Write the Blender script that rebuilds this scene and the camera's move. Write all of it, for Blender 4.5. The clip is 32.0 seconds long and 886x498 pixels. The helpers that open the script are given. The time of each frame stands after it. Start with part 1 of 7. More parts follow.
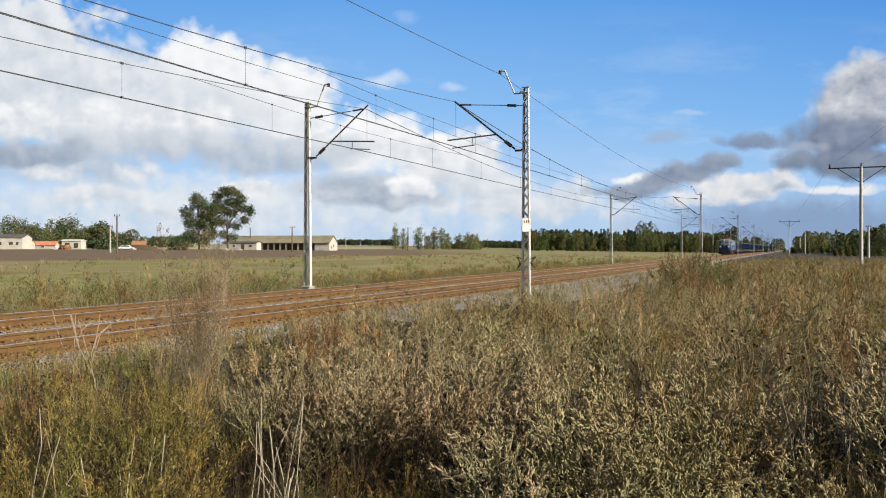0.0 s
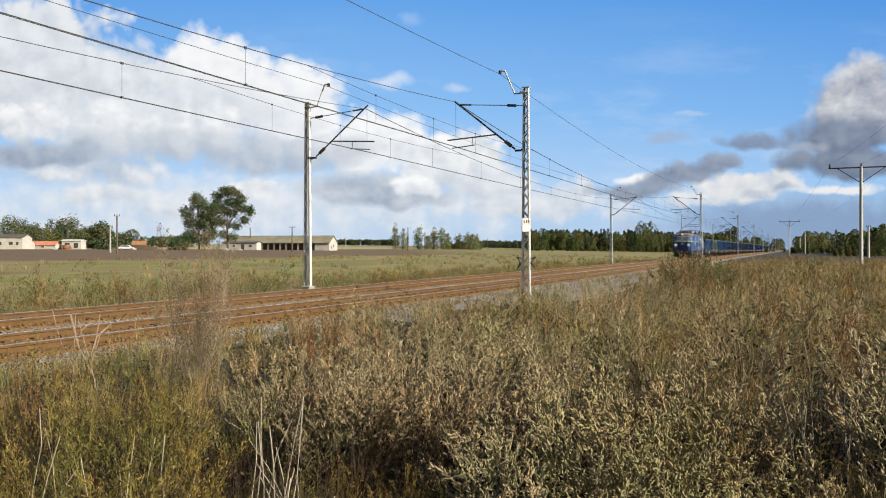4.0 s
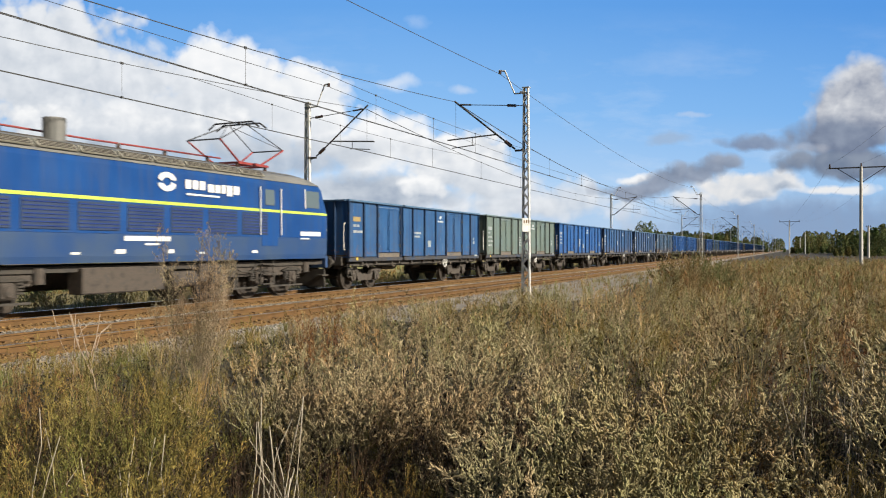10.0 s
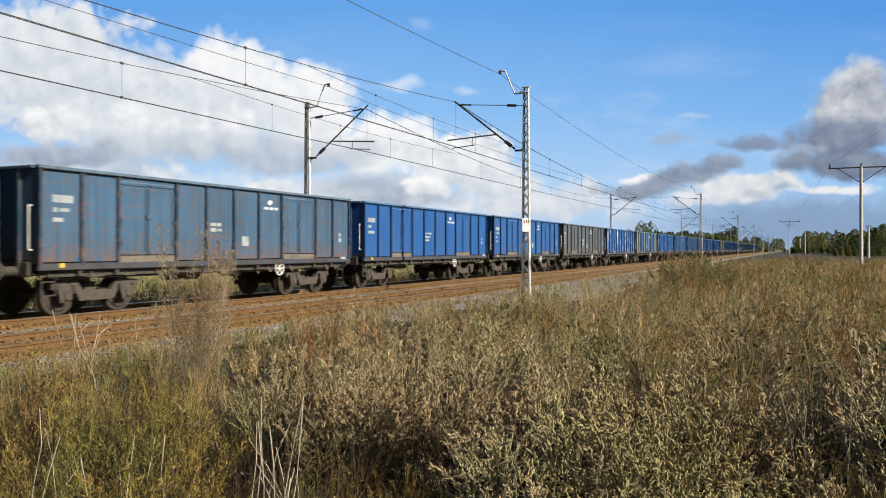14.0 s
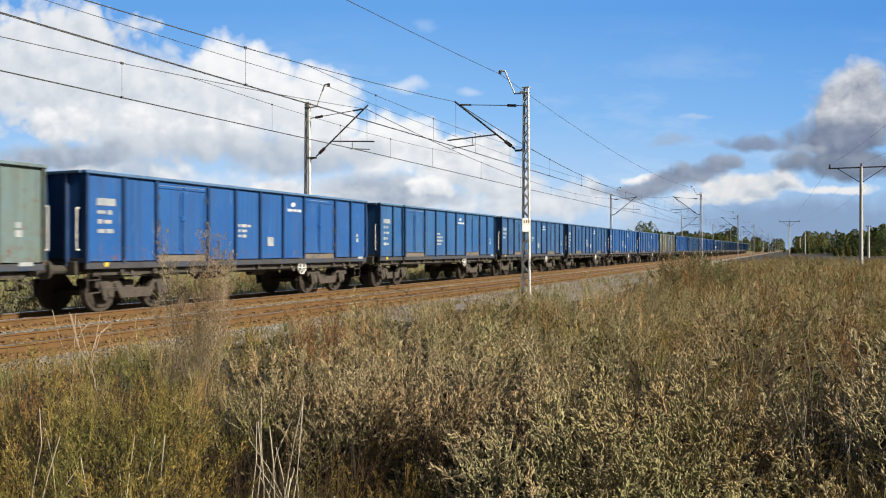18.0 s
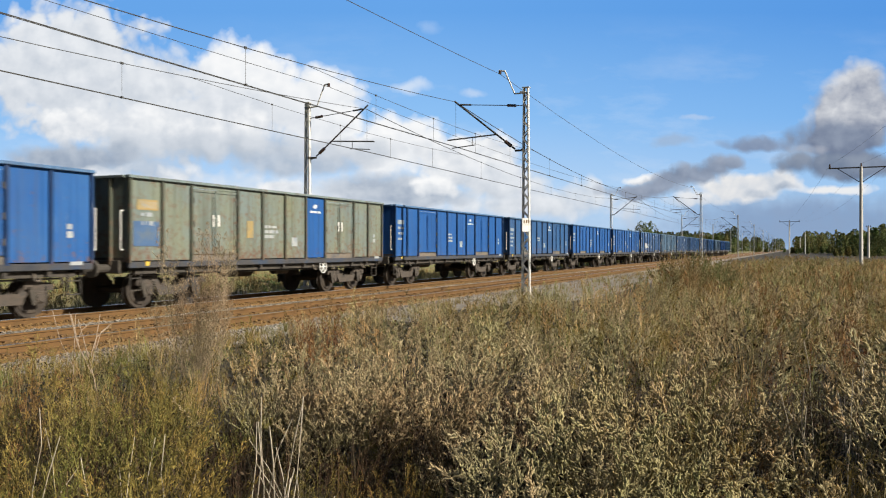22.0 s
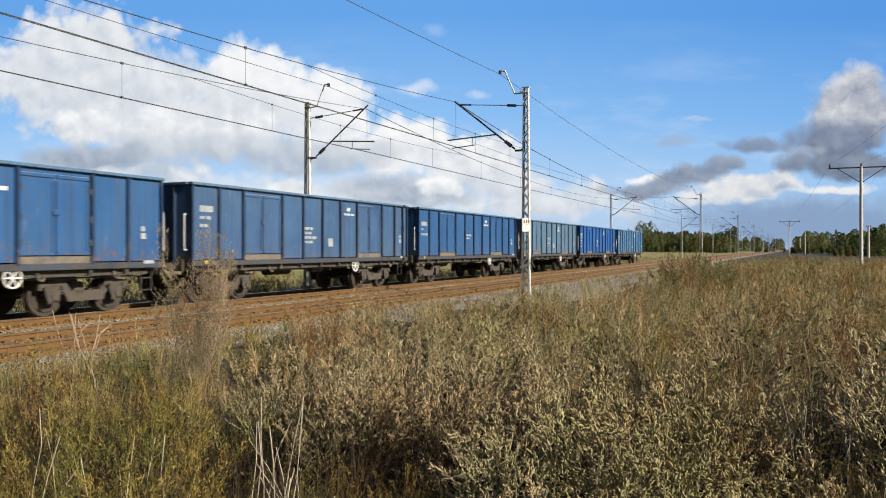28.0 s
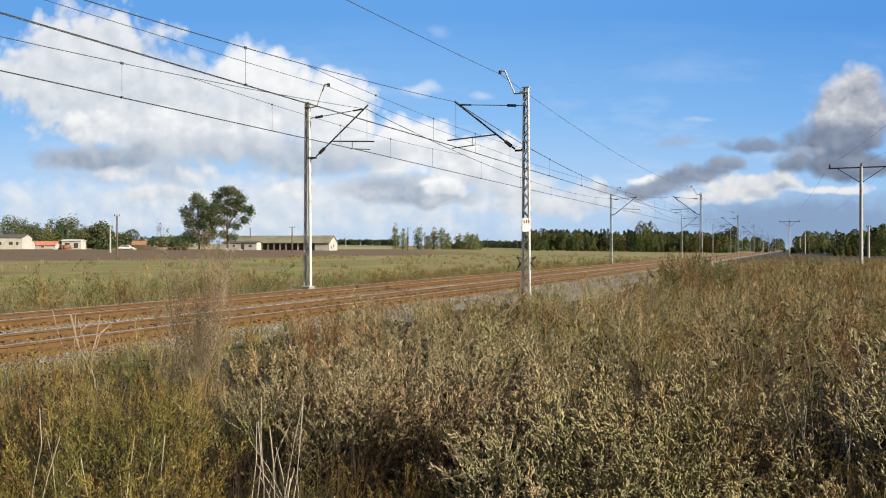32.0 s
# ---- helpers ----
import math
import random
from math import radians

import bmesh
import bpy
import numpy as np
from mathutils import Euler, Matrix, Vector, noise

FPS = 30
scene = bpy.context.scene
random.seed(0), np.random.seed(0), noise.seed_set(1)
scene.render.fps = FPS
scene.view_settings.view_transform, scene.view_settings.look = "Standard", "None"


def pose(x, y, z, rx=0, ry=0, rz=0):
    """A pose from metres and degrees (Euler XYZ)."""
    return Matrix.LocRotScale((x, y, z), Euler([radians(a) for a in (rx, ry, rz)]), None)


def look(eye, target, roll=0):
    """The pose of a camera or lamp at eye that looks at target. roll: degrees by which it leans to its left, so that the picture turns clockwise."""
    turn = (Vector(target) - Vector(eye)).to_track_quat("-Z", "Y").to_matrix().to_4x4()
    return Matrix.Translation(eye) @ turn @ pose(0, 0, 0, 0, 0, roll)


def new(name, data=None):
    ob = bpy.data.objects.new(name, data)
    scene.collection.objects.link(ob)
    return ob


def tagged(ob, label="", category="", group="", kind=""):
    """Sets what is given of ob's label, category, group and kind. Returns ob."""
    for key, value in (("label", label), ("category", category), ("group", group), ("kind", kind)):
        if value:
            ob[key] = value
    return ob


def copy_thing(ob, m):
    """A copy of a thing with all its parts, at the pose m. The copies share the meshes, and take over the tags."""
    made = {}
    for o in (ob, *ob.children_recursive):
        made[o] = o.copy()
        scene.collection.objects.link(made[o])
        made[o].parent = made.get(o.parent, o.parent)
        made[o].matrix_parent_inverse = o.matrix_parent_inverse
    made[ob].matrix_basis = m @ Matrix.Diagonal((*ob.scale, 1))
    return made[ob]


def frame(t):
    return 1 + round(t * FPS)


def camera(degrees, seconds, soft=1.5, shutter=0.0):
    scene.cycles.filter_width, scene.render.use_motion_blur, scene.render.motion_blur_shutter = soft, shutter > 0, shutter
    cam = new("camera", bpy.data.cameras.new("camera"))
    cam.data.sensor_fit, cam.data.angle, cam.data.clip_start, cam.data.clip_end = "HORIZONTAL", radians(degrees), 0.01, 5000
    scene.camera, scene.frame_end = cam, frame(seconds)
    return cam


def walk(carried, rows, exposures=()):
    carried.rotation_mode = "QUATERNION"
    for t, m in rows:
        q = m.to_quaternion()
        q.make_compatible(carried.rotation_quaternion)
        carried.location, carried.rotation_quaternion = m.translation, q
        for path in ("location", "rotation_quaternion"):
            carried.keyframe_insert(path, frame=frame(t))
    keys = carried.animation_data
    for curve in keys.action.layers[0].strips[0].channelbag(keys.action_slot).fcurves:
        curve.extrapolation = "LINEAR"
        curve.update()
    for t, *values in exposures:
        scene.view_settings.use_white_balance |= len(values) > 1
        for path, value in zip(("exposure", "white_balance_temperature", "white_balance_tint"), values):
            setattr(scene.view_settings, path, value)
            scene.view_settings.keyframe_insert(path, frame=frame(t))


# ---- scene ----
# The camera stands at x = y = 0; the track runs along +x, the rail head is at RZ.
RZ = 0.75
EYE = Vector((0.0, 0.0, RZ + 1.52))
TURN = radians(23.745)
FWD = Vector((math.cos(TURN), math.sin(TURN), 0))
RIGHT = Vector((math.sin(TURN), -math.cos(TURN), 0))
FOCAL = 1415.3 / 784.0
cam = camera(2 * math.degrees(math.atan(1 / FOCAL)), 32.0, soft=1.1, shutter=0.15)
walk(cam, [(0.0, look(EYE, EYE + FWD)), (32.0, look(EYE, EYE + FWD))], exposures=[(0.0, 0.6), (32.0, 0.6)])

TRACKS = (12.2, 16.25)
SPEED = 20.74
PITCH = 14.04


def spot(right, ahead, z=0.0):
    """A place so many metres to the right of and ahead of the camera."""
    v = FWD * ahead + RIGHT * right
    return Vector((v.x, v.y, z))


# ---- world and sun ----
SUN_TO = Vector((-0.05, -0.87, 0.48)).normalized()
world = bpy.data.worlds.new("sky")
scene.world = world
world.use_nodes = True
wn = world.node_tree.nodes
sky = wn.new("ShaderNodeTexSky")
sky.sky_type, sky.sun_disc = "NISHITA", False
sky.sun_elevation = math.asin(SUN_TO.z)
sky.sun_rotation = math.atan2(SUN_TO.x, SUN_TO.y)
wn["Background"].inputs["Strength"].default_value = 0.026
world.node_tree.links.new(sky.outputs[0], wn["Background"].inputs["Color"])

sun = new("sun", bpy.data.lights.new("sun", "SUN"))
sun.data.energy, sun.data.angle, sun.data.color = 5.0, radians(0.6), (1.0, 0.91, 0.76)
sun.matrix_world = look(SUN_TO * 100, (0, 0, 0))

# ---- materials ----
class Mat:
    """A node material in the making."""

    def __init__(self, name, rough=0.7, metal=0.0):
        self.m = bpy.data.materials.new(name)
        self.m.use_nodes = True
        self.t = self.m.node_tree
        self.b = self.t.nodes["Principled BSDF"]
        self.b.inputs["Roughness"].default_value = rough
        self.b.inputs["Metallic"].default_value = metal

    def node(self, kind, **ins):
        n = self.t.nodes.new("ShaderNode" + kind)
        for k, v in ins.items():
            self.put(n.inputs[int(k[1:]) if k[0] == "i" and k[1:].isdigit() else k.replace("_", " ")], v)
        return n

    def put(self, socket, v):
        if hasattr(v, "is_output"):
            self.t.links.new(v, socket)
        elif isinstance(v, tuple) and len(v) == 3 and socket.type == "RGBA":
            socket.default_value = (*v, 1)
        else:
            socket.default_value = v

    def math(self, op, a, b=0.0, c=0.0, clamp=False):
        n = self.node("Math", i0=a, i1=b, i2=c)
        n.operation, n.use_clamp = op, clamp
        return n.outputs[0]

    def noise(self, scale, detail=4.0, vec=None, rough=0.55, warp=0.0):
        n = self.node("TexNoise", Scale=scale, Detail=detail, Roughness=rough, Distortion=warp)
        if vec is not None:
            self.put(n.inputs["Vector"], vec)
        return n.outputs["Fac"]

    def ramp(self, fac, *stops):
        n = self.node("ValToRGB", Fac=fac)
        el = n.color_ramp.elements
        while len(el) < len(stops):
            el.new(0.5)
        for e, (p, c) in zip(el, stops):
            e.position, e.color = p, (*c, 1) if isinstance(c, tuple) else (c, c, c, 1)
        return n.outputs["Color"]

    def mix(self, fac, a, b, kind="MIX"):
        n = self.node("Mix")
        n.data_type, n.blend_type = "RGBA", kind
        for i, v in ((0, fac), (6, a), (7, b)):
            self.put(n.inputs[i], v)
        return n.outputs[2]

    def coords(self, which="Object"):
        return self.node("TexCoord").outputs[which]

    def place(self):
        return self.node("NewGeometry").outputs["Position"]

    def island(self):
        return self.node("NewGeometry").outputs["Random Per Island"]

    def stretch(self, vec, scale):
        return self.node("Mapping", Vector=vec, Scale=scale).outputs[0]

    def bump(self, height, strength=0.3, distance=0.02):
        n = self.node("Bump", Height=height, Strength=strength, Distance=distance)
        self.t.links.new(n.outputs[0], self.b.inputs["Normal"])

    def colour(self, c, rough=None):
        self.put(self.b.inputs["Base Color"], c)
        if rough is not None:
            self.put(self.b.inputs["Roughness"], rough)
        return self.m


def mottled(name, a, b, scale=3.0, rough=0.7, metal=0.0, bump=0.15, fine=40.0, c=None):
    """Two or three tones at a broad scale and grain at a fine one."""
    k = Mat(name, rough, metal)
    v = k.coords()
    broad = k.noise(scale, 5, v)
    grain = k.noise(fine, 3, v)
    col = k.ramp(broad, (0.32, a), (0.68, b)) if c is None else k.ramp(broad, (0.28, a), (0.52, b), (0.74, c))
    col = k.mix(k.ramp(grain, (0.3, 0.0), (0.7, 0.35)), col, tuple(x * 0.55 for x in a))
    if bump:
        k.bump(grain, bump, 0.01)
    return k.colour(col, k.math("MULTIPLY_ADD", broad, 0.25, rough - 0.12))


def foliage(name, dark, light, dry=None, amount=0.3, clear=0.25, patch=0.35, clump=0.0, shift=1.0):
    """Leaves that differ from one another and from patch to patch."""
    k = Mat(name, 0.75)
    isl = k.island()
    pos = k.place()
    if clump:
        # leaves of one spray share their tone
        cl = k.noise(clump, 2, pos)
        isl = k.math("ADD", k.math("MULTIPLY", isl, 0.42), k.math("MULTIPLY_ADD", cl, 2.0, -0.71), clamp=True)
    col = k.ramp(isl, (0.05, dark), (0.95, light))
    if dry:
        p = k.noise(patch, 3, pos)
        f = k.math("ADD", k.math("MULTIPLY_ADD", p, 2.2, amount - 1.4), k.math("MULTIPLY", isl, 0.5), clamp=True)
        col = k.mix(f, col, dry)
    tint = k.ramp(k.noise(patch * 2.3, 2, k.node("Mapping", Vector=pos, Location=(9.0, 4.0, 2.0)).outputs[0]), (0.36, (0.74, 0.98, 0.76)), (0.5, (1.0, 1.0, 1.0)), (0.64, (1.24, 0.95, 0.80)))
    col = k.mix(shift, col, tint, "MULTIPLY")
    k.put(k.b.inputs["Base Color"], col)
    k.b.inputs["Specular IOR Level"].default_value = 0.25
    out = k.t.nodes["Material Output"]
    tr = k.node("BsdfTranslucent", Color=col)
    ms = k.node("MixShader", Fac=clear)
    k.t.links.new(k.b.outputs[0], ms.inputs[1])
    k.t.links.new(tr.outputs[0], ms.inputs[2])
    k.t.links.new(ms.outputs[0], out.inputs["Surface"])
    return k.m


def wagon_paint(name, base, fade=0.35, rust=0.3, grime=0.4, seed=0.0, peel=0.0):
    """Sun-bleached, streaked and rust-flecked wagon paint."""
    k = Mat(name, 0.55)
    k.b.inputs["Specular IOR Level"].default_value = 0.22
    base = tuple(c * g for c, g in zip(base, (1.25, 0.86, 0.90) if base[2] > 2.1 * base[1] else (0.90, 0.97, 0.95)))
    v = k.node("Mapping", Vector=k.coords(), Location=(seed * 7.3, seed * 3.1, seed)).outputs[0]
    z = k.node("SeparateXYZ", Vector=k.coords()).outputs[2]
    broad = k.noise(0.9, 5, v)
    streak = k.noise(1.0, 5, k.stretch(v, (5.0, 5.0, 0.35)))
    spot_ = k.noise(7.0, 6, v, 0.7)
    pale = tuple(0.55 * c + 0.45 * g for c, g in zip(base, (0.085, 0.19, 0.33)))
    col = k.mix(k.math("MULTIPLY", k.ramp(broad, (0.3, 0.0), (0.7, 1.0)), fade * 1.4, clamp=True), base, pale)
    dirt = k.math("MULTIPLY", k.ramp(streak, (0.45, 0.0), (0.75, 1.0)), grime)
    col = k.mix(dirt, col, (0.07, 0.065, 0.06))
    low = k.math("MULTIPLY_ADD", z, -1.1, 2.05, clamp=True)
    rusty = k.math("ADD", k.math("MULTIPLY", low, 0.16), k.math("MULTIPLY_ADD", spot_, 1.0, -0.66 + 0.13 * rust))
    col = k.mix(k.math("MULTIPLY", rusty, 5.0, clamp=True), col, (0.14, 0.085, 0.06))
    if peel:
        flake = k.noise(1.0, 6, k.stretch(v, (4.2, 4.2, 1.5)), 0.68)
        where = k.noise(0.55, 2, v)
        f = k.math("ADD", k.math("MULTIPLY_ADD", flake, 1.0, -0.66 + 0.05 * peel), k.math("MULTIPLY_ADD", where, 0.5, -0.22))
        col = k.mix(k.math("MULTIPLY", f, 14.0, clamp=True), col, (0.60, 0.62, 0.63))
    scuff = k.noise(1.0, 5, k.stretch(v, (9.0, 9.0, 1.1)), 0.72)
    col = k.mix(k.math("MULTIPLY_ADD", scuff, 6.0, -3.75, clamp=True), col, tuple(0.45 * c + 0.55 * g for c, g in zip(base, (0.34, 0.38, 0.42))))
    run = k.noise(1.0, 4, k.stretch(v, (7.0, 7.0, 0.22)), 0.6)
    col = k.mix(k.math("MULTIPLY", k.ramp(run, (0.5, 0.0), (0.72, 1.0)), 0.45), col, tuple(0.35 * c for c in base))
    k.bump(broad, 0.25, 0.03)
    return k.colour(col, k.math("MULTIPLY_ADD", spot_, 0.35, 0.5))


SOIL = mottled("soil", (0.075, 0.055, 0.032), (0.12, 0.09, 0.05), 0.8, 0.95)
RUST = mottled("rusty_steel", (0.155, 0.080, 0.024), (0.10, 0.055, 0.019), 4.0, 0.85)
RAILTOP = mottled("worn_rail_steel", (0.68, 0.67, 0.65), (0.78, 0.77, 0.75), 5.0, 0.28, 0.95, 0.02)
CONCRETE = mottled("concrete", (0.30, 0.29, 0.27), (0.42, 0.41, 0.38), 2.0, 0.9)
SLEEPER = mottled("rust_stained_concrete", (0.165, 0.085, 0.028), (0.24, 0.14, 0.062), 2.5, 0.9)
POLE = mottled("pale_concrete", (0.50, 0.49, 0.46), (0.64, 0.63, 0.60), 2.0, 0.85)
GALV = mottled("grey_painted_steel", (0.56, 0.56, 0.55), (0.72, 0.72, 0.70), 2.0, 0.55, 0.05)
WIRE = mottled("weathered_copper_wire", (0.06, 0.06, 0.06), (0.10, 0.10, 0.095), 3.0, 0.6, 0.3, 0)
INSUL = mottled("brown_glazed_insulator", (0.05, 0.03, 0.025), (0.08, 0.045, 0.03), 6.0, 0.25)
DARK = mottled("sooty_underframe", (0.038, 0.035, 0.032), (0.075, 0.064, 0.052), 3.0, 0.85)
BOGIE = mottled("brake_dust_bogie", (0.034, 0.030, 0.027), (0.086, 0.069, 0.056), 5.0, 0.85, c=(0.05, 0.049, 0.049))
WHEEL = mottled("wheel_steel", (0.035, 0.029, 0.026), (0.07, 0.055, 0.042), 4.0, 0.7, 0.2)
FADED = mottled("faded_lettering", (0.24, 0.28, 0.32), (0.42, 0.44, 0.44), 5.0, 0.7)
THRESH = mottled("rusty_threshold", (0.10, 0.095, 0.09), (0.19, 0.155, 0.12), 2.5, 0.85, c=(0.05, 0.07, 0.10))
OCHRE = mottled("worn_ochre_spray", (0.20, 0.19, 0.12), (0.36, 0.25, 0.09), 2.2, 0.8, c=(0.17, 0.18, 0.14))
BLUEPATCH = mottled("worn_blue_patch", (0.04, 0.09, 0.20), (0.06, 0.12, 0.24), 2.0, 0.8, c=(0.13, 0.15, 0.15))
SILLDIRT = mottled("dirty_sill_paint", (0.022, 0.048, 0.10), (0.060, 0.055, 0.052), 1.6, 0.85, c=(0.028, 0.034, 0.046))
WHITE = mottled("white_marking", (0.62, 0.63, 0.62), (0.78, 0.78, 0.76), 6.0, 0.6)
WORN_WHITE = mottled("worn_white_paint", (0.40, 0.46, 0.52), (0.64, 0.67, 0.70), 7.0, 0.65)
YELLOW = mottled("yellow_marking", (0.60, 0.42, 0.05), (0.70, 0.52, 0.10), 6.0, 0.6)
BARK = mottled("bark", (0.10, 0.08, 0.06), (0.18, 0.15, 0.12), 5.0, 0.95)


def gravel(name, a, b, c):
    k = Mat(name, 0.9)
    pos = k.place()
    isl = k.island()
    broad = k.noise(0.5, 4, pos)
    col = k.mix(k.ramp(broad, (0.35, 0.0), (0.65, 1.0)), k.ramp(isl, (0.0, a), (1.0, b)), c)
    fine = k.node("TexVoronoi", Vector=pos, Scale=14.0).outputs["Distance"]
    col = k.mix(k.ramp(fine, (0.25, 0.0), (0.75, 0.4)), col, tuple(x * 0.4 for x in a))
    k.bump(fine, 0.9, 0.05)
    return k.colour(col)


STONE_GREY = gravel("grey_ballast", (0.22, 0.20, 0.17), (0.44, 0.41, 0.36), (0.26, 0.215, 0.165))
STONE_RUST = gravel("rust_stained_ballast", (0.15, 0.084, 0.026), (0.34, 0.20, 0.066), (0.19, 0.108, 0.036))


def ground_material():
    """Rough verge with weed shade in its colour, green meadow, ploughed strip and stubble, in bands along the line."""
    k = Mat("field_ground", 0.95)
    pos = k.place()
    xyz = k.node("SeparateXYZ", Vector=pos)
    x, y = xyz.outputs[0], xyz.outputs[1]
    n_far = k.noise(0.02, 4, pos)
    n_mid = k.noise(0.25, 5, pos)
    n_fine = k.noise(3.0, 5, pos)
    yy = k.math("ADD", y, k.math("MULTIPLY_ADD", n_mid, 8.0, -4.0))
    yy = k.math("ADD", yy, k.math("MULTIPLY_ADD", n_far, 18.0, -9.0))
    # near-black soil tone carries the shade that the weeds cast on it
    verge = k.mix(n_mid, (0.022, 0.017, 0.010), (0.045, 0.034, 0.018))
    rows = k.noise(1.0, 3, k.stretch(pos, (0.02, 0.25, 1.0)))
    green = k.mix(k.ramp(n_mid, (0.35, 0.0), (0.65, 1.0)), (0.125, 0.17, 0.030), (0.28, 0.285, 0.066))
    green = k.mix(k.ramp(rows, (0.42, 0.0), (0.6, 0.85)), green, (0.20, 0.145, 0.055))
    patch = k.noise(0.07, 5, pos, 0.65)
    green = k.mix(k.ramp(patch, (0.43, 0.0), (0.58, 0.8)), green, (0.26, 0.205, 0.085))
    brown = k.mix(n_mid, (0.105, 0.068, 0.036), (0.20, 0.13, 0.068))
    straw = k.mix(n_mid, (0.46, 0.38, 0.20), (0.34, 0.31, 0.14))
    bleach = k.noise(1.0, 4, k.stretch(pos, (0.012, 0.16, 1.0)), 0.6)
    green = k.mix(k.ramp(bleach, (0.5, 0.0), (0.64, 0.5)), green, (0.36, 0.31, 0.11))
    far = k.mix(k.ramp(n_far, (0.4, 0.0), (0.6, 1.0)), (0.16, 0.17, 0.06), straw)

    def step(v, at, width):
        return k.math("MULTIPLY_ADD", v, 1.0 / width, 0.5 - at / width, clamp=True)

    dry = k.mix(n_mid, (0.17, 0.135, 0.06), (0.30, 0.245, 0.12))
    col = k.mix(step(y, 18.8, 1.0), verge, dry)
    col = k.mix(step(yy, 27.0, 10.0), col, green)
    col = k.mix(step(yy, 82.0, 8.0), col, brown)
    col = k.mix(step(yy, 225.0, 12.0), col, straw)
    col = k.mix(step(yy, 330.0, 60.0), col, far)
    # towards the wood the ploughed strip gives way to meadow
    lane = k.math("SUBTRACT", x, k.math("MULTIPLY", y, 1.75))
    col = k.mix(k.math("MULTIPLY", step(lane, 60.0, 60.0), step(yy, 27.0, 10.0)), col, green)
    col = k.mix(k.ramp(n_fine, (0.35, 0.0), (0.75, 0.5)), col, (0.07, 0.06, 0.03))
    k.bump(n_fine, 0.8, 0.15)
    return k.colour(col)


GROUND = ground_material()

# ---- mesh tools ----
def put_part(name, bm, mat, parent=None, label=""):
    me = bpy.data.meshes.new(name)
    bm.to_mesh(me)
    bm.free()
    me.materials.append(mat)
    ob = new(name, me)
    if parent is not None:
        ob.parent = parent
    if label:
        tagged(ob, label)
    return ob


part = put_part


def shared(name, mesh, parent, m=None, mat=None):
    """One more object on a mesh that exists."""
    ob = new(name, mesh)
    if parent is not None:
        ob.parent = parent
    if m is not None:
        ob.matrix_basis = m
    return ob


def box(bm, c, s, bevel=0.0, rot=None):
    """A box round c of size s."""
    m = Matrix.Translation(c) @ (rot.to_4x4() if rot else Matrix()) @ Matrix.Diagonal((*s, 1))
    r = bmesh.ops.create_cube(bm, size=1.0, matrix=m)
    if bevel:
        edges = {e for v in r["verts"] for e in v.link_edges}
        bmesh.ops.bevel(bm, geom=list(edges), offset=bevel, segments=1, affect="EDGES", clamp_overlap=True)
    return bm


def tube(bm, a, b, r0, r1=None, seg=8, caps=True):
    """A tapered round bar from a to b."""
    a, b = Vector(a), Vector(b)
    d = b - a
    m = Matrix.Translation((a + b) / 2) @ d.to_track_quat("Z", "Y").to_matrix().to_4x4()
    bmesh.ops.create_cone(bm, cap_ends=caps, segments=seg, radius1=r0, radius2=r0 if r1 is None else r1, depth=d.length, matrix=m)
    return bm


def bar(bm, a, b, w, h):
    """A flat bar of width w and height h from a to b."""
    a, b = Vector(a), Vector(b)
    d = b - a
    m = Matrix.Translation((a + b) / 2) @ d.to_track_quat("X", "Z").to_matrix().to_4x4() @ Matrix.Diagonal((d.length, w, h, 1))
    bmesh.ops.create_cube(bm, size=1.0, matrix=m)
    return bm


def ring(bm, pts, r, seg=6):
    """A bent round bar along pts."""
    for a, b in zip(pts, pts[1:]):
        tube(bm, a, b, r, r, seg)
    return bm


def prism(bm, outline, axis, lo, hi):
    """An outline (two coordinates) drawn out along an axis (0, 1 or 2)."""
    def at(p, q):
        v = list(p)
        v.insert(axis, q)
        return bm.verts.new(v)
    a, b = [at(p, lo) for p in outline], [at(p, hi) for p in outline]
    n = len(outline)
    bm.faces.new(a)
    bm.faces.new(list(reversed(b)))
    for i in range(n):
        bm.faces.new((a[i], b[i], b[(i + 1) % n], a[(i + 1) % n]))
    bmesh.ops.recalc_face_normals(bm, faces=bm.faces[:])
    return bm


def fresh():
    return bmesh.new()


def smooth(ob):
    ob.data.polygons.foreach_set("use_smooth", [True] * len(ob.data.polygons))
    return ob


def mesh_of(name, verts, faces, mat, tris=False):
    """A mesh from numpy arrays: verts (n, 3), faces (m, 3 or 4)."""
    me = bpy.data.meshes.new(name)
    n, m = faces.shape
    me.vertices.add(len(verts))
    me.vertices.foreach_set("co", np.ascontiguousarray(verts, np.float32).ravel())
    me.loops.add(n * m)
    me.loops.foreach_set("vertex_index", np.ascontiguousarray(faces, np.int32).ravel())
    me.polygons.add(n)
    me.polygons.foreach_set("loop_start", np.arange(0, n * m, m, dtype=np.int32))
    me.update(calc_edges=True)
    me.materials.append(mat)
    return me


def stamp(verts, faces, mats):
    """Copies of a template at many 3 x 4 poses, as one pair of arrays."""
    k, n = len(mats), len(verts)
    out = np.einsum("kij,nj->kni", mats[:, :, :3], verts) + mats[:, None, :, 3]
    idx = faces[None] + (np.arange(k) * n)[:, None, None]
    return out.reshape(-1, 3), idx.reshape(-1, faces.shape[1])


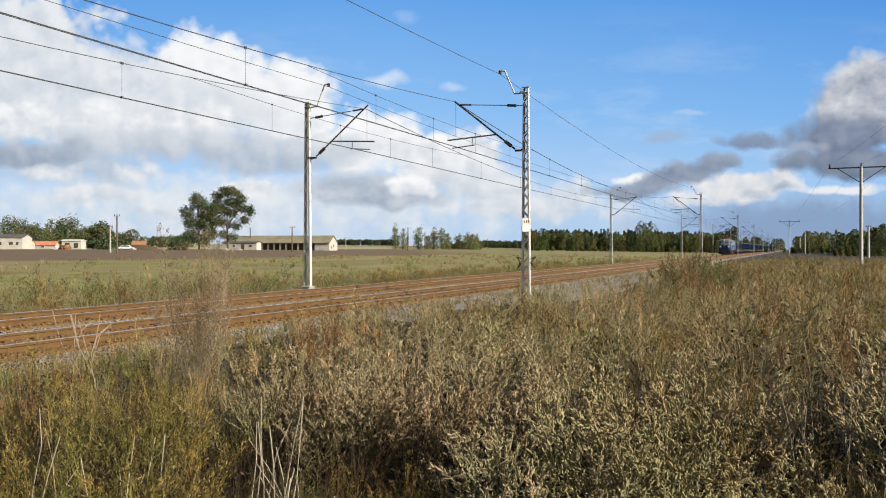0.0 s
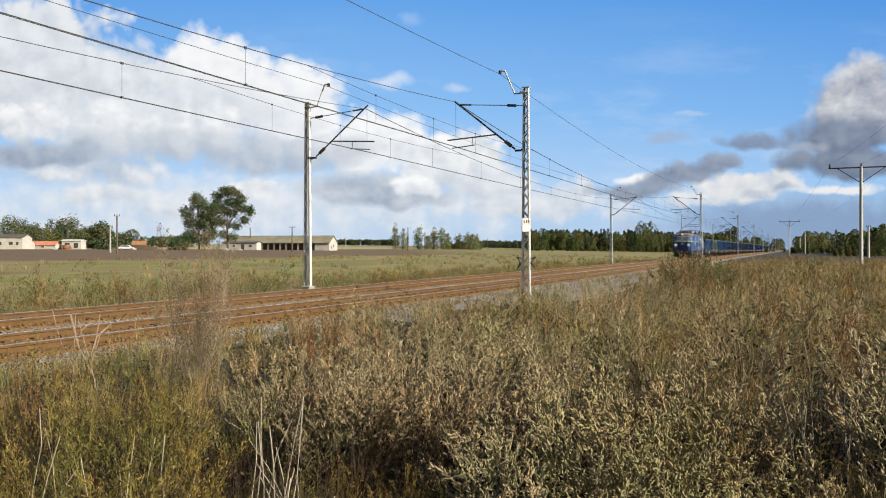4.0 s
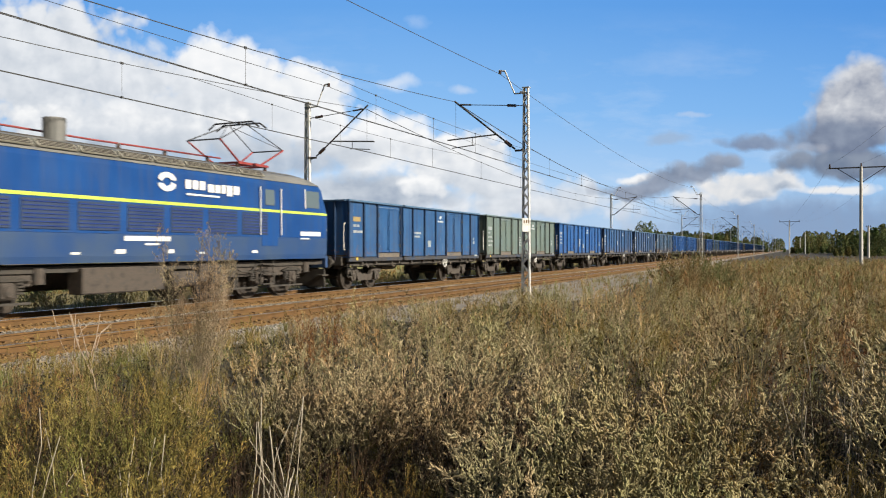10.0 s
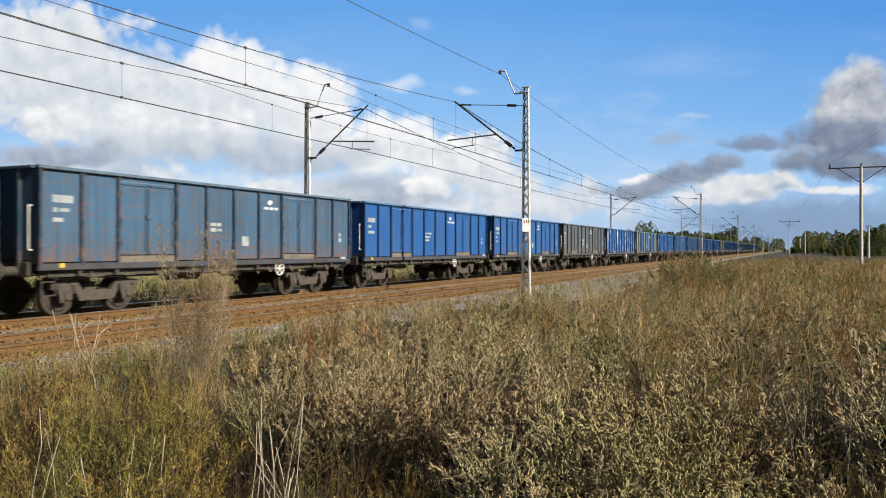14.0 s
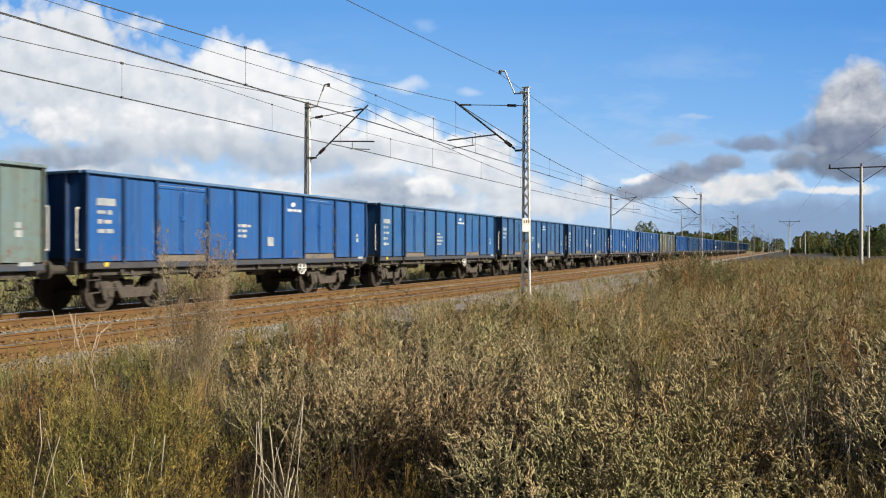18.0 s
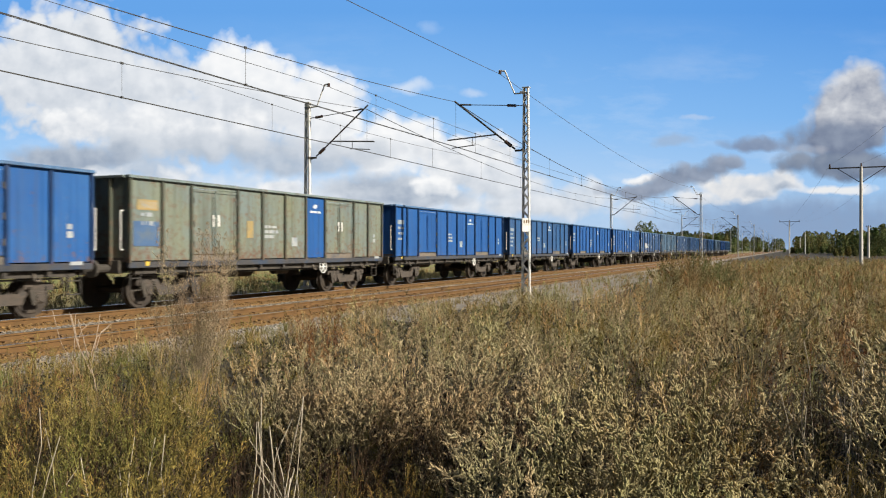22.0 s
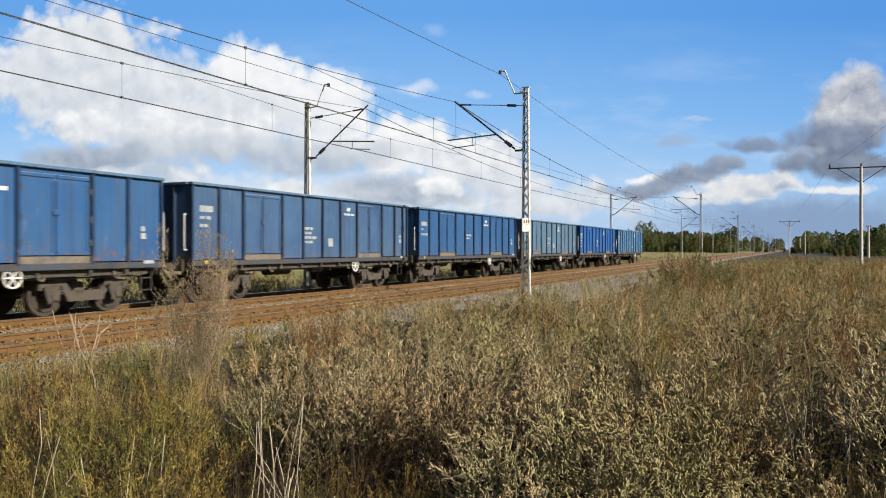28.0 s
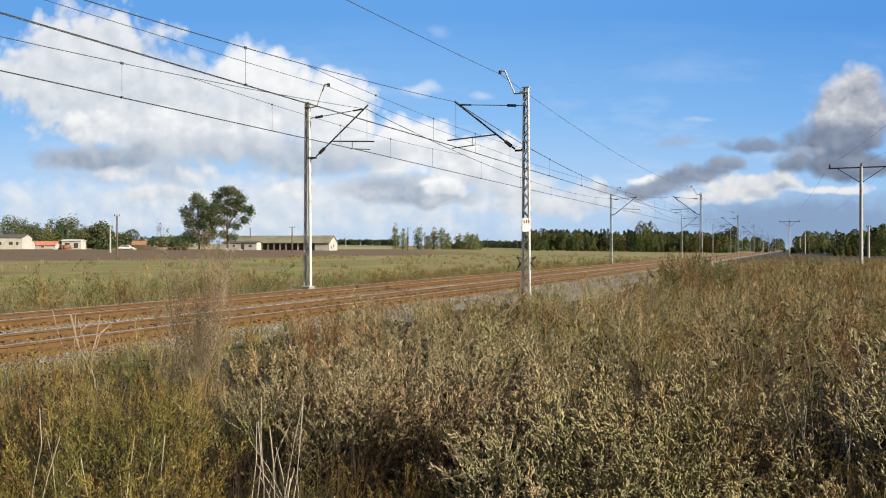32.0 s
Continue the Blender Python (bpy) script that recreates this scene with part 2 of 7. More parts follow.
def turns(rng, places, size, lean=0.12):
    """Random poses at places: a turn about z, a slight lean, a size for each."""
    k = len(places)
    a = rng.uniform(0, 2 * np.pi, k)
    c, s = np.cos(a), np.sin(a)
    m = np.zeros((k, 3, 4))
    m[:, 0, 0], m[:, 0, 1], m[:, 1, 0], m[:, 1, 1], m[:, 2, 2] = c, -s, s, c, 1
    m[:, 0, 2], m[:, 1, 2] = rng.normal(0, lean, k), rng.normal(0, lean, k)
    m[:, :, :3] *= np.asarray(size).reshape(-1, 1, 1)
    m[:, :, 3] = places
    return m


def leaf_quads(rng, centres, length, width, up=0.3, along=None, loose=1.0):
    """One small leaf at each centre, turned at random or roughly along a direction."""
    n = len(centres)
    d = rng.normal(0, loose, (n, 3))
    d[:, 2] += up
    if along is not None:
        d += along
    d /= np.linalg.norm(d, axis=1, keepdims=True) + 1e-9
    e = np.cross(d, rng.normal(0, 1, (n, 3)))
    e /= np.linalg.norm(e, axis=1, keepdims=True) + 1e-9
    ln = (length * rng.uniform(0.6, 1.4, n))[:, None]
    wd = (width * rng.uniform(0.6, 1.4, n))[:, None]
    v = np.stack([centres - d * ln * 0.5, centres + e * wd * 0.5, centres + d * ln * 0.5, centres - e * wd * 0.5], 1)
    f = np.arange(4 * n).reshape(n, 4)
    return v.reshape(-1, 3), f


def blade(a, b, w, side):
    """A thin upright sliver from a to b as a quad."""
    a, b, side = np.asarray(a), np.asarray(b), np.asarray(side) * w
    return np.stack([a - side, a + side, b + side * 0.4, b - side * 0.4])


class Heap:
    """Gathers vertex and quad arrays."""

    def __init__(self):
        self.v, self.f, self.n = [], [], 0

    def add(self, v, f):
        self.v.append(np.asarray(v, float))
        self.f.append(np.asarray(f) + self.n)
        self.n += len(v)

    def quad(self, q):
        self.add(q, np.arange(4)[None])

    def arrays(self):
        return np.concatenate(self.v), np.concatenate(self.f)

# ---- ground ----
RISE = ((-4500, 0.45), (-40, 0.45), (8.6, 0.45), (18.6, 0.45), (22, 0.15), (35, 0.15), (75, 0.72), (120, 1.35), (180, 1.95), (260, 2.3), (330, 3.9), (420, 6.2), (600, 8.0), (4500, 10.0))


def ground_z(x, y):
    ys, zs = zip(*RISE)
    return float(np.interp(y, ys, zs))


def make_ground():
    xs = np.unique(np.concatenate([np.linspace(-4500, -60, 12), np.linspace(-60, 160, 111), np.linspace(160, 900, 60), np.linspace(900, 4500, 12)]))
    ys = np.unique(np.concatenate([np.linspace(-4500, -80, 12), np.linspace(-80, -30, 11), np.linspace(-30, 36, 67), np.linspace(36, 300, 60), np.linspace(300, 4500, 14)]))
    gx, gy = np.meshgrid(xs, ys, indexing="ij")
    gz = np.interp(gy, *zip(*RISE))
    wav = 0.06 * np.sin(gx * 0.31 + 1.3 * np.sin(gy * 0.23)) + 0.05 * np.sin(gy * 0.57 + 0.17 * gx)
    gz = gz + wav * (np.abs(gx) < 900) * np.where((gy > 9) & (gy < 19), 0.0, 1.0)
    v = np.stack([gx, gy, gz], -1).reshape(-1, 3)
    ny = len(ys)
    i, j = np.meshgrid(np.arange(len(xs) - 1), np.arange(ny - 1), indexing="ij")
    a = (i * ny + j).ravel()
    f = np.stack([a, a + ny, a + ny + 1, a + 1], 1)
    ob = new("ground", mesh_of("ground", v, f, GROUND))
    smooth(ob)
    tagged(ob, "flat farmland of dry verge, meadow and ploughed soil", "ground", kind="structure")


make_ground()


# ---- sky backdrop with clouds ----
def cloud_material():
    """Cumulus heaps before blue: u runs 0 to 15.68 across the view, v is the height over the horizon."""
    k = Mat("cloudy_sky", 1.0)
    uv = k.coords("UV")
    v = k.node("SeparateXYZ", Vector=uv).outputs[1]

    def vec(op, p, q):
        n = k.node("VectorMath", i0=p, i1=q)
        n.operation = op
        return n.outputs[0]

    def soft(x, lo, hi):
        return k.math("MULTIPLY_ADD", x, 1 / (hi - lo), -lo / (hi - lo), clamp=True)

    def billow(p):
        """Rounded lumps with creases between them, at three sizes."""
        out = None
        for scale, weight in ((0.75, 1.0), (1.8, 0.5), (4.4, 0.16)):
            n = k.noise(scale, 2, p, 0.5)
            b = k.math("MULTIPLY", k.math("ABSOLUTE", k.math("MULTIPLY_ADD", n, 2.0, -1.0)), weight)
            out = b if out is None else k.math("ADD", out, b)
        return out

    drift = k.node("TexNoise", Vector=uv, Scale=0.8, Detail=6.0, Roughness=0.52).outputs["Color"]
    warped = vec("ADD", uv, vec("MULTIPLY", vec("SUBTRACT", drift, (0.5, 0.5, 0.5)), (1.0, 0.75, 0.0)))
    here = billow(uv)
    relief = k.math("SUBTRACT", here, billow(vec("ADD", uv, (0.13, 0.17, 0.0))))
    lump = k.math("SUBTRACT", here, 0.42)
    fine = k.math("SUBTRACT", k.noise(1.7, 8, k.stretch(uv, (0.7, 1.5, 1.0)), 0.6), 0.5)
    split = k.node("SeparateXYZ", Vector=warped)
    wu, wv = split.outputs[0], split.outputs[1]

    # clear air: deep blue overhead, pale and milky towards the horizon
    col = k.ramp(k.math("DIVIDE", v, 4.4), (0.0, (0.50, 0.64, 0.82)), (0.25, (0.47, 0.67, 0.92)), (0.55, (0.27, 0.53, 0.90)), (1.0, (0.135, 0.375, 0.81)))
    col = k.mix(1.0, col, k.ramp(k.math("DIVIDE", k.node("SeparateXYZ", Vector=uv).outputs[0], 15.68), (0.45, 1.0), (1.0, (0.74, 0.85, 0.94))), "MULTIPLY")
    wisp = k.noise(0.5, 8, k.stretch(uv, (0.6, 1.9, 1.0)), 0.62)
    col = k.mix(k.math("MULTIPLY", soft(wisp, 0.50, 0.72), k.math("MULTIPLY", soft(v, 4.4, 2.2), 0.45)), col, (0.66, 0.76, 0.90))

    def cloud(cu, cv, ru, up, down, top, base, edge=0.22, rough=0.75, cover=1.0):
        """One heap over what lies behind it: lit on its crown, grey below."""
        nonlocal col
        du = k.math("MULTIPLY_ADD", wu, 1 / ru, -cu / ru)
        dv = k.math("SUBTRACT", wv, cv)
        dv = k.math("ADD", k.math("MULTIPLY", k.math("MAXIMUM", dv, 0.0), 1 / up), k.math("MULTIPLY", k.math("MINIMUM", dv, 0.0), 1 / down))
        far = k.math("SQRT", k.math("ADD", k.math("MULTIPLY", du, du), k.math("MULTIPLY", dv, dv)))
        dens = k.math("ADD", k.math("SUBTRACT", 1.0, far), k.math("MULTIPLY", lump, rough))
        mask = k.math("SMOOTH_MIN", 1.0, k.math("MULTIPLY", k.math("MAXIMUM", dens, 0.0), 1 / edge), 0.3)
        tone = k.math("MULTIPLY_ADD", dv, 0.42, 0.52)
        tone = k.math("ADD", tone, k.math("MULTIPLY_ADD", relief, 1.5, k.math("MULTIPLY", fine, 1.2)), clamp=True)
        col = k.mix(k.math("MULTIPLY", mask, cover, clamp=True), col, k.mix(tone, base, top))

    white, pale, dull, slate = (0.95, 0.955, 0.96), (0.80, 0.83, 0.87), (0.60, 0.65, 0.72), (0.35, 0.42, 0.53)
    haze, warm = (0.60, 0.69, 0.80), (0.86, 0.85, 0.84)
    # milk over the horizon
    cloud(4.0, 0.8, 9.0, 0.8, 1.2, pale, haze, 0.5, 0.9, 0.95)
    cloud(9.4, 0.8, 2.6, 0.5, 0.5, pale, dull, 0.4, 0.9, 0.8)
    # the great heap, back to front
    cloud(0.2, 3.3, 2.4, 1.7, 1.6, pale, dull)
    cloud(3.6, 2.9, 1.45, 1.35, 1.2, white, pale, 0.24, 0.6)
    cloud(1.9, 3.1, 1.3, 0.9, 1.0, pale, dull, 0.35)
    cloud(5.05, 2.55, 1.15, 1.0, 1.0, white, pale, 0.24, 0.6)
    cloud(6.5, 1.9, 1.5, 0.9, 0.8, white, pale, 0.28)
    cloud(7.9, 1.6, 1.4, 0.75, 0.6, white, dull, 0.2)
    cloud(2.6, 2.3, 3.6, 1.0, 0.9, pale, dull, 0.3)
    cloud(2.0, 2.4, 1.1, 0.5, 0.5, white, dull, 0.5, 0.9, 0.8)
    cloud(3.7, 2.15, 1.3, 0.5, 0.5, white, dull, 0.5, 0.9, 0.8)
    cloud(0.3, 2.3, 0.9, 0.4, 0.5, white, dull, 0.3)
    cloud(5.6, 1.9, 1.0, 0.35, 0.3, white, dull, 0.3)
    cloud(3.6, 1.78, 5.2, 0.45, 0.42, dull, (0.46, 0.52, 0.60), 0.5, 1.0, 0.75)
    # grey bases and the small heaps below them
    cloud(1.2, 1.4, 3.0, 0.55, 0.5, dull, (0.45, 0.52, 0.62), 0.5, 1.0, 0.85)
    cloud(0.2, 1.65, 1.7, 0.4, 0.4, (0.48, 0.54, 0.63), (0.30, 0.37, 0.48), 0.4, 0.6)
    cloud(4.6, 1.55, 1.8, 0.38, 0.4, dull, (0.43, 0.49, 0.58), 0.4, 0.6, 0.85)
    cloud(6.6, 1.0, 1.9, 0.45, 0.38, dull, slate, 0.35, 0.6)
    cloud(7.4, 1.15, 0.6, 0.3, 0.25, white, dull, 0.3)
    cloud(0.9, 1.28, 0.9, 0.28, 0.25, white, dull, 0.6, 1.0, 0.85)
    cloud(2.5, 1.35, 0.8, 0.32, 0.28, white, dull, 0.6, 1.0, 0.85)
    cloud(1.7, 0.95, 1.3, 0.22, 0.2, pale, dull, 0.4)
    cloud(4.4, 1.02, 0.8, 0.22, 0.2, white, dull, 0.4)
    cloud(3.0, 0.7, 1.2, 0.16, 0.14, pale, dull, 0.5)
    cloud(8.6, 1.25, 1.1, 0.5, 0.4, pale, dull, 0.35)
    cloud(9.1, 0.75, 1.3, 0.3, 0.3, pale, dull, 0.4)
    # bank beside the line: bright break, dark streak rising across it, blue-grey veil below
    cloud(14.3, 0.4, 3.7, 0.75, 0.8, (0.25, 0.35, 0.53), (0.24, 0.36, 0.56), 0.5, 0.5, 0.92)
    cloud(13.2, 1.1, 1.35, 0.4, 0.32, warm, dull, 0.3)
    cloud(14.8, 1.0, 1.3, 0.2, 0.14, warm, pale, 0.4)
    cloud(11.2, 1.28, 0.5, 0.14, 0.12, white, pale, 0.4)
    cloud(12.2, 0.85, 0.9, 0.2, 0.16, warm, dull, 0.4, 0.8, 0.8)
    for cu, cv, ru in ((11.0, 0.98, 0.7), (11.4, 1.08, 0.8), (11.8, 1.2, 0.8), (12.2, 1.3, 0.75), (12.6, 1.42, 0.65), (12.95, 1.54, 0.55)):
        cloud(cu, cv, ru, 0.28, 0.17, (0.34, 0.39, 0.49), (0.21, 0.26, 0.36), 0.4, 0.8, 0.95)
    cloud(13.35, 0.95, 0.35, 0.12, 0.08, dull, slate, 0.5, 0.7, 0.85)
    cloud(13.85, 1.05, 0.35, 0.1, 0.08, dull, slate, 0.5, 0.7, 0.85)
    # the dark cloud with its paler crown
    cloud(15.1, 1.5, 1.6, 0.5, 0.36, (0.26, 0.31, 0.40), (0.16, 0.21, 0.31), 0.3, 0.6)
    cloud(15.2, 2.45, 1.05, 1.15, 0.7, (0.66, 0.68, 0.72), (0.22, 0.26, 0.36), 0.25, 0.45)
    cloud(15.0, 2.0, 1.2, 0.5, 0.35, (0.27, 0.32, 0.42), (0.15, 0.19, 0.29), 0.3, 0.5)
    cloud(13.4, 1.92, 0.75, 0.18, 0.14, (0.27, 0.33, 0.45), (0.20, 0.25, 0.37), 0.5, 0.7, 0.9)
    cloud(14.45, 1.82, 0.5, 0.16, 0.12, (0.42, 0.45, 0.53), (0.25, 0.29, 0.38), 0.6, 0.5, 0.8)
    # wisps in the blue
    for cu, cv, ru, rv, tone, cover in ((11.9, 1.92, 0.55, 0.13, (0.34, 0.46, 0.64), 0.7), (12.25, 2.35, 0.4, 0.08, (0.55, 0.65, 0.82), 0.5), (8.1, 2.95, 0.4, 0.13, (0.74, 0.80, 0.90), 0.45), (7.1, 4.1, 0.5, 0.16, (0.62, 0.74, 0.92), 0.25), (6.85, 3.05, 0.6, 0.2, (0.84, 0.88, 0.93), 0.6)):
        cloud(cu, cv, ru, rv, rv, tone, tone, 0.6, 0.9, cover)

    em = k.node("Emission", Color=col, Strength=0.665)
    k.t.links.new(em.outputs[0], k.t.nodes["Material Output"].inputs["Surface"])
    return k.m


def make_sky():
    """A curved screen of sky 3.2 km off that drifts away with the wind."""
    r, na, nh = 3200.0, 48, 20
    v, uvs = [], []
    for i in range(na + 1):
        a = radians(-52 + 104 * i / na)
        for j in range(nh + 1):
            e = -0.12 + 0.85 * j / nh
            rr, ff = math.sin(a), math.cos(a)
            p = spot(r * rr, r * ff)
            v.append((p.x, p.y, EYE.z + r * e))
            uvs.append((7.84 + 14.153 * math.tan(a), 14.153 * e / ff))
    n1 = nh + 1
    f = np.array([(i * n1 + j, (i + 1) * n1 + j, (i + 1) * n1 + j + 1, i * n1 + j + 1) for i in range(na) for j in range(nh)])
    me = mesh_of("sky_backdrop", np.array(v), f, cloud_material())
    lay = me.uv_layers.new(name="sky")
    lay.data.foreach_set("uv", np.array(uvs)[f.ravel()].ravel())
    ob = new("backdrop", me)
    tagged(ob, "blue autumn sky with white and grey cumulus clouds", "sky", kind="structure")
    return ob


sky_screen = make_sky()

# ---- track ----
X0, X1 = -70.0, 1200.0


def make_track():
    top = RZ - 0.20
    bm = prism(fresh(), ((9.3, 0.36), (9.9, top - 0.1), (10.5, top), (18.0, top), (18.6, top - 0.1), (19.3, 0.2)), 0, X0, X1)
    bed = put_part("ballast_bed", bm, STONE_GREY)
    tagged(bed, "long bank of grey ballast stones carrying two tracks", "track bed", kind="structure")
    for yc in TRACKS:
        bm = prism(fresh(), ((yc - 1.35, top - 0.02), (yc - 1.2, top + 0.055), (yc + 1.2, top + 0.055), (yc + 1.35, top - 0.02)), 0, X0, X1)
        put_part("stained_ballast", bm, STONE_RUST, bed, "rust-brown ballast between and beside the rails")
    bm = prism(fresh(), ((6.9, 0.40), (7.5, 0.53), (9.6, 0.55), (9.6, 0.40)), 0, 17.0, 110.0)
    tagged(put_part("gravel_margin", bm, STONE_GREY), "strip of spilled grey gravel beside the track bed", "gravel", kind="structure")
    rng = np.random.default_rng(5)
    # loose stones
    sv = np.array([(0.5, 0.06, 0), (-0.46, 0.1, 0.05), (0.05, 0.4, -0.03), (-0.08, -0.38, 0.04), (0.1, 0, 0.36), (0, 0.05, -0.3)])
    sf = np.array([(0, 2, 4), (2, 1, 4), (1, 3, 4), (3, 0, 4), (2, 0, 5), (1, 2, 5), (3, 1, 5), (0, 3, 5)])
    for name, mat, bands, count, label in (
        ("ballast_stones", STONE_GREY, ((9.4, 10.9), (13.5, 14.9)), 12000, "loose grey crushed stones on the shoulder"),
        ("stained_stones", STONE_RUST, ((10.9, 13.5), (14.9, 17.6)), 16000, "loose rust-stained crushed stones between the rails"),
    ):
        x = 4 + 56 * rng.random(count) ** 1.5
        y = np.where(rng.random(count) < 0.5, rng.uniform(*bands[0], count), rng.uniform(*bands[1], count))
        base = np.interp(y, (9.3, 9.9, 10.5, 18), (0.36, top - 0.1, top, top))
        inside = np.minimum(np.abs(y - TRACKS[0]), np.abs(y - TRACKS[1])) < 1.25
        z = base + np.where(inside, 0.06, 0.01)
        m = turns(rng, np.stack([x, y, z], 1), rng.uniform(0.05, 0.105, count), 0.4)
        v, f = stamp(sv, sf, m)
        tagged(new(name, mesh_of(name, v, f, mat)), label, "gravel", kind="stuff")
    # rails
    prof = ((-0.07, 0), (-0.07, 0.015), (-0.012, 0.04), (-0.012, 0.12), (-0.036, 0.13), (-0.036, 0.165), (0.036, 0.165), (0.036, 0.13), (0.012, 0.12), (0.012, 0.04), (0.07, 0.015), (0.07, 0))
    for yc in TRACKS:
        for sgn in (-1, 1):
            y = yc + sgn * 0.7535
            rail = put_part("rail", prism(fresh(), [(y + a, RZ - 0.172 + b) for a, b in prof], 0, X0, X1), RUST)
            tagged(rail, "long steel rail with rusty web and shiny head", "rail", "rails of the line", "structure")
            head = box(fresh(), ((X0 + X1) / 2, y, RZ - 0.005), (X1 - X0, 0.066, 0.008))
            put_part("running_surface", head, RAILTOP, rail, "polished running surface")
    # concrete sleepers
    bm = prism(fresh(), ((-0.14, 0), (-0.10, 0.14), (0.10, 0.14), (0.14, 0)), 1, -1.25, 1.25)
    first = put_part("sleeper", bm, SLEEPER, bed)
    me = first.data
    bm = box(fresh(), (0, 0, 0.02), (0.12, 0.30, 0.05), 0.01)
    clip = put_part("rail_clip", bm, RUST, bed).data
    for yc in TRACKS:
        for i in range(140):
            ob = first if first.location.x == 0 else shared("sleeper", me, bed)
            ob.location = (1.5 + 0.6 * i, yc, RZ - 0.172 - 0.125)
    for c in bed.children:
        if c.name == "rail_clip":
            c.location = (1.5, TRACKS[0] - 0.7535, RZ - 0.16)
    for yc in TRACKS:
        for i in range(60):
            for sgn in (-1, 1):
                shared("rail_clip", clip, bed, Matrix.Translation((2.1 + 0.6 * i, yc + sgn * 0.7535, RZ - 0.16)))


make_track()

# ---- catenary masts and wires ----
SPAN = 62.0
MAST_X = 29.1
MAST_Y = (9.35, 19.15)
FAR_UP = 0.14
MAST_Z = 0.47
UP = RZ - MAST_Z
WEB, FLANGE, LACE = (0.15, 0.012), (0.010, 0.05), (0.010, 0.04)


def make_mast(whole=True):
    """A lattice mast with its bracket arm towards +y, standing at its foot."""
    mast = new("catenary_mast")
    tagged(mast, "grey steel lattice mast with a bracket arm over the track", "catenary mast", "masts along the line")
    h = 7.94
    half0, half1 = 0.165, 0.10
    put_part("foundation", box(fresh(), (0, 0, -0.1), (0.45, 0.45, 0.36), 0.03), CONCRETE, mast, "grey concrete footing")
    for s in (-1, 1):
        bm = fresh()
        bar(bm, (0, s * half0, 0.05), (0, s * half1, h), *WEB)
        for q in (-1, 1):
            bar(bm, (q * 0.075, s * (half0 - 0.025), 0.05), (q * 0.075, s * (half1 - 0.025), h), *FLANGE)
        put_part("upright", bm, GALV, mast)
    n = 22
    zs = [0.2 + (h - 0.4) * i / n for i in range(n + 1)]
    joined = fresh()
    for i in range(n):
        for q in (-1, 1):
            s = 1 if (i % 2) else -1
            w0 = half0 + (half1 - half0) * zs[i] / h
            w1 = half0 + (half1 - half0) * zs[i + 1] / h
            bar_bm = bar(fresh() if whole else joined, (q * 0.085, s * w0, zs[i]), (q * 0.085, -s * w1, zs[i + 1]), *LACE)
            if whole:
                put_part("lacing_bar", bar_bm, GALV, mast)
    if whole:
        joined.free()
    else:
        put_part("lacing", joined, GALV, mast)
    put_part("cap_plate", box(fresh(), (0, 0, h), (0.26, 0.28, 0.02)), GALV, mast)
    b0, tip = Vector((0, 0.14, UP + 5.28)), Vector((0, 2.95, UP + 7.35))
    bm = fresh()
    box(bm, (0, 0.12, UP + 5.28), (0.30, 0.06, 0.10))
    tube(bm, b0, b0 + Vector((0, 0.3, 0)), 0.04)
    put_part("arm_bracket", bm, DARK, mast)
    knee = Vector((0, 0.44, UP + 5.34))
    arm = put_part("bracket_arm", ring(fresh(), [knee, knee.lerp(tip, 0.5), tip], 0.035), DARK, mast, "dark tubular cantilever arm")
    ins = knee.lerp(tip, 0.06)
    put_part("insulator", tube(fresh(), ins, ins + (tip - knee).normalized() * 0.32, 0.07, 0.07, 10), INSUL, arm, "brown ribbed insulator")
    tie0 = Vector((0, 0.12, UP + 6.98))
    tie = put_part("tie_rod", tube(fresh(), tie0, Vector((0, 2.72, UP + 7.2)), 0.016), WIRE, mast)
    put_part("insulator", tube(fresh(), tie0 + Vector((0, 0.28, 0.02)), tie0 + Vector((0, 0.62, 0.05)), 0.055, 0.055, 10), INSUL, tie, "brown ribbed insulator")
    put_part("tie_sleeve", tube(fresh(), (0, 2.25, UP + 7.16), (0, 2.7, UP + 7.2), 0.035, 0.035), DARK, tie)
    reg0 = knee.lerp(tip, 0.30)
    reg = put_part("registration_tube", tube(fresh(), reg0, Vector((0, 3.25, reg0.z - 0.12)), 0.028), DARK, mast)
    bm = tube(fresh(), (0.0, 2.1, reg0.z - 0.36), (0, 3.05, reg0.z - 0.44), 0.02)
    tube(bm, (0, 2.2, reg0.z - 0.36), (0, 2.2, reg0.z - 0.08), 0.014)
    put_part("steady_arm", bm, DARK, reg)
    put_part("dropper", tube(fresh(), tip - Vector((0, 0.05, 0)), Vector((0, 2.9, reg0.z - 0.1)), 0.006), WIRE, mast)
    bm = fresh()
    box(bm, (0, 0.1, UP + 7.48), (0.3, 0.2, 0.06))
    ring(bm, [(0, 0.12, UP + 7.46), (0, 0.46, UP + 7.46), (0, 0.85, UP + 8.36), (0, 1.1, UP + 8.4)], 0.03)
    horn = put_part("wire_horn", bm, GALV, mast, "bent steel horn holding a high wire")
    put_part("insulator", tube(fresh(), (0, 1.05, UP + 8.4), (0, 1.05, UP + 8.26), 0.06, 0.06, 10), INSUL, horn)
    return mast


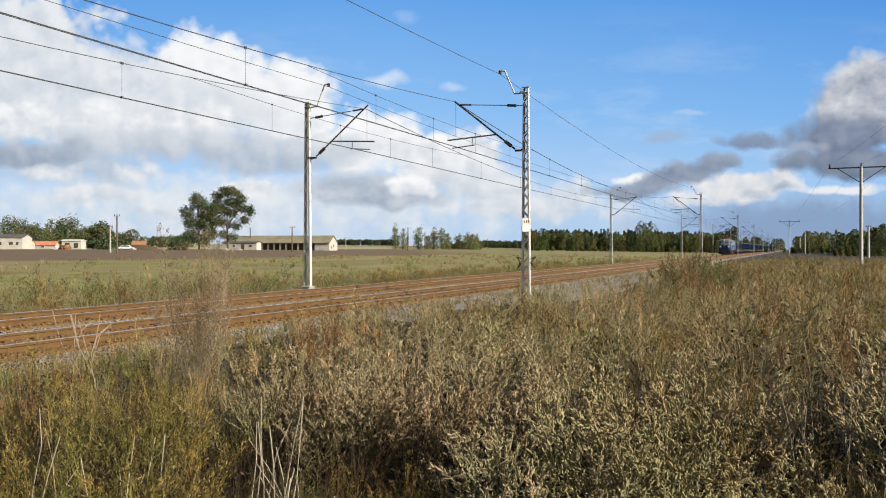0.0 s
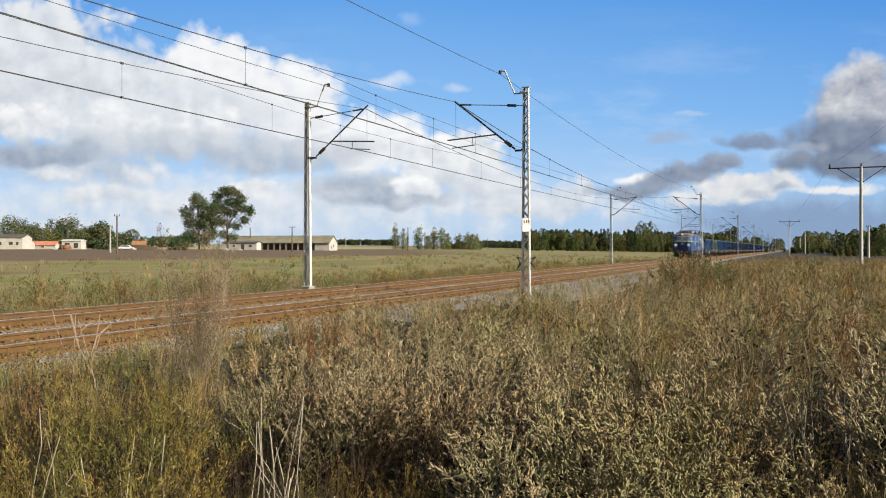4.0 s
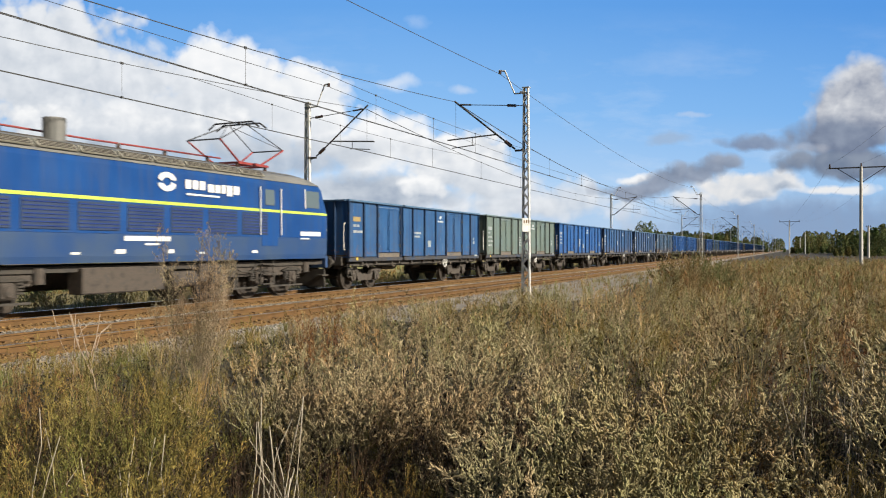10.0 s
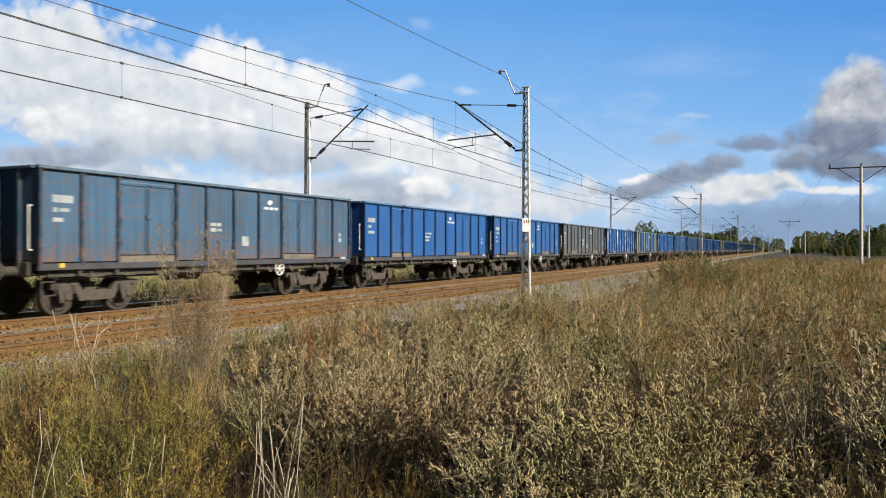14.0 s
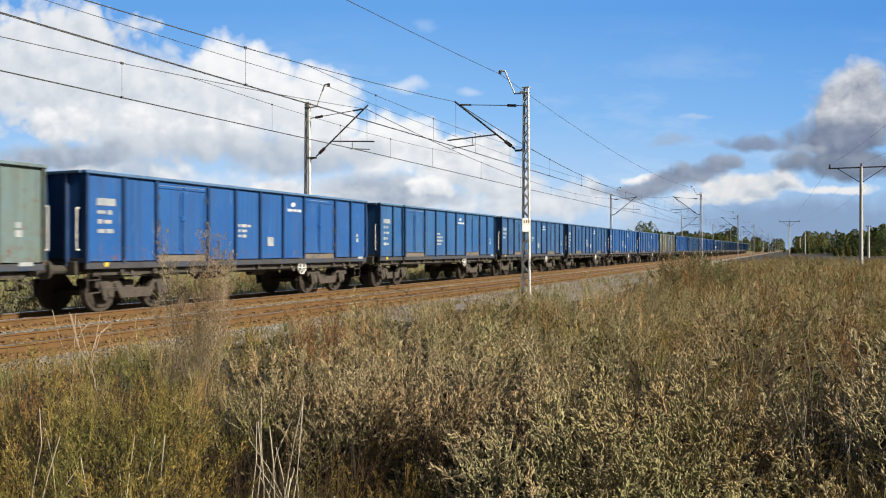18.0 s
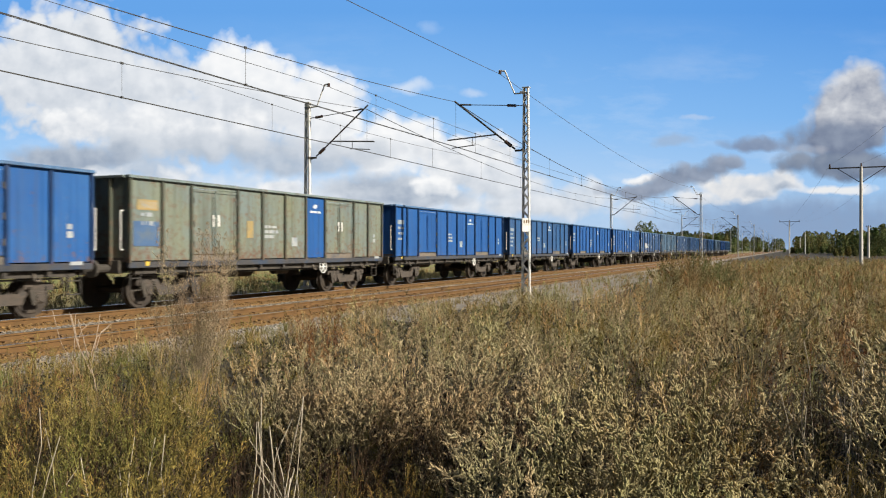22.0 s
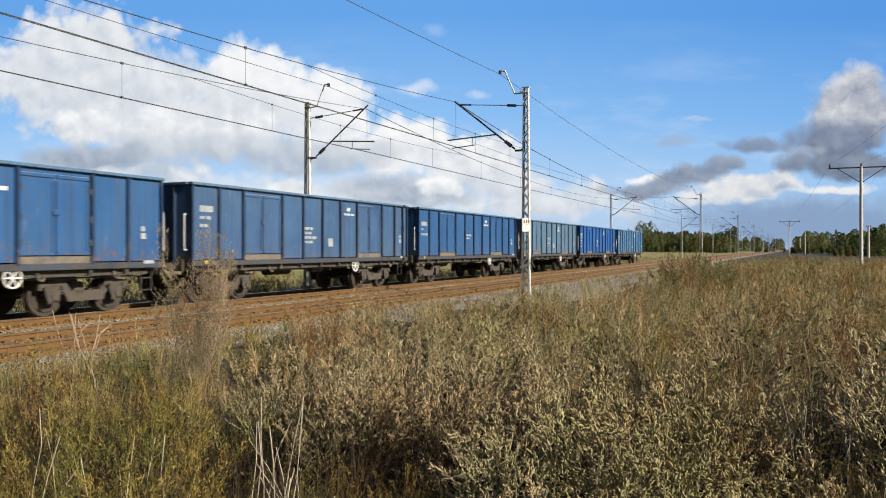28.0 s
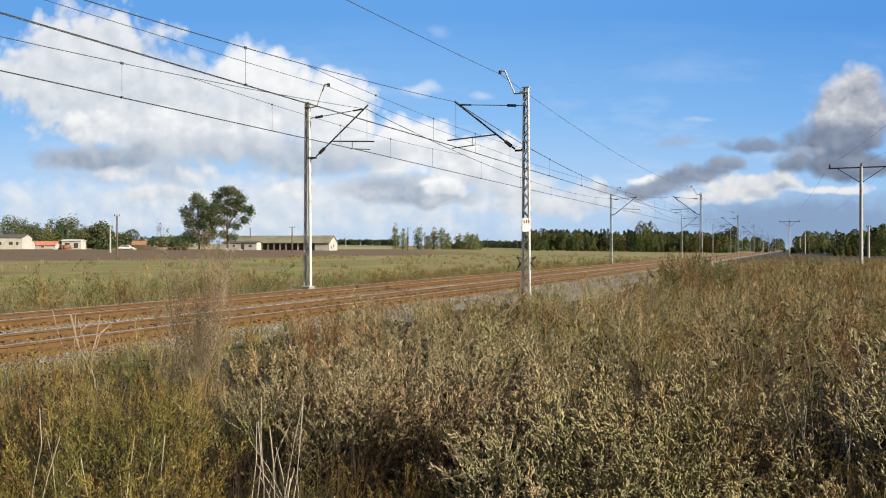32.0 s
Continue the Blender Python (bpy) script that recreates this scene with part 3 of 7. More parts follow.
MAST = make_mast()
MAST.location = (MAST_X, MAST_Y[0], MAST_Z)
FAR_MAST = make_mast(False)
FAR_MAST.location = (MAST_X - SPAN, MAST_Y[0], MAST_Z)
near_masts, far_masts = [MAST], []
for k_ in range(-1, 10):
    kind_ = MAST if k_ in (0, 1) else FAR_MAST
    if k_ > 0:
        near_masts.append(copy_thing(kind_, pose(MAST_X + SPAN * k_, MAST_Y[0], MAST_Z)))
    far_masts.append(copy_thing(kind_, pose(MAST_X + SPAN * k_, MAST_Y[1], MAST_Z + FAR_UP, 0, 0, 180)))
turn_ = Matrix.Rotation(radians(48), 3, "Z")
for z_ in (2.84, 2.58):
    plate = put_part("number_plate", box(fresh(), Vector((-0.15, -0.06, z_)), (0.012, 0.36, 0.24), 0, turn_), WHITE, MAST, "white plate with worn marking")
    for j_ in (-1, 0, 1):
        if z_ > 2.7:
            put_part("plate_mark", box(fresh(), Vector((-0.15, -0.06, z_)) + turn_ @ Vector((-0.009, 0.1 * j_, 0)), (0.006, 0.05, 0.13), 0, turn_), RUST, plate)
for s_ in (-1, 1):
    put_part("anti_climb_spike", ring(fresh(), [(0, s_ * 0.15, 1.3), (0.05, s_ * 0.34, 1.08), (-0.05, s_ * 0.22, 1.3), (0.02, s_ * 0.38, 1.5), (0.05, s_ * 0.16, 1.42)], 0.022), DARK, MAST, "dark spiked climbing guard")


def sagging(a, b, sag, n=16):
    return [Vector(a).lerp(Vector(b), i / n) - Vector((0, 0, 4 * sag * (i / n) * (1 - i / n))) for i in range(n + 1)]


def wire(name, pts, r, label):
    bm = fresh()
    for a, b in zip(pts, pts[1:]):
        tube(bm, a, b, r, r, 5, False)
    return tagged(put_part(name, bm, WIRE), label, "overhead wire", "overhead wires of the line")


STITCH = 10.6


def make_wires():
    for yc, ym, sgn, horn, sag in ((TRACKS[0], MAST_Y[0], 1, 8.26, 0.7), (TRACKS[1], MAST_Y[1], -1, 8.26 + FAR_UP, 0.45)):
        mess, cont, high = [], [], []
        y = ym + sgn * 2.9
        for k in range(-1, 9):
            xa, xb = MAST_X + SPAN * k, MAST_X + SPAN * (k + 1)
            za, zc = RZ + 7.32, RZ + 5.56
            m = sagging((xa, y, za), (xb, y, za), 1.34, 24)
            c = sagging((xa, y, zc), (xb, y, zc), 0.06)
            mess += m[1 if mess else 0:]
            cont += c[1 if cont else 0:]
            high += sagging((xa, ym + sgn * 1.05, RZ + horn), (xb, ym + sgn * 1.05, RZ + horn), sag)[1 if high else 0:]
        a = wire("messenger_wire", mess, 0.0105, "dark sagging catenary wire above the track")
        wire("messenger_wire", [p + Vector((0, 0.05, 0.012)) for p in mess if p.x < 200], 0.008, "dark sagging catenary wire above the track")
        mz = lambda x: float(np.interp(x, [p.x for p in mess], [p.z for p in mess]))
        cz = lambda x: float(np.interp(x, [p.x for p in cont], [p.z for p in cont]))
        # stitch wires bridge each support below the messenger
        for k in range(-1, 4):
            x0 = MAST_X + SPAN * k
            pts = sagging((x0 - STITCH, y, mz(x0 - STITCH)), (x0 + STITCH, y, mz(x0 + STITCH)), 0.22, 10)
            wire("stitch_wire", pts, 0.008, "thin stitch wire below the catenary at a mast")
            for f in (-0.62, -0.2, 0.2, 0.62):
                x = x0 + f * STITCH
                p, q = Vector((x, y, float(np.interp(x, [n.x for n in pts], [n.z for n in pts])))), Vector((x, y, cz(x)))
                bm = tube(fresh(), p, q, 0.006, 0.006, 4)
                box(bm, p, (0.07, 0.03, 0.05))
                put_part("dropper", bm, WIRE, a)
            for j in range(6):
                x = x0 + STITCH + 2.6 + j * (SPAN - 2 * STITCH - 5.2) / 5
                p, q = Vector((x, y, mz(x))), Vector((x, y, cz(x)))
                bm = tube(fresh(), p, q, 0.006, 0.006, 4)
                box(bm, p, (0.08, 0.04, 0.06))
                box(bm, q, (0.05, 0.08, 0.05))
                put_part("dropper", bm, WIRE, a)
        wire("contact_wire", cont, 0.0105, "dark level contact wire over the rails")
        wire("contact_wire", [p + Vector((0, 0.06, 0)) for p in cont], 0.008, "dark level contact wire over the rails")
        wire("earth_wire", high, 0.010, "thin dark wire on the mast horns")


make_wires()

# ---- open freight wagons ----
HALF = 6.48          # half the body
SILL, RIM = 1.06, 3.32
BODY_Y = 1.47
POSTS = (-6.48, -5.35, -4.28, -2.34, -1.17, 0.0, 1.17, 2.34, 4.28, 5.35, 6.48)
DOORS = ((-4.28, -2.34), (2.34, 4.28))
BOGIES = (-4.5, 4.5)
MARKS = []
PAINT_PARTS = ("side_panel", "door_leaf", "end_wall", "post", "top_rail", "side_sill", "door_header", "door_threshold")


def wheelset_mesh(radius, seg=20):
    bm = fresh()
    for s in (-1, 1):
        tube(bm, (0, s * 0.68, 0), (0, s * 0.815, 0), radius, radius, seg)
        tube(bm, (0, s * 0.655, 0), (0, s * 0.685, 0), radius + 0.028, radius + 0.028, seg)
        tube(bm, (0, s * 0.81, 0), (0, s * 0.84, 0), radius - 0.07, radius - 0.10, seg)
        tube(bm, (0, s * 0.8, 0), (0, s * 1.0, 0), 0.10, 0.08, 10)
        for q in range(4):
            a = q * math.pi / 2
            tube(bm, (0.24 * math.cos(a), s * 0.84, 0.24 * math.sin(a)), (0.24 * math.cos(a), s * 0.85, 0.24 * math.sin(a)), 0.04, 0.04, 6)
    tube(bm, (0, -0.7, 0), (0, 0.7, 0), 0.085, 0.085, 10)
    return bm


def make_bogie(thing, xc):
    """Side frames, springs and axle boxes of a four-wheel bogie; the wheelsets turn on the wagon."""
    bog = put_part("bogie", box(fresh(), (xc, 0, 0.62), (0.35, 1.7, 0.26), 0.03), BOGIE, thing, "cast bogie dusted brown")
    for s in (-1, 1):
        bm = fresh()
        y = s * 1.02
        prism(bm, ((xc - 1.28, 0.60), (xc - 1.28, 0.76), (xc - 0.62, 0.84), (xc - 0.42, 0.56), (xc + 0.42, 0.56), (xc + 0.62, 0.84), (xc + 1.28, 0.76), (xc + 1.28, 0.60), (xc + 0.66, 0.62), (xc + 0.5, 0.32), (xc - 0.5, 0.32), (xc - 0.66, 0.62)), 1, y - 0.06, y + 0.06)
        put_part("side_frame", bm, BOGIE, bog)
        for a in (-0.9, 0.9):
            bm = box(fresh(), (xc + a, s * 1.04, 0.47), (0.30, 0.20, 0.30), 0.04)
            tube(bm, (xc + a, s * 1.13, 0.46), (xc + a, s * 1.17, 0.46), 0.11, 0.09, 10)
            put_part("axle_box", bm, BOGIE, bog)
            bm = fresh()
            for q in (-0.2, 0.2):
                for i in range(4):
                    tube(bm, (xc + a + q, s * 1.05, 0.50 + 0.055 * i), (xc + a + q, s * 1.05, 0.53 + 0.055 * i), 0.075, 0.075, 8)
            put_part("spring_pair", bm, DARK, bog)
            put_part("axle_guard", prism(fresh(), ((xc + a - 0.30, 0.66), (xc + a - 0.2, 0.30), (xc + a - 0.13, 0.30), (xc + a - 0.16, 0.66)), 1, s * 1.13 - 0.03, s * 1.13 + 0.03), DARK, bog)
            put_part("brake_shoe", box(fresh(), (xc + a * 0.42, s * 0.75, 0.5), (0.09, 0.1, 0.34), 0.02), DARK, bog)
    return bog


def make_wagon():
    w = new("open_wagon")
    tagged(w, "high-sided open freight wagon of painted ribbed steel", "freight wagon", "wagons of the train")
    paint = bpy.data.materials.new("wagon_paint")
    put_part("floor", box(fresh(), (0, 0, 1.28), (2 * HALF, 2 * BODY_Y - 0.1, 0.06)), DARK, w)
    put_part("load", box(fresh(), (0, 0, 1.36), (2 * HALF - 0.2, 2 * BODY_Y - 0.3, 0.08)), RUST, w)
    mid = (SILL + RIM) / 2
    for s in (-1, 1):
        y = s * BODY_Y
        for a, b in zip(POSTS, POSTS[1:]):
            if (a, b) in DOORS:
                put_part("door_header", box(fresh(), ((a + b) / 2, y, RIM - 0.115), (b - a, 0.05, 0.11)), paint, w)
                put_part("door_threshold", box(fresh(), ((a + b) / 2, y, SILL + 0.22), (b - a, 0.05, 0.16)), paint, w)
                m = (a + b) / 2
                for p, q in ((a + 0.05, m - 0.012), (m + 0.012, b - 0.05)):
                    bm = box(fresh(), ((p + q) / 2, y, (SILL + 0.32 + RIM - 0.18) / 2), (q - p, 0.04, RIM - SILL - 0.51), 0.012)
                    for zz, hh in ((SILL + 0.36, 0.07), (RIM - 0.22, 0.07)):
                        box(bm, ((p + q) / 2, y + s * 0.03, zz), (q - p - 0.04, 0.03, hh))
                    for xx in (p + 0.06, q - 0.06):
                        box(bm, (xx, y + s * 0.03, mid + 0.02), (0.07, 0.03, RIM - SILL - 0.72))
                    leaf = put_part("door_leaf", bm, paint, w)
                    xx = p + 0.02 if p < m - 0.5 else q - 0.02
                    bm = fresh()
                    for zz in (SILL + 0.6, mid, RIM - 0.5):
                        tube(bm, (xx, y + s * 0.06, zz - 0.07), (xx, y + s * 0.06, zz + 0.07), 0.03, 0.03, 6)
                    put_part("hinge_set", bm, DARK, leaf)
                lock = fresh()
                box(lock, (m, y + s * 0.05, mid + 0.02), (0.05, 0.04, RIM - SILL - 0.75))
                box(lock, (m - 0.02, y + s * 0.07, mid + 0.12), (0.16, 0.05, 0.13), 0.02)
                put_part("door_lock", lock, paint, w)
            else:
                bm = box(fresh(), ((a + b) / 2, y, mid + 0.05), (b - a - 0.02, 0.035, RIM - SILL - 0.25))
                put_part("side_panel", bm, paint, w)
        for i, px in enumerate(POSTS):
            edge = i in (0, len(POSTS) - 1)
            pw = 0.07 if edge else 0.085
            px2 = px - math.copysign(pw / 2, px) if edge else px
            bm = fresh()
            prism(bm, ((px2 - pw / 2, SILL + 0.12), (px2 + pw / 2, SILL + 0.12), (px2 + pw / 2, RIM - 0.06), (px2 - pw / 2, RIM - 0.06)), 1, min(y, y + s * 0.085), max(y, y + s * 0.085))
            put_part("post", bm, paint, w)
        bm = box(fresh(), (0, y + s * 0.035, RIM - 0.035), (2 * HALF + 0.06, 0.16, 0.075), 0.012)
        put_part("top_rail", bm, paint, w)
        bm = box(fresh(), (0, y + s * 0.02, SILL + 0.07), (2 * HALF, 0.10, 0.15), 0.012)
        put_part("side_sill", bm, paint, w)
        bm = box(fresh(), (0, s * 1.33, SILL - 0.085), (2 * HALF - 0.7, 0.07, 0.15))
        for px in POSTS[1:-1]:
            box(bm, (px, s * 1.4, SILL - 0.02), (0.10, 0.16, 0.2))
        put_part("sole_bar", bm, DARK, w)
        for px in (-5.0, -2.9, 1.75, 2.9, 5.0):
            hook = ring(fresh(), [(px, s * 1.42, SILL - 0.05), (px, s * 1.47, SILL - 0.2), (px + 0.1, s * 1.47, SILL - 0.24), (px + 0.14, s * 1.45, SILL - 0.16)], 0.02, 5)
            put_part("rope_hook", hook, THRESH, w)
        put_part("brake_pipe", tube(fresh(), (-5.8, s * 1.25, 0.86), (5.8, s * 1.25, 0.86), 0.022, 0.022, 5), DARK, w)
        lower = fresh()
        prism(lower, ((-3.2, SILL), (-2.7, SILL - 0.22), (2.7, SILL - 0.22), (3.2, SILL), (3.2, SILL + 0.02), (-3.2, SILL + 0.02)), 1, s * 0.55 - 0.05, s * 0.55 + 0.05)
        put_part("truss_beam", lower, DARK, w)
        for xx in (-6.1, 6.1):
            bm = fresh()
            for zz in (0.50, 0.80, 1.02):
                bar(bm, (xx - 0.18, s * 1.35, zz), (xx + 0.18, s * 1.35, zz), 0.03, 0.025)
            for q in (-0.18, 0.18):
                bar(bm, (xx + q, s * 1.35, 0.50), (xx + q, s * 1.35, SILL + 0.05), 0.03, 0.025)
            put_part("step", bm, DARK, w)
    for s in (-1, 1):
        x = s * HALF
        put_part("end_wall", box(fresh(), (x - s * 0.03, 0, mid + 0.06), (0.04, 2 * BODY_Y - 0.03, RIM - SILL - 0.15)), paint, w)
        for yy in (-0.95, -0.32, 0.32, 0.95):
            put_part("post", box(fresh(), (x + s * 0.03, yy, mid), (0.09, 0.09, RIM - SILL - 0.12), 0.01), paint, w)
        put_part("top_rail", box(fresh(), (x + s * 0.02, 0, RIM - 0.038), (0.12, 2 * BODY_Y - 0.1, 0.07), 0.012), paint, w)
        put_part("headstock", box(fresh(), (x - s * 0.02, 0, 1.08), (0.14, 2.5, 0.32), 0.015), DARK, w)
        for yy in (-0.875, 0.875):
            bm = tube(fresh(), (x, yy, 1.05), (x + s * 0.38, yy, 1.05), 0.10, 0.10, 10)
            bmesh.ops.create_cone(bm, cap_ends=True, segments=14, radius1=0.225, radius2=0.225, depth=0.04, matrix=Matrix.Translation((x + s * 0.52, yy, 1.05)) @ pose(0, 0, 0, 0, 90, 0))
            tube(bm, (x + s * 0.34, yy, 1.05), (x + s * 0.52, yy, 1.05), 0.075, 0.075, 10)
            put_part("buffer", bm, DARK, w)
        bm = ring(fresh(), [(x, 0, 1.0), (x + s * 0.3, 0, 0.98), (x + s * 0.5, 0, 0.72), (x + s * 0.42, 0, 0.6)], 0.03)
        put_part("coupling", bm, DARK, w)
        bm = ring(fresh(), [(x + s * 0.08, -1.42, 1.5), (x + s * 0.16, -1.42, 1.5), (x + s * 0.16, -1.42, 2.45), (x + s * 0.08, -1.42, 2.45)], 0.016)
        put_part("handrail", bm, WHITE, w)
    put_part("air_tank", tube(fresh(), (-0.7, 0.35, 0.82), (0.6, 0.35, 0.82), 0.2, 0.2, 12), DARK, w)
    put_part("brake_cylinder", tube(fresh(), (0.9, -0.4, 0.85), (1.6, -0.4, 0.85), 0.16, 0.16, 12), BOGIE, w)
    put_part("centre_beam", box(fresh(), (0, 0, 1.06), (2 * HALF - 0.3, 0.5, 0.24)), DARK, w)
    bm = ring(fresh(), [(2.25 + 0.21 * math.cos(a), -1.5, 0.92 + 0.21 * math.sin(a)) for a in np.linspace(0, 2 * math.pi, 15)], 0.02)
    for a in np.linspace(0, math.pi, 4)[:3]:
        bar(bm, (2.25 - 0.2 * math.cos(a), -1.5, 0.92 - 0.2 * math.sin(a)), (2.25 + 0.2 * math.cos(a), -1.5, 0.92 + 0.2 * math.sin(a)), 0.02, 0.03)
    tube(bm, (2.25, -1.5, 0.92), (2.25, -1.1, 0.92), 0.025)
    put_part("brake_handwheel", bm, WHITE, w, "white brake handwheel")
    for xc in BOGIES:
        make_bogie(w, xc)
    ws = wheelset_mesh(0.46)
    first = put_part("wheelset", ws, WHEEL, w)
    first.location = (BOGIES[0] - 0.9, 0, 0.46)
    for xx in (BOGIES[0] + 0.9, BOGIES[1] - 0.9, BOGIES[1] + 0.9):
        shared("wheelset", first.data, w, Matrix.Translation((xx, 0, 0.46)))
    return w

BLUES = {
    "bright": (0.010, 0.094, 0.31), "mid": (0.014, 0.088, 0.235), "dull": (0.028, 0.092, 0.20), "pale": (0.055, 0.145, 0.30), "cyan": (0.016, 0.108, 0.29),
    "teal": (0.040, 0.095, 0.18), "moss": (0.145, 0.175, 0.15), "olive": (0.19, 0.195, 0.14), "slate": (0.085, 0.145, 0.235), "rusty": (0.075, 0.085, 0.10), "navy": (0.009, 0.055, 0.20),
}
# paint, fading, rust and grime of each wagon, from the locomotive back
CARS = (
    ("mid", .4, .5, .5), ("moss", .4, .6, .4), ("bright", .3, .4, .4), ("mid", .5, .9, .5), ("dull", .3, .5, .5), ("teal", .4, 1.2, .6),
    ("bright", .15, .3, .3), ("bright", .3, .4, .4), ("rusty", .4, 1.1, .5), ("bright", .2, .5, .3), ("moss", .5, .8, .5), ("bright", .2, .3, .3),
    ("cyan", .4, .4, .3), ("mid", .6, .5, .4), ("mid", .3, .5, .4), ("bright", .5, .4, .3), ("bright", .4, .4, .4), ("olive", .5, 1.15, .5),
    ("bright", .1, .2, .2), ("mid", .3, .5, .4), ("bright", .15, .2, .2), ("bright", .25, .4, .3), ("mid", .4, .5, .5), ("slate", .5, .6, .5),
    ("dull", .4, .5, .4), ("mid", .3, .6, .4), ("dull", .5, .4, .4), ("mid", .2, .4, .3), ("slate", .4, .6, .4), ("bright", .05, .2, .2), ("pale", .2, .3, .3),
)
PEELED = {9: 1.0, 22: 0.6}


def repaint(w, mat, dark, rim, patched=None, spans=()):
    """Give the painted parts of one wagon their own paint, posts a shade-dark copy; patched: replaced panels of another
    colour.
    """
    for o in w.children_recursive:
        kind = o.name.split(".")[0]
        if o.type == "MESH" and kind in PAINT_PARTS + ("door_lock",):
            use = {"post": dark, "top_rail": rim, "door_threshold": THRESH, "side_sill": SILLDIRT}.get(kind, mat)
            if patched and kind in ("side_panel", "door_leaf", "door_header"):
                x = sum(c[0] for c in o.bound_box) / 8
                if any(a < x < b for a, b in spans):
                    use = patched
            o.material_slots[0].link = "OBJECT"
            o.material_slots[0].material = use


def mark(w, x, z, sx, sz, mat=FADED, s=-1, proud=0.026):
    return put_part("marking", box(fresh(), (x, s * (BODY_Y + proud), z), (sx, 0.008, sz)), mat, w)


def mark_row(w, rng, x, z, width, h, mat=FADED):
    """A line of worn lettering as a few plain bars."""
    at = x
    while at < x + width - 0.05:
        n = rng.uniform(0.10, 0.26)
        mark(w, at + n / 2, z, n, h * rng.uniform(0.75, 1.1), mat)
        at += n + rng.uniform(0.03, 0.07)


WORDS = {"mid": "faded blue", "bright": "bright blue", "dull": "dull blue", "pale": "pale blue", "cyan": "light blue", "teal": "grimy grey-blue", "moss": "weathered grey-green", "olive": "rust-flecked olive", "slate": "grey-blue", "rusty": "rusty dark grey", "navy": "deep blue"}


def make_train():
    rng = random.Random(11)
    base = make_wagon()
    cars = [base] + [copy_thing(base, pose(0, 0, 0)) for _ in CARS[1:]]
    spare = wagon_paint("new_panel_paint", BLUES["bright"], 0.1, 0.2, 0.2, 3.0)
    for n, (w, (tone, fade, rust, grime)) in enumerate(zip(cars, CARS)):
        c = BLUES[tone]
        peel = PEELED.get(n, 0.0)
        extra = ", peeling" if peel else ", partly blue" if n in (10, 17) else ""
        tagged(w, WORDS[tone] + " high-sided open freight wagon with ribbed sides" + extra)
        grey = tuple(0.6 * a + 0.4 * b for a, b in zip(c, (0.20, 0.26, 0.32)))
        # post paint is the wagon tone at 0.38, rib shade and grime in one
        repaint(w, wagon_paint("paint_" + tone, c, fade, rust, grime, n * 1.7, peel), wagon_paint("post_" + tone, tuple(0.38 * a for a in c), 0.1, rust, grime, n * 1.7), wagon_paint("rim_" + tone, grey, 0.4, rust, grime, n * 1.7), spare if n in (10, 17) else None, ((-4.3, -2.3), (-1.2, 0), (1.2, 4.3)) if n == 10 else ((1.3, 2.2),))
        # emblem, number rows and panels of small marks as plain bars
        pts = [(1.76 + 0.12 * math.cos(a) * (1 + 0.3 * math.sin(2 * a)), 2.94 + 0.075 * math.sin(a)) for a in np.linspace(0, 2 * math.pi, 13)[:-1]]
        put_part("emblem", prism(fresh(), pts, 1, -BODY_Y - 0.032, -BODY_Y - 0.018), WORN_WHITE, w, "small white painted emblem")
        mark_row(w, rng, 1.46, 2.76, 0.62, 0.08, WORN_WHITE)
        x = -1.05 + 0.12 * rng.random()
        for q in range(rng.randint(2, 4)):
            mark_row(w, rng, x, 2.2 - 0.15 * q, rng.uniform(0.35, 0.7), 0.09)
        if rng.random() < 0.7:
            mark(w, 0.55, 1.75, 0.30, 0.28)
        x = -6.2 + 0.1 * rng.random()
        mark(w, x + 0.3, 2.62, 0.55, 0.17, FADED if n % 8 else OCHRE)
        for q in range(rng.randint(2, 4)):
            mark_row(w, rng, x + 0.05, 2.38 - 0.22 * q, rng.uniform(0.25, 0.55), 0.10)
        mark(w, 5.85, 2.02, 0.14, 0.12)
        mark(w, 5.87, 1.84, 0.16, 0.14)
        mark(w, -5.9, 1.16, 0.12, 0.10, YELLOW, proud=0.076)
        mark(w, 6.0, 1.2, 0.35, 0.08, proud=0.076)
        if n == 17:
            mark(w, -5.88, 1.9, 0.86, 0.62, BLUEPATCH)
            mark(w, -5.85, 2.62, 0.7, 0.26, OCHRE)
            mark(w, -1.75, 2.1, 0.3, 0.5, OCHRE)
            for x_ in (-3.42, -3.2, 3.2, 3.42):
                mark(w, x_, 2.3, 0.07, 0.32, WHITE, proud=0.07)
        if n == 22:
            for stroke in (((-4.1, 2.1), (-3.75, 2.15), (-4.0, 1.6)), ((-3.2, 2.1), (-3.45, 2.0), (-3.5, 1.75), (-3.2, 1.62)), ((-3.0, 1.6), (-2.9, 2.1), (-2.7, 2.1), (-2.62, 1.62)), ((-2.42, 1.62), (-2.3, 2.12), (-2.05, 2.08), (-2.0, 1.65))):
                put_part("graffiti_stroke", ring(fresh(), [(x_, -BODY_Y - 0.055, z_) for x_, z_ in stroke], 0.03, 4), WHITE, w, "white sprayed stroke")
    return cars


cars = make_train()

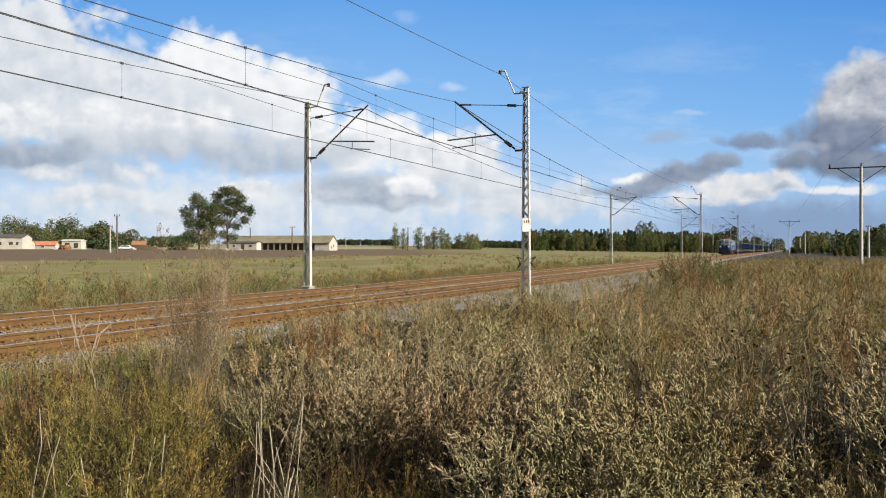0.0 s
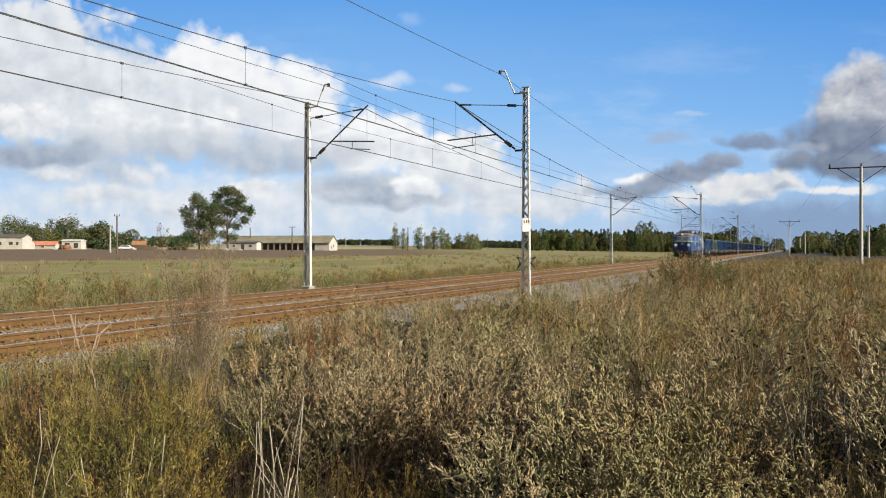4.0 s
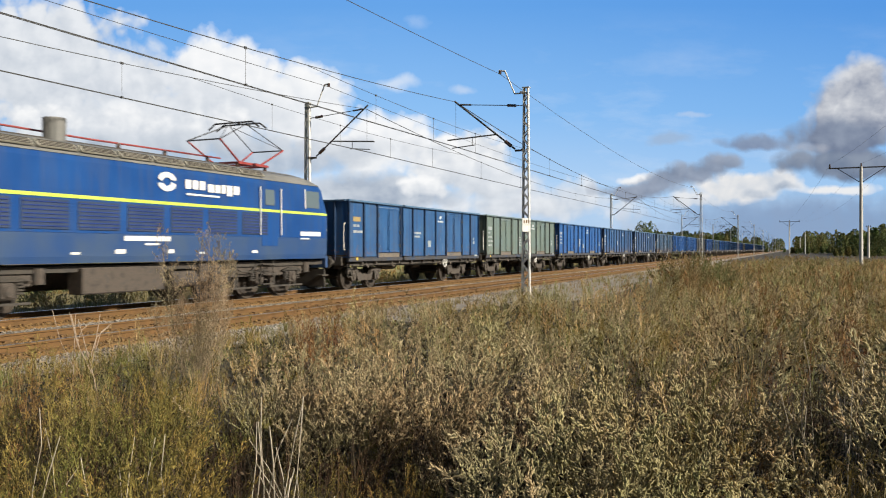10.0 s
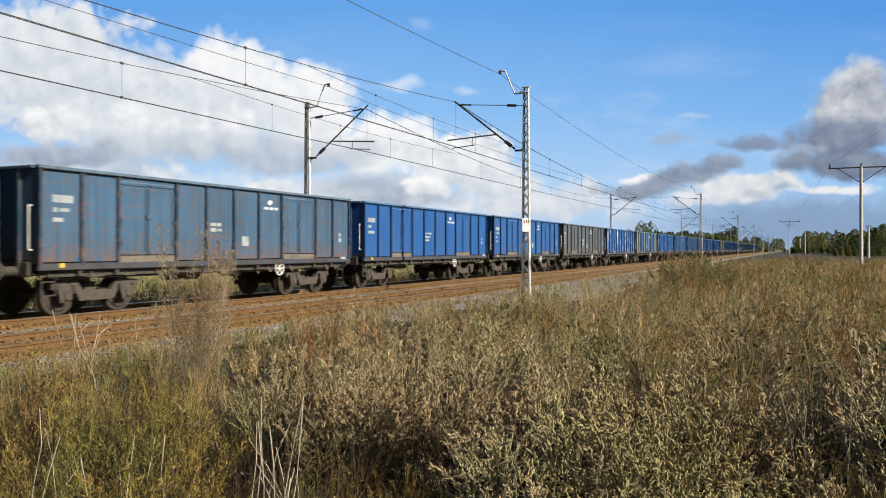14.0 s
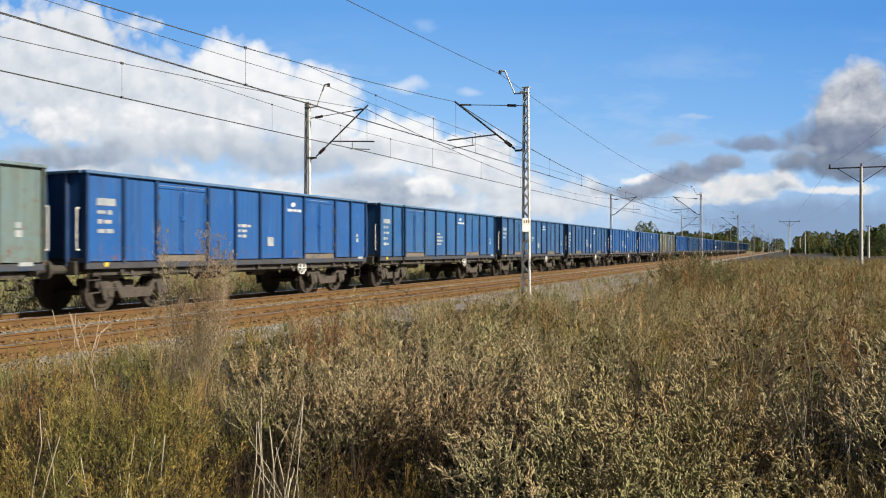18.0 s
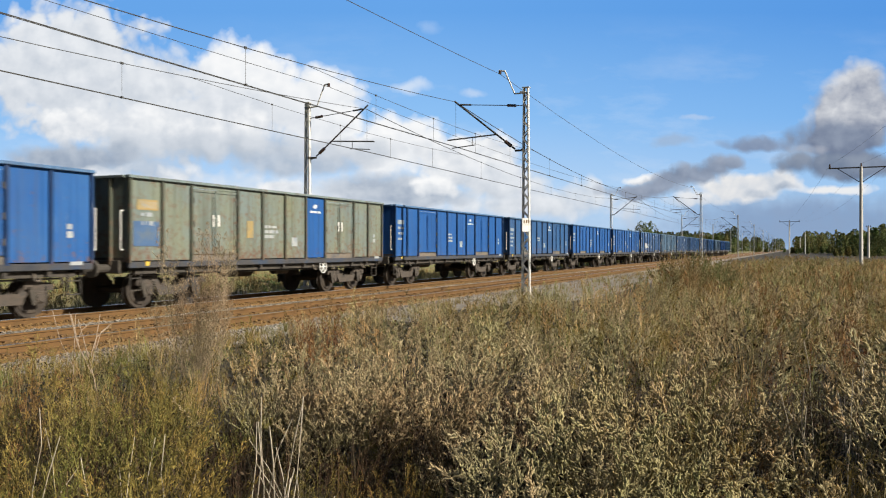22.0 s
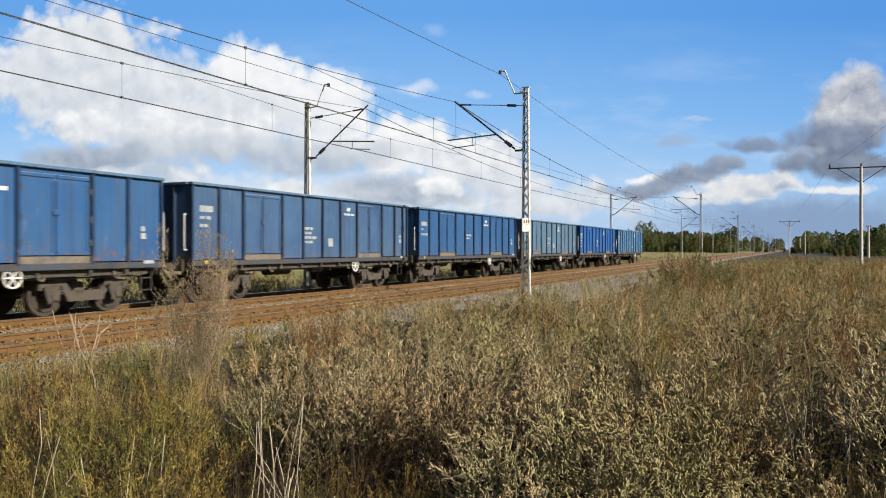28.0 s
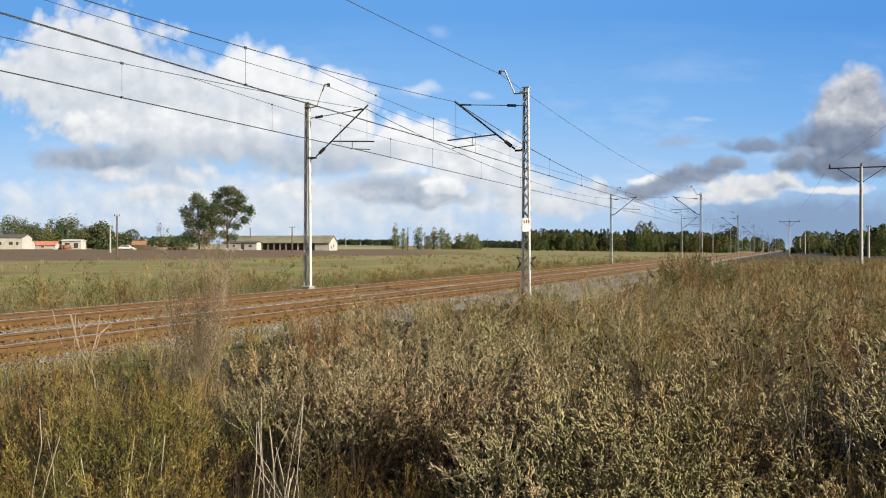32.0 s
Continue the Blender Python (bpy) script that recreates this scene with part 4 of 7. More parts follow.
# ---- electric locomotive ----
def loco_paint():
    k = Mat("locomotive_blue", 0.35)
    v = k.coords()
    broad = k.noise(0.8, 5, v)
    streak = k.noise(1.0, 5, k.stretch(v, (4.0, 4.0, 0.4)))
    col = k.ramp(broad, (0.3, (0.007, 0.047, 0.185)), (0.7, (0.012, 0.066, 0.235)))
    col = k.mix(k.math("MULTIPLY", k.ramp(streak, (0.45, 0.0), (0.8, 1.0)), 0.4), col, (0.06, 0.07, 0.08))
    k.b.inputs["Coat Weight"].default_value = 0.08
    k.b.inputs["Specular IOR Level"].default_value = 0.3
    k.bump(broad, 0.1, 0.03)
    return k.colour(col, k.math("MULTIPLY_ADD", streak, 0.3, 0.25))


LOCO_BLUE = loco_paint()
LOCO_DEEP = mottled("deep_blue_front", (0.012, 0.035, 0.19), (0.02, 0.055, 0.25), 1.5, 0.35)
LOCO_SKIRT = mottled("dusty_blue_skirt", (0.016, 0.056, 0.175), (0.040, 0.074, 0.145), 1.2, 0.5)
FILTER = mottled("dark_blue_air_filter", (0.016, 0.034, 0.088), (0.030, 0.048, 0.098), 3.0, 0.6)
SURROUND = mottled("grey_screen_surround", (0.10, 0.13, 0.19), (0.16, 0.19, 0.25), 3.0, 0.5)
ROOF = mottled("grey_roof", (0.12, 0.125, 0.12), (0.21, 0.205, 0.19), 1.2, 0.6)
LOUVRE = mottled("louvre_panel", (0.30, 0.29, 0.24), (0.40, 0.38, 0.32), 2.0, 0.6)
LIME = mottled("lime_stripe", (0.42, 0.58, 0.07), (0.52, 0.68, 0.12), 5.0, 0.5, 0, 0)
REDPAN = mottled("red_pantograph", (0.24, 0.035, 0.032), (0.34, 0.06, 0.05), 4.0, 0.5)
PANEGREY = mottled("dark_carbon", (0.04, 0.04, 0.045), (0.07, 0.07, 0.07), 4.0, 0.5)


def glass_dark():
    k = Mat("cab_glass", 0.06)
    k.b.inputs["Specular IOR Level"].default_value = 1.0
    k.b.inputs["Coat Weight"].default_value = 0.6
    return k.colour((0.10, 0.135, 0.16))


CAB_GLASS = glass_dark()


def lamp_glow():
    k = Mat("headlamp_lens", 0.2)
    k.b.inputs["Emission Color"].default_value = (1.0, 0.86, 0.6, 1)
    k.b.inputs["Emission Strength"].default_value = 0.4
    return k.colour((0.8, 0.75, 0.65))


LAMP = lamp_glow()
# outline of the body from above at each height: z, nose centre x, nose shoulder x, corner x, side start x, half width
NOSE = (
    (1.12, 8.95, 8.90, 8.72, 8.35, 1.46), (1.35, 9.02, 8.98, 8.80, 8.40, 1.50), (2.55, 9.05, 9.00, 8.80, 8.40, 1.51), (2.72, 9.04, 8.99, 8.78, 8.36, 1.51),
    (2.80, 8.98, 8.94, 8.74, 8.34, 1.505), (3.50, 8.66, 8.62, 8.46, 8.16, 1.48), (3.66, 8.56, 8.50, 8.30, 8.00, 1.45), (3.84, 8.30, 8.22, 7.98, 7.66, 1.26), (3.98, 7.90, 7.80, 7.50, 7.20, 0.92), (4.06, 7.4, 7.3, 7.0, 6.8, 0.5),
)


def outline(z):
    zs = [n[0] for n in NOSE]
    xn, xs, xc, xe, w = (float(np.interp(z, zs, [n[i] for n in NOSE])) for i in range(1, 6))
    half = [(xn, 0.0), (xs, 0.62 * w), (xc, 0.90 * w), (xc - 0.10, 0.965 * w), (xe, w)]
    pts = [(-x, -y) for x, y in half] + [(x, -y) for x, y in reversed(half)]
    return pts + [(x, y) for x, y in half[1:]] + [(-x, y) for x, y in reversed(half[1:])]


def body_x(y, z):
    """How far the nose reaches at that place across the body."""
    pts = [(abs(b), -a) for a, b in outline(z)[:5]]
    return float(np.interp(abs(y), [p[0] for p in pts], [p[1] for p in pts]))


def loft(levels, grow=0.0, lid=True):
    bm = fresh()
    rows = []
    for z in levels:
        rows.append([bm.verts.new((x + math.copysign(grow, x), y + (math.copysign(grow, y) if abs(y) > 0.3 else 0), z)) for x, y in outline(z)])
    n = len(rows[0])
    for a, b in zip(rows, rows[1:]):
        for i in range(n):
            bm.faces.new((a[i], a[(i + 1) % n], b[(i + 1) % n], b[i]))
    if lid:
        bm.faces.new(rows[-1])
        bm.faces.new(list(reversed(rows[0])))
    bmesh.ops.recalc_face_normals(bm, faces=bm.faces[:])
    return bm


def nose_pane(end, y0, y1, z0, z1, proud, thick=0.02, n=3):
    """A pane that follows the nose, a little proud of it."""
    bm = fresh()
    grid = []
    for i in range(n + 1):
        y = y0 + (y1 - y0) * i / n
        grid.append([(bm.verts.new((end * (body_x(y, z) + proud), y, z)), bm.verts.new((end * (body_x(y, z) + proud - thick), y, z))) for z in (z0, z1)])
    for a, b in zip(grid, grid[1:]):
        for q in (0, 1):
            bm.faces.new((a[0][q], b[0][q], b[1][q], a[1][q]))
        bm.faces.new((a[0][0], b[0][0], b[0][1], a[0][1]))
        bm.faces.new((a[1][0], b[1][0], b[1][1], a[1][1]))
    for g in (grid[0], grid[-1]):
        bm.faces.new((g[0][0], g[0][1], g[1][1], g[1][0]))
    bmesh.ops.recalc_face_normals(bm, faces=bm.faces[:])
    return bm


def side_w(z):
    return float(np.interp(z, [n[0] for n in NOSE], [n[5] for n in NOSE]))


def pantograph(loco, xc, raised):
    z0 = 4.12
    rise = 1.30 if raised else 0.26
    pan = put_part("pantograph", box(fresh(), (xc, 0, z0 + 0.06), (0.12, 1.5, 0.07)), REDPAN, loco, "red pantograph, raised to the wire" if raised else "red pantograph, folded down")
    bm = fresh()
    for s in (-1, 1):
        bar(bm, (xc - 0.75, s * 0.62, z0 + 0.06), (xc + 0.75, s * 0.62, z0 + 0.06), 0.07, 0.07)
    for q in (-0.7, 0.7):
        bar(bm, (xc + q, -0.65, z0 + 0.06), (xc + q, 0.65, z0 + 0.06), 0.07, 0.07)
    put_part("base_frame", bm, REDPAN, pan)
    for q in (-1, 1):
        hinge = xc + q * 0.55
        knee = xc + q * 1.6
        kz = z0 + 0.08 + rise * (0.46 if raised else 0.6)
        bm = fresh()
        for s in (-1, 1):
            tube(bm, (hinge, s * 0.5, z0 + 0.1), (knee, s * 0.62, kz), 0.035, 0.03, 6)
        put_part("lower_arm", bm, REDPAN, pan)
        bm = fresh()
        for s in (-1, 1):
            tube(bm, (knee, s * 0.62, kz), (xc + q * 0.12, s * 0.36, z0 + rise), 0.018, 0.016, 6)
        tube(bm, (knee, -0.62, kz), (knee, 0.62, kz), 0.022, 0.022, 6)
        tube(bm, (knee, -0.62, kz), (xc + q * 0.12, 0.3, z0 + rise), 0.01, 0.01, 5)
        put_part("upper_arm", bm, PANEGREY, pan)
        zt = z0 + rise + 0.09
        bm = ring(fresh(), [(xc + q * 0.19, -0.98, zt - 0.18), (xc + q * 0.19, -0.72, zt), (xc + q * 0.19, 0.72, zt), (xc + q * 0.19, 0.98, zt - 0.18)], 0.028)
        for s in (-1, 1):
            tube(bm, (xc + q * 0.12, s * 0.36, z0 + rise), (xc + q * 0.19, s * 0.36, zt), 0.015, 0.015, 5)
        put_part("contact_strip", bm, PANEGREY, pan)
    for q in (-0.7, 0.7):
        for s in (-1, 1):
            put_part("insulator", tube(fresh(), (xc + q, s * 0.55, z0 - 0.14), (xc + q, s * 0.55, z0 + 0.05), 0.07, 0.05, 10), INSUL, pan)


def loco_bogie(loco, xc):
    bog = put_part("bogie", box(fresh(), (xc, 0, 0.78), (3.6, 1.6, 0.28), 0.04), BOGIE, loco, "dusty three-axle bogie")
    for s in (-1, 1):
        bm = prism(fresh(), ((xc - 2.55, 0.72), (xc - 2.5, 0.98), (xc + 2.5, 0.98), (xc + 2.55, 0.72), (xc + 1.2, 0.70), (xc - 1.2, 0.70)), 1, s * 1.13 - 0.06, s * 1.13 + 0.06)
        put_part("side_frame", bm, BOGIE, bog)
        for a in (-1.75, 0, 1.75):
            bm = box(fresh(), (xc + a, s * 1.2, 0.63), (0.34, 0.20, 0.36), 0.04)
            tube(bm, (xc + a, s * 1.3, 0.62), (xc + a, s * 1.34, 0.62), 0.13, 0.11, 12)
            put_part("axle_box", bm, BOGIE, bog)
            bm = fresh()
            for q in (-0.32, 0.32):
                for i in range(5):
                    tube(bm, (xc + a + q, s * 1.2, 0.56 + 0.07 * i), (xc + a + q, s * 1.2, 0.60 + 0.07 * i), 0.10, 0.10, 9)
            put_part("spring_pair", bm, DARK, bog)
        for a in (-0.88, 0.88):
            put_part("brake_hanger", prism(fresh(), ((xc + a - 0.08, 0.3), (xc + a + 0.1, 0.32), (xc + a + 0.16, 0.95), (xc + a - 0.12, 0.95)), 1, s * 1.0 - 0.05, s * 1.0 + 0.05), BOGIE, bog)
        put_part("sand_pipe", ring(fresh(), [(xc - 2.35, s * 1.1, 0.95), (xc - 2.4, s * 1.0, 0.5), (xc - 2.3, s * 0.8, 0.16)], 0.03), DARK, bog)
        bm = fresh()
        for q in (-1.75, 0, 1.75):
            for i in range(5):
                box(bm, (xc + q, s * 1.24, 0.84 + 0.022 * i), (1.15 - 0.18 * i, 0.09, 0.018))
        put_part("leaf_springs", bm, DARK, bog, "dusty leaf springs over the axle boxes")
        bm = bar(fresh(), (xc - 2.3, s * 1.26, 0.36), (xc + 2.3, s * 1.26, 0.36), 0.05, 0.05)
        for q in (-2.2, -1.1, 0.75, 1.9):
            bar(bm, (xc + q, s * 1.25, 0.34), (xc + q + 0.1, s * 1.2, 0.8), 0.06, 0.04)
        put_part("brake_rigging", bm, DARK, bog)
        bm = box(fresh(), (xc - 2.62, s * 1.2, 0.86), (0.34, 0.34, 0.5), 0.03)
        tube(bm, (xc + 2.5, s * 1.25, 0.75), (xc + 2.5, s * 1.25, 1.1), 0.13, 0.13, 10)
        put_part("sand_box", bm, BOGIE, bog)
        put_part("cable", ring(fresh(), [(xc - 1.4, s * 1.3, 1.08), (xc - 1.0, s * 1.34, 0.86), (xc - 0.5, s * 1.34, 0.82), (xc - 0.15, s * 1.3, 1.06)], 0.025), DARK, bog)
        put_part("damper", tube(fresh(), (xc - 0.3, s * 1.3, 0.9), (xc + 0.5, s * 1.3, 1.02), 0.05, 0.05, 8), BOGIE, bog)


def make_loco():
    l = new("electric_locomotive")
    tagged(l, "blue electric locomotive with lime stripe, grey roof and red pantographs", "locomotive")
    put_part("lower_body", loft((1.20, 1.35, 1.62, 1.88)), LOCO_SKIRT, l, "dusty grey-blue lower body")
    put_part("body", loft((1.884, 2.55, 2.72, 2.80, 3.50, 3.66)), LOCO_BLUE, l)
    put_part("roof", loft((3.664, 3.84, 3.98, 4.06)), ROOF, l, "grey arched roof")
    put_part("stripe", loft((2.655, 2.735), 0.008, False), LIME, l, "lime-green waist stripe")
    put_part("gutter", loft((3.63, 3.69), 0.02, False), ROOF, l)
    for end in (-1, 1):
        put_part("front_plate", nose_pane(end, -1.28, 1.28, 1.58, 2.5, 0.006, 0.02, 6), LOCO_DEEP, l, "dark blue front plate")
        put_part("screen_surround", nose_pane(end, -1.27, 1.27, 2.84, 3.52, 0.008, 0.02, 6), SURROUND, l)
        for s in (-1, 1):
            a, b = (0.10, 1.16) if s > 0 else (-1.16, -0.10)
            pane = put_part("windscreen", nose_pane(end, a, b, 2.90, 3.46, 0.02, 0.02, 4), CAB_GLASS, l, "dark cab windscreen")
            rim = fresh()
            for ya, yb, za, zb in ((a - 0.03, a, 2.87, 3.49), (b, b + 0.03, 2.87, 3.49), (a, b, 2.865, 2.895), (a, b, 3.465, 3.495)):
                piece = nose_pane(end, ya, yb, za, zb, 0.028, 0.03, 4)
                me_ = bpy.data.meshes.new("rim")
                piece.to_mesh(me_)
                piece.free()
                rim.from_mesh(me_)
                bpy.data.meshes.remove(me_)
            put_part("screen_rim", rim, GALV, pane, "pale metal window rim")
            put_part("wiper", bar(fresh(), (end * (body_x(0.5, 2.95) + 0.05), s * 0.55, 2.92), (end * (body_x(0.8, 3.3) + 0.05), s * 0.75, 3.3), 0.02, 0.02), DARK, pane)
            bm = fresh()
            x0 = end * (body_x(0.98, 2.12) - 0.03)
            m = Matrix.Translation((x0 + end * 0.04, s * 0.98, 2.14)) @ pose(0, 0, 0, 0, 90, 0)
            bmesh.ops.create_cone(bm, cap_ends=True, segments=20, radius1=0.24, radius2=0.24, depth=0.22, matrix=m)
            lampo = put_part("headlight", bm, WHITE, l, "round headlight in a white ring")
            bm = fresh()
            bmesh.ops.create_cone(bm, cap_ends=True, segments=16, radius1=0.12, radius2=0.12, depth=0.03, matrix=Matrix.Translation((end * 0.155 + x0, s * 0.98, 2.14)) @ pose(0, 0, 0, 0, 90, 0))
            put_part("lens", bm, LAMP if end < 0 else CAB_GLASS, lampo)
            bm = box(fresh(), (end * 0.17 + x0, s * 0.98, 2.06), (0.02, 0.26, 0.05))
            put_part("lamp_bar", bm, REDPAN, lampo)
            bm = fresh()
            ring(bm, [(end * (body_x(1.2, z) + 0.05), s * 1.22, z) for z in (2.05, 2.4)], 0.02)
            put_part("handrail", bm, WHITE, l)
            x = end * 8.95
            bm = tube(fresh(), (x, s * 0.875, 1.06), (x + end * 0.5, s * 0.875, 1.06), 0.13, 0.12, 12)
            bmesh.ops.create_cone(bm, cap_ends=True, segments=18, radius1=0.25, radius2=0.25, depth=0.05, matrix=Matrix.Translation((x + end * 0.62, s * 0.875, 1.06)) @ pose(0, 0, 0, 0, 90, 0))
            tube(bm, (x + end * 0.45, s * 0.875, 1.06), (x + end * 0.62, s * 0.875, 1.06), 0.09, 0.09, 10)
            put_part("buffer", bm, DARK, l)
        for z, wdt in ((2.2, 0.42), (2.42, 0.6)):
            put_part("front_mark", nose_pane(end, -wdt / 2, wdt / 2, z, z + 0.055, 0.014, 0.01, 2), WHITE, l)
        bm = tube(fresh(), (end * 8.2, 0, 3.86), (end * 8.62, 0, 3.84), 0.24, 0.24, 16)
        top = put_part("roof_lamp", bm, ROOF, l, "round headlight on the roof edge")
        put_part("lens", tube(fresh(), (end * 8.6, 0, 3.84), (end * 8.645, 0, 3.838), 0.17, 0.17, 16), LAMP if end < 0 else CAB_GLASS, top)
        put_part("front_step", nose_pane(end, -1.3, 1.3, 1.50, 1.56, 0.09, 0.12, 6), LOCO_BLUE, l)
        bm = box(fresh(), (end * 8.86, 0, 1.08), (0.16, 2.7, 0.42), 0.02)
        put_part("buffer_beam", bm, LOCO_SKIRT, l, "dusty blue buffer beam")
        bm = prism(fresh(), ((-1.35, 0.22), (1.35, 0.22), (1.35, 0.82), (-1.35, 0.82)), 0, end * 8.72 - 0.03, end * 8.72 + 0.03)
        put_part("snow_plough", bm, DARK, l)
        bm = box(fresh(), (end * 8.95, 0, 0.30), (0.4, 2.5, 0.05), 0.01)
        put_part("rail_guard", bm, DARK, l)
        put_part("coupling", ring(fresh(), [(end * 8.9, 0, 1.02), (end * 9.3, 0, 1.0), (end * 9.4, 0, 0.7)], 0.04), DARK, l)
        for s in (-1, 1):
            put_part("corner_step", box(fresh(), (end * 8.6, s * 1.32, 0.62), (0.35, 0.25, 0.05)), DARK, l)
            put_part("brake_hose", ring(fresh(), [(end * 8.95, s * 0.35, 0.95), (end * 9.2, s * 0.35, 0.72), (end * 9.12, s * 0.4, 0.5)], 0.03), DARK, l)
    for s in (-1, 1):
        for end in (-1, 1):
            def wall(name, x0, x1, z0, z1, mat, proud, label=""):
                zc = (z0 + z1) / 2
                bm = prism(fresh(), ((s * (side_w(z0) + proud), z0), (s * (side_w(z1) + proud), z1), (s * (side_w(z1) - 0.02), z1), (s * (side_w(z0) - 0.02), z0)), 0, min(end * x0, end * x1), max(end * x0, end * x1))
                return put_part(name, bm, mat, l, label)
            wall("cab_window", 7.35, 8.12, 2.88, 3.44, CAB_GLASS, 0.012, "dark side window of the cab")
            wall("window_frame", 7.28, 7.33, 2.84, 3.48, WHITE, 0.012)
            wall("cab_door", 4.95, 5.75, 1.62, 3.45, LOCO_BLUE, 0.014)
            wall("door_window", 5.12, 5.58, 2.86, 3.34, CAB_GLASS, 0.02)
            for xx in (4.82, 5.88):
                bm = tube(fresh(), (end * xx, s * 1.56, 1.95), (end * xx, s * 1.55, 3.4), 0.022, 0.022, 6)
                put_part("handrail", bm, WHITE, l, "white upright handrail")
            if end == -s:
                wall("number_mark", 7.0, 8.2, 1.95, 2.09, WHITE, 0.012)
                wall("sign_mark", 7.0, 7.5, 1.84, 1.88, WHITE, 0.012)
            bm = fresh()
            for zz in (0.45, 0.75, 1.05):
                bar(bm, (end * 5.05, s * 1.4, zz), (end * 5.65, s * 1.4, zz), 0.16, 0.03)
            for xx in (5.05, 5.65):
                bar(bm, (end * xx, s * 1.4, 0.42), (end * xx, s * 1.4, 1.15), 0.03, 0.03)
            put_part("door_step", bm, DARK, l)
        for i in range(7):
            x = -4.15 + 1.46 * i
            bm = box(fresh(), (x, s * 1.512, 2.28), (1.22, 0.03, 0.66), 0.008)
            put_part("filter_panel", bm, FILTER, l, "dark blue ribbed air filter panel")
            bm = fresh()
            for j in range(7):
                bar(bm, (x - 0.57, s * 1.53, 2.02 + 0.087 * j), (x + 0.57, s * 1.53, 2.02 + 0.087 * j), 0.02, 0.022)
            put_part("filter_slats", bm, LOCO_DEEP, l)
        for i in range(9):
            x = -4.6 + 1.15 * i
            bm = fresh()
            v = [bm.verts.new(p) for p in ((x - 0.53, s * 1.45, 3.715), (x + 0.53, s * 1.45, 3.715), (x + 0.53, s * 1.285, 3.865), (x - 0.53, s * 1.285, 3.865))]
            bm.faces.new(v)
            g = bmesh.ops.extrude_face_region(bm, geom=bm.faces[:])
            bmesh.ops.translate(bm, verts=[e for e in g["geom"] if isinstance(e, bmesh.types.BMVert)], vec=(0, s * 0.03, 0.03))
            bmesh.ops.recalc_face_normals(bm, faces=bm.faces[:])
            pn = put_part("louvre_panel", bm, LOUVRE, l, "grey louvre panel on the roof shoulder")
            bm = fresh()
            for j in range(4):
                f = (j + 0.5) / 4
                bar(bm, (x - 0.48, s * (1.485 - 0.165 * f), 3.748 + 0.15 * f), (x + 0.48, s * (1.485 - 0.165 * f), 3.748 + 0.15 * f), 0.03, 0.02)
            put_part("louvre_slats", bm, DARK, pn)
        # emblem, drawn as a plain swirl with bars
        y = s * 1.515
        flip = -s
        bm = fresh()
        for ph in (0.0, math.pi):
            arc = np.linspace(0.2, 2.9, 9)
            pts = [(flip * 0.95 + 0.34 * math.cos(a + ph), 3.25 + 0.25 * math.sin(a + ph)) for a in arc] + [(flip * 0.95 + 0.16 * math.cos(a + ph + 0.25), 3.25 + 0.11 * math.sin(a + ph + 0.25)) for a in arc[::-1]]
            prism(bm, pts, 1, y - 0.006, y + 0.006)
        put_part("emblem", bm, WHITE, l, "white painted swirl emblem")
        for x0, x1, za, zb in ((1.62, 1.84, 3.12, 3.36), (1.90, 2.12, 3.12, 3.36), (2.18, 2.40, 3.12, 3.36), (2.52, 2.76, 3.08, 3.30), (2.81, 3.03, 3.08, 3.30), (3.08, 3.26, 3.08, 3.32), (3.31, 3.55, 3.02, 3.32), (3.60, 3.86, 3.08, 3.32), (1.66, 3.0, 2.95, 3.0)):
            put_part("emblem_bar", box(fresh(), (flip * (x0 + x1) / 2, y, (za + zb) / 2), (x1 - x0, 0.012, zb - za)), WHITE, l)
        for x0, wdt, zz, hh in ((0.3, 1.55, 1.78, 0.12), (0.45, 0.5, 1.64, 0.05), (-0.6, 0.32, 1.46, 0.10), (1.1, 0.22, 1.46, 0.10), (-1.9, 0.25, 1.42, 0.05), (2.3, 0.22, 1.42, 0.05), (4.6, 0.25, 1.44, 0.08)):
            put_part("side_mark", box(fresh(), (flip * x0, s * 1.508, zz), (wdt, 0.016, hh)), WHITE, l)
    bm = tube(fresh(), (-1.6, -0.5, 4.0), (-1.6, -0.5, 4.56), 0.25, 0.26, 12)
    put_part("roof_vent", bm, ROOF, l)
    for q in (-1, 1):
        put_part("roof_walkway", box(fresh(), (0, q * 0.35, 4.07), (9.5, 0.3, 0.04)), DARK, l)
    put_part("roof_conductor", ring(fresh(), [(-5.0, 0.1, 4.34), (0, 0.1, 4.3), (5.0, 0.1, 4.34)], 0.025), REDPAN, l)
    for x in (-4.4, -2.6, -0.9, 0.9, 2.6, 4.4):
        put_part("roof_insulator", tube(fresh(), (x, 0.1, 4.05), (x, 0.1, 4.32), 0.07, 0.05, 8), INSUL, l)
    pantograph(l, -5.75, False)
    pantograph(l, 5.7, True)
    for xc in (-5.15, 5.15):
        loco_bogie(l, xc)
    for s in (-1, 1):
        put_part("battery_box", box(fresh(), (-0.3, s * 1.15, 0.78), (2.6, 0.5, 0.62), 0.03), BOGIE, l)
        put_part("air_tank", tube(fresh(), (1.4, s * 1.1, 0.72), (2.5, s * 1.1, 0.72), 0.22, 0.22, 12), BOGIE, l)
    put_part("underframe", box(fresh(), (0, 0, 1.06), (17.4, 2.5, 0.14)), DARK, l)
    first = put_part("wheelset", wheelset_mesh(0.62, 26), WHEEL, l)
    xs = [c + a for c in (-5.15, 5.15) for a in (-1.75, 0, 1.75)]
    first.location = (xs[0], 0, 0.62)
    for x in xs[1:]:
        shared("wheelset", first.data, l, Matrix.Translation((x, 0, 0.62)))
    return l


loco = make_loco()

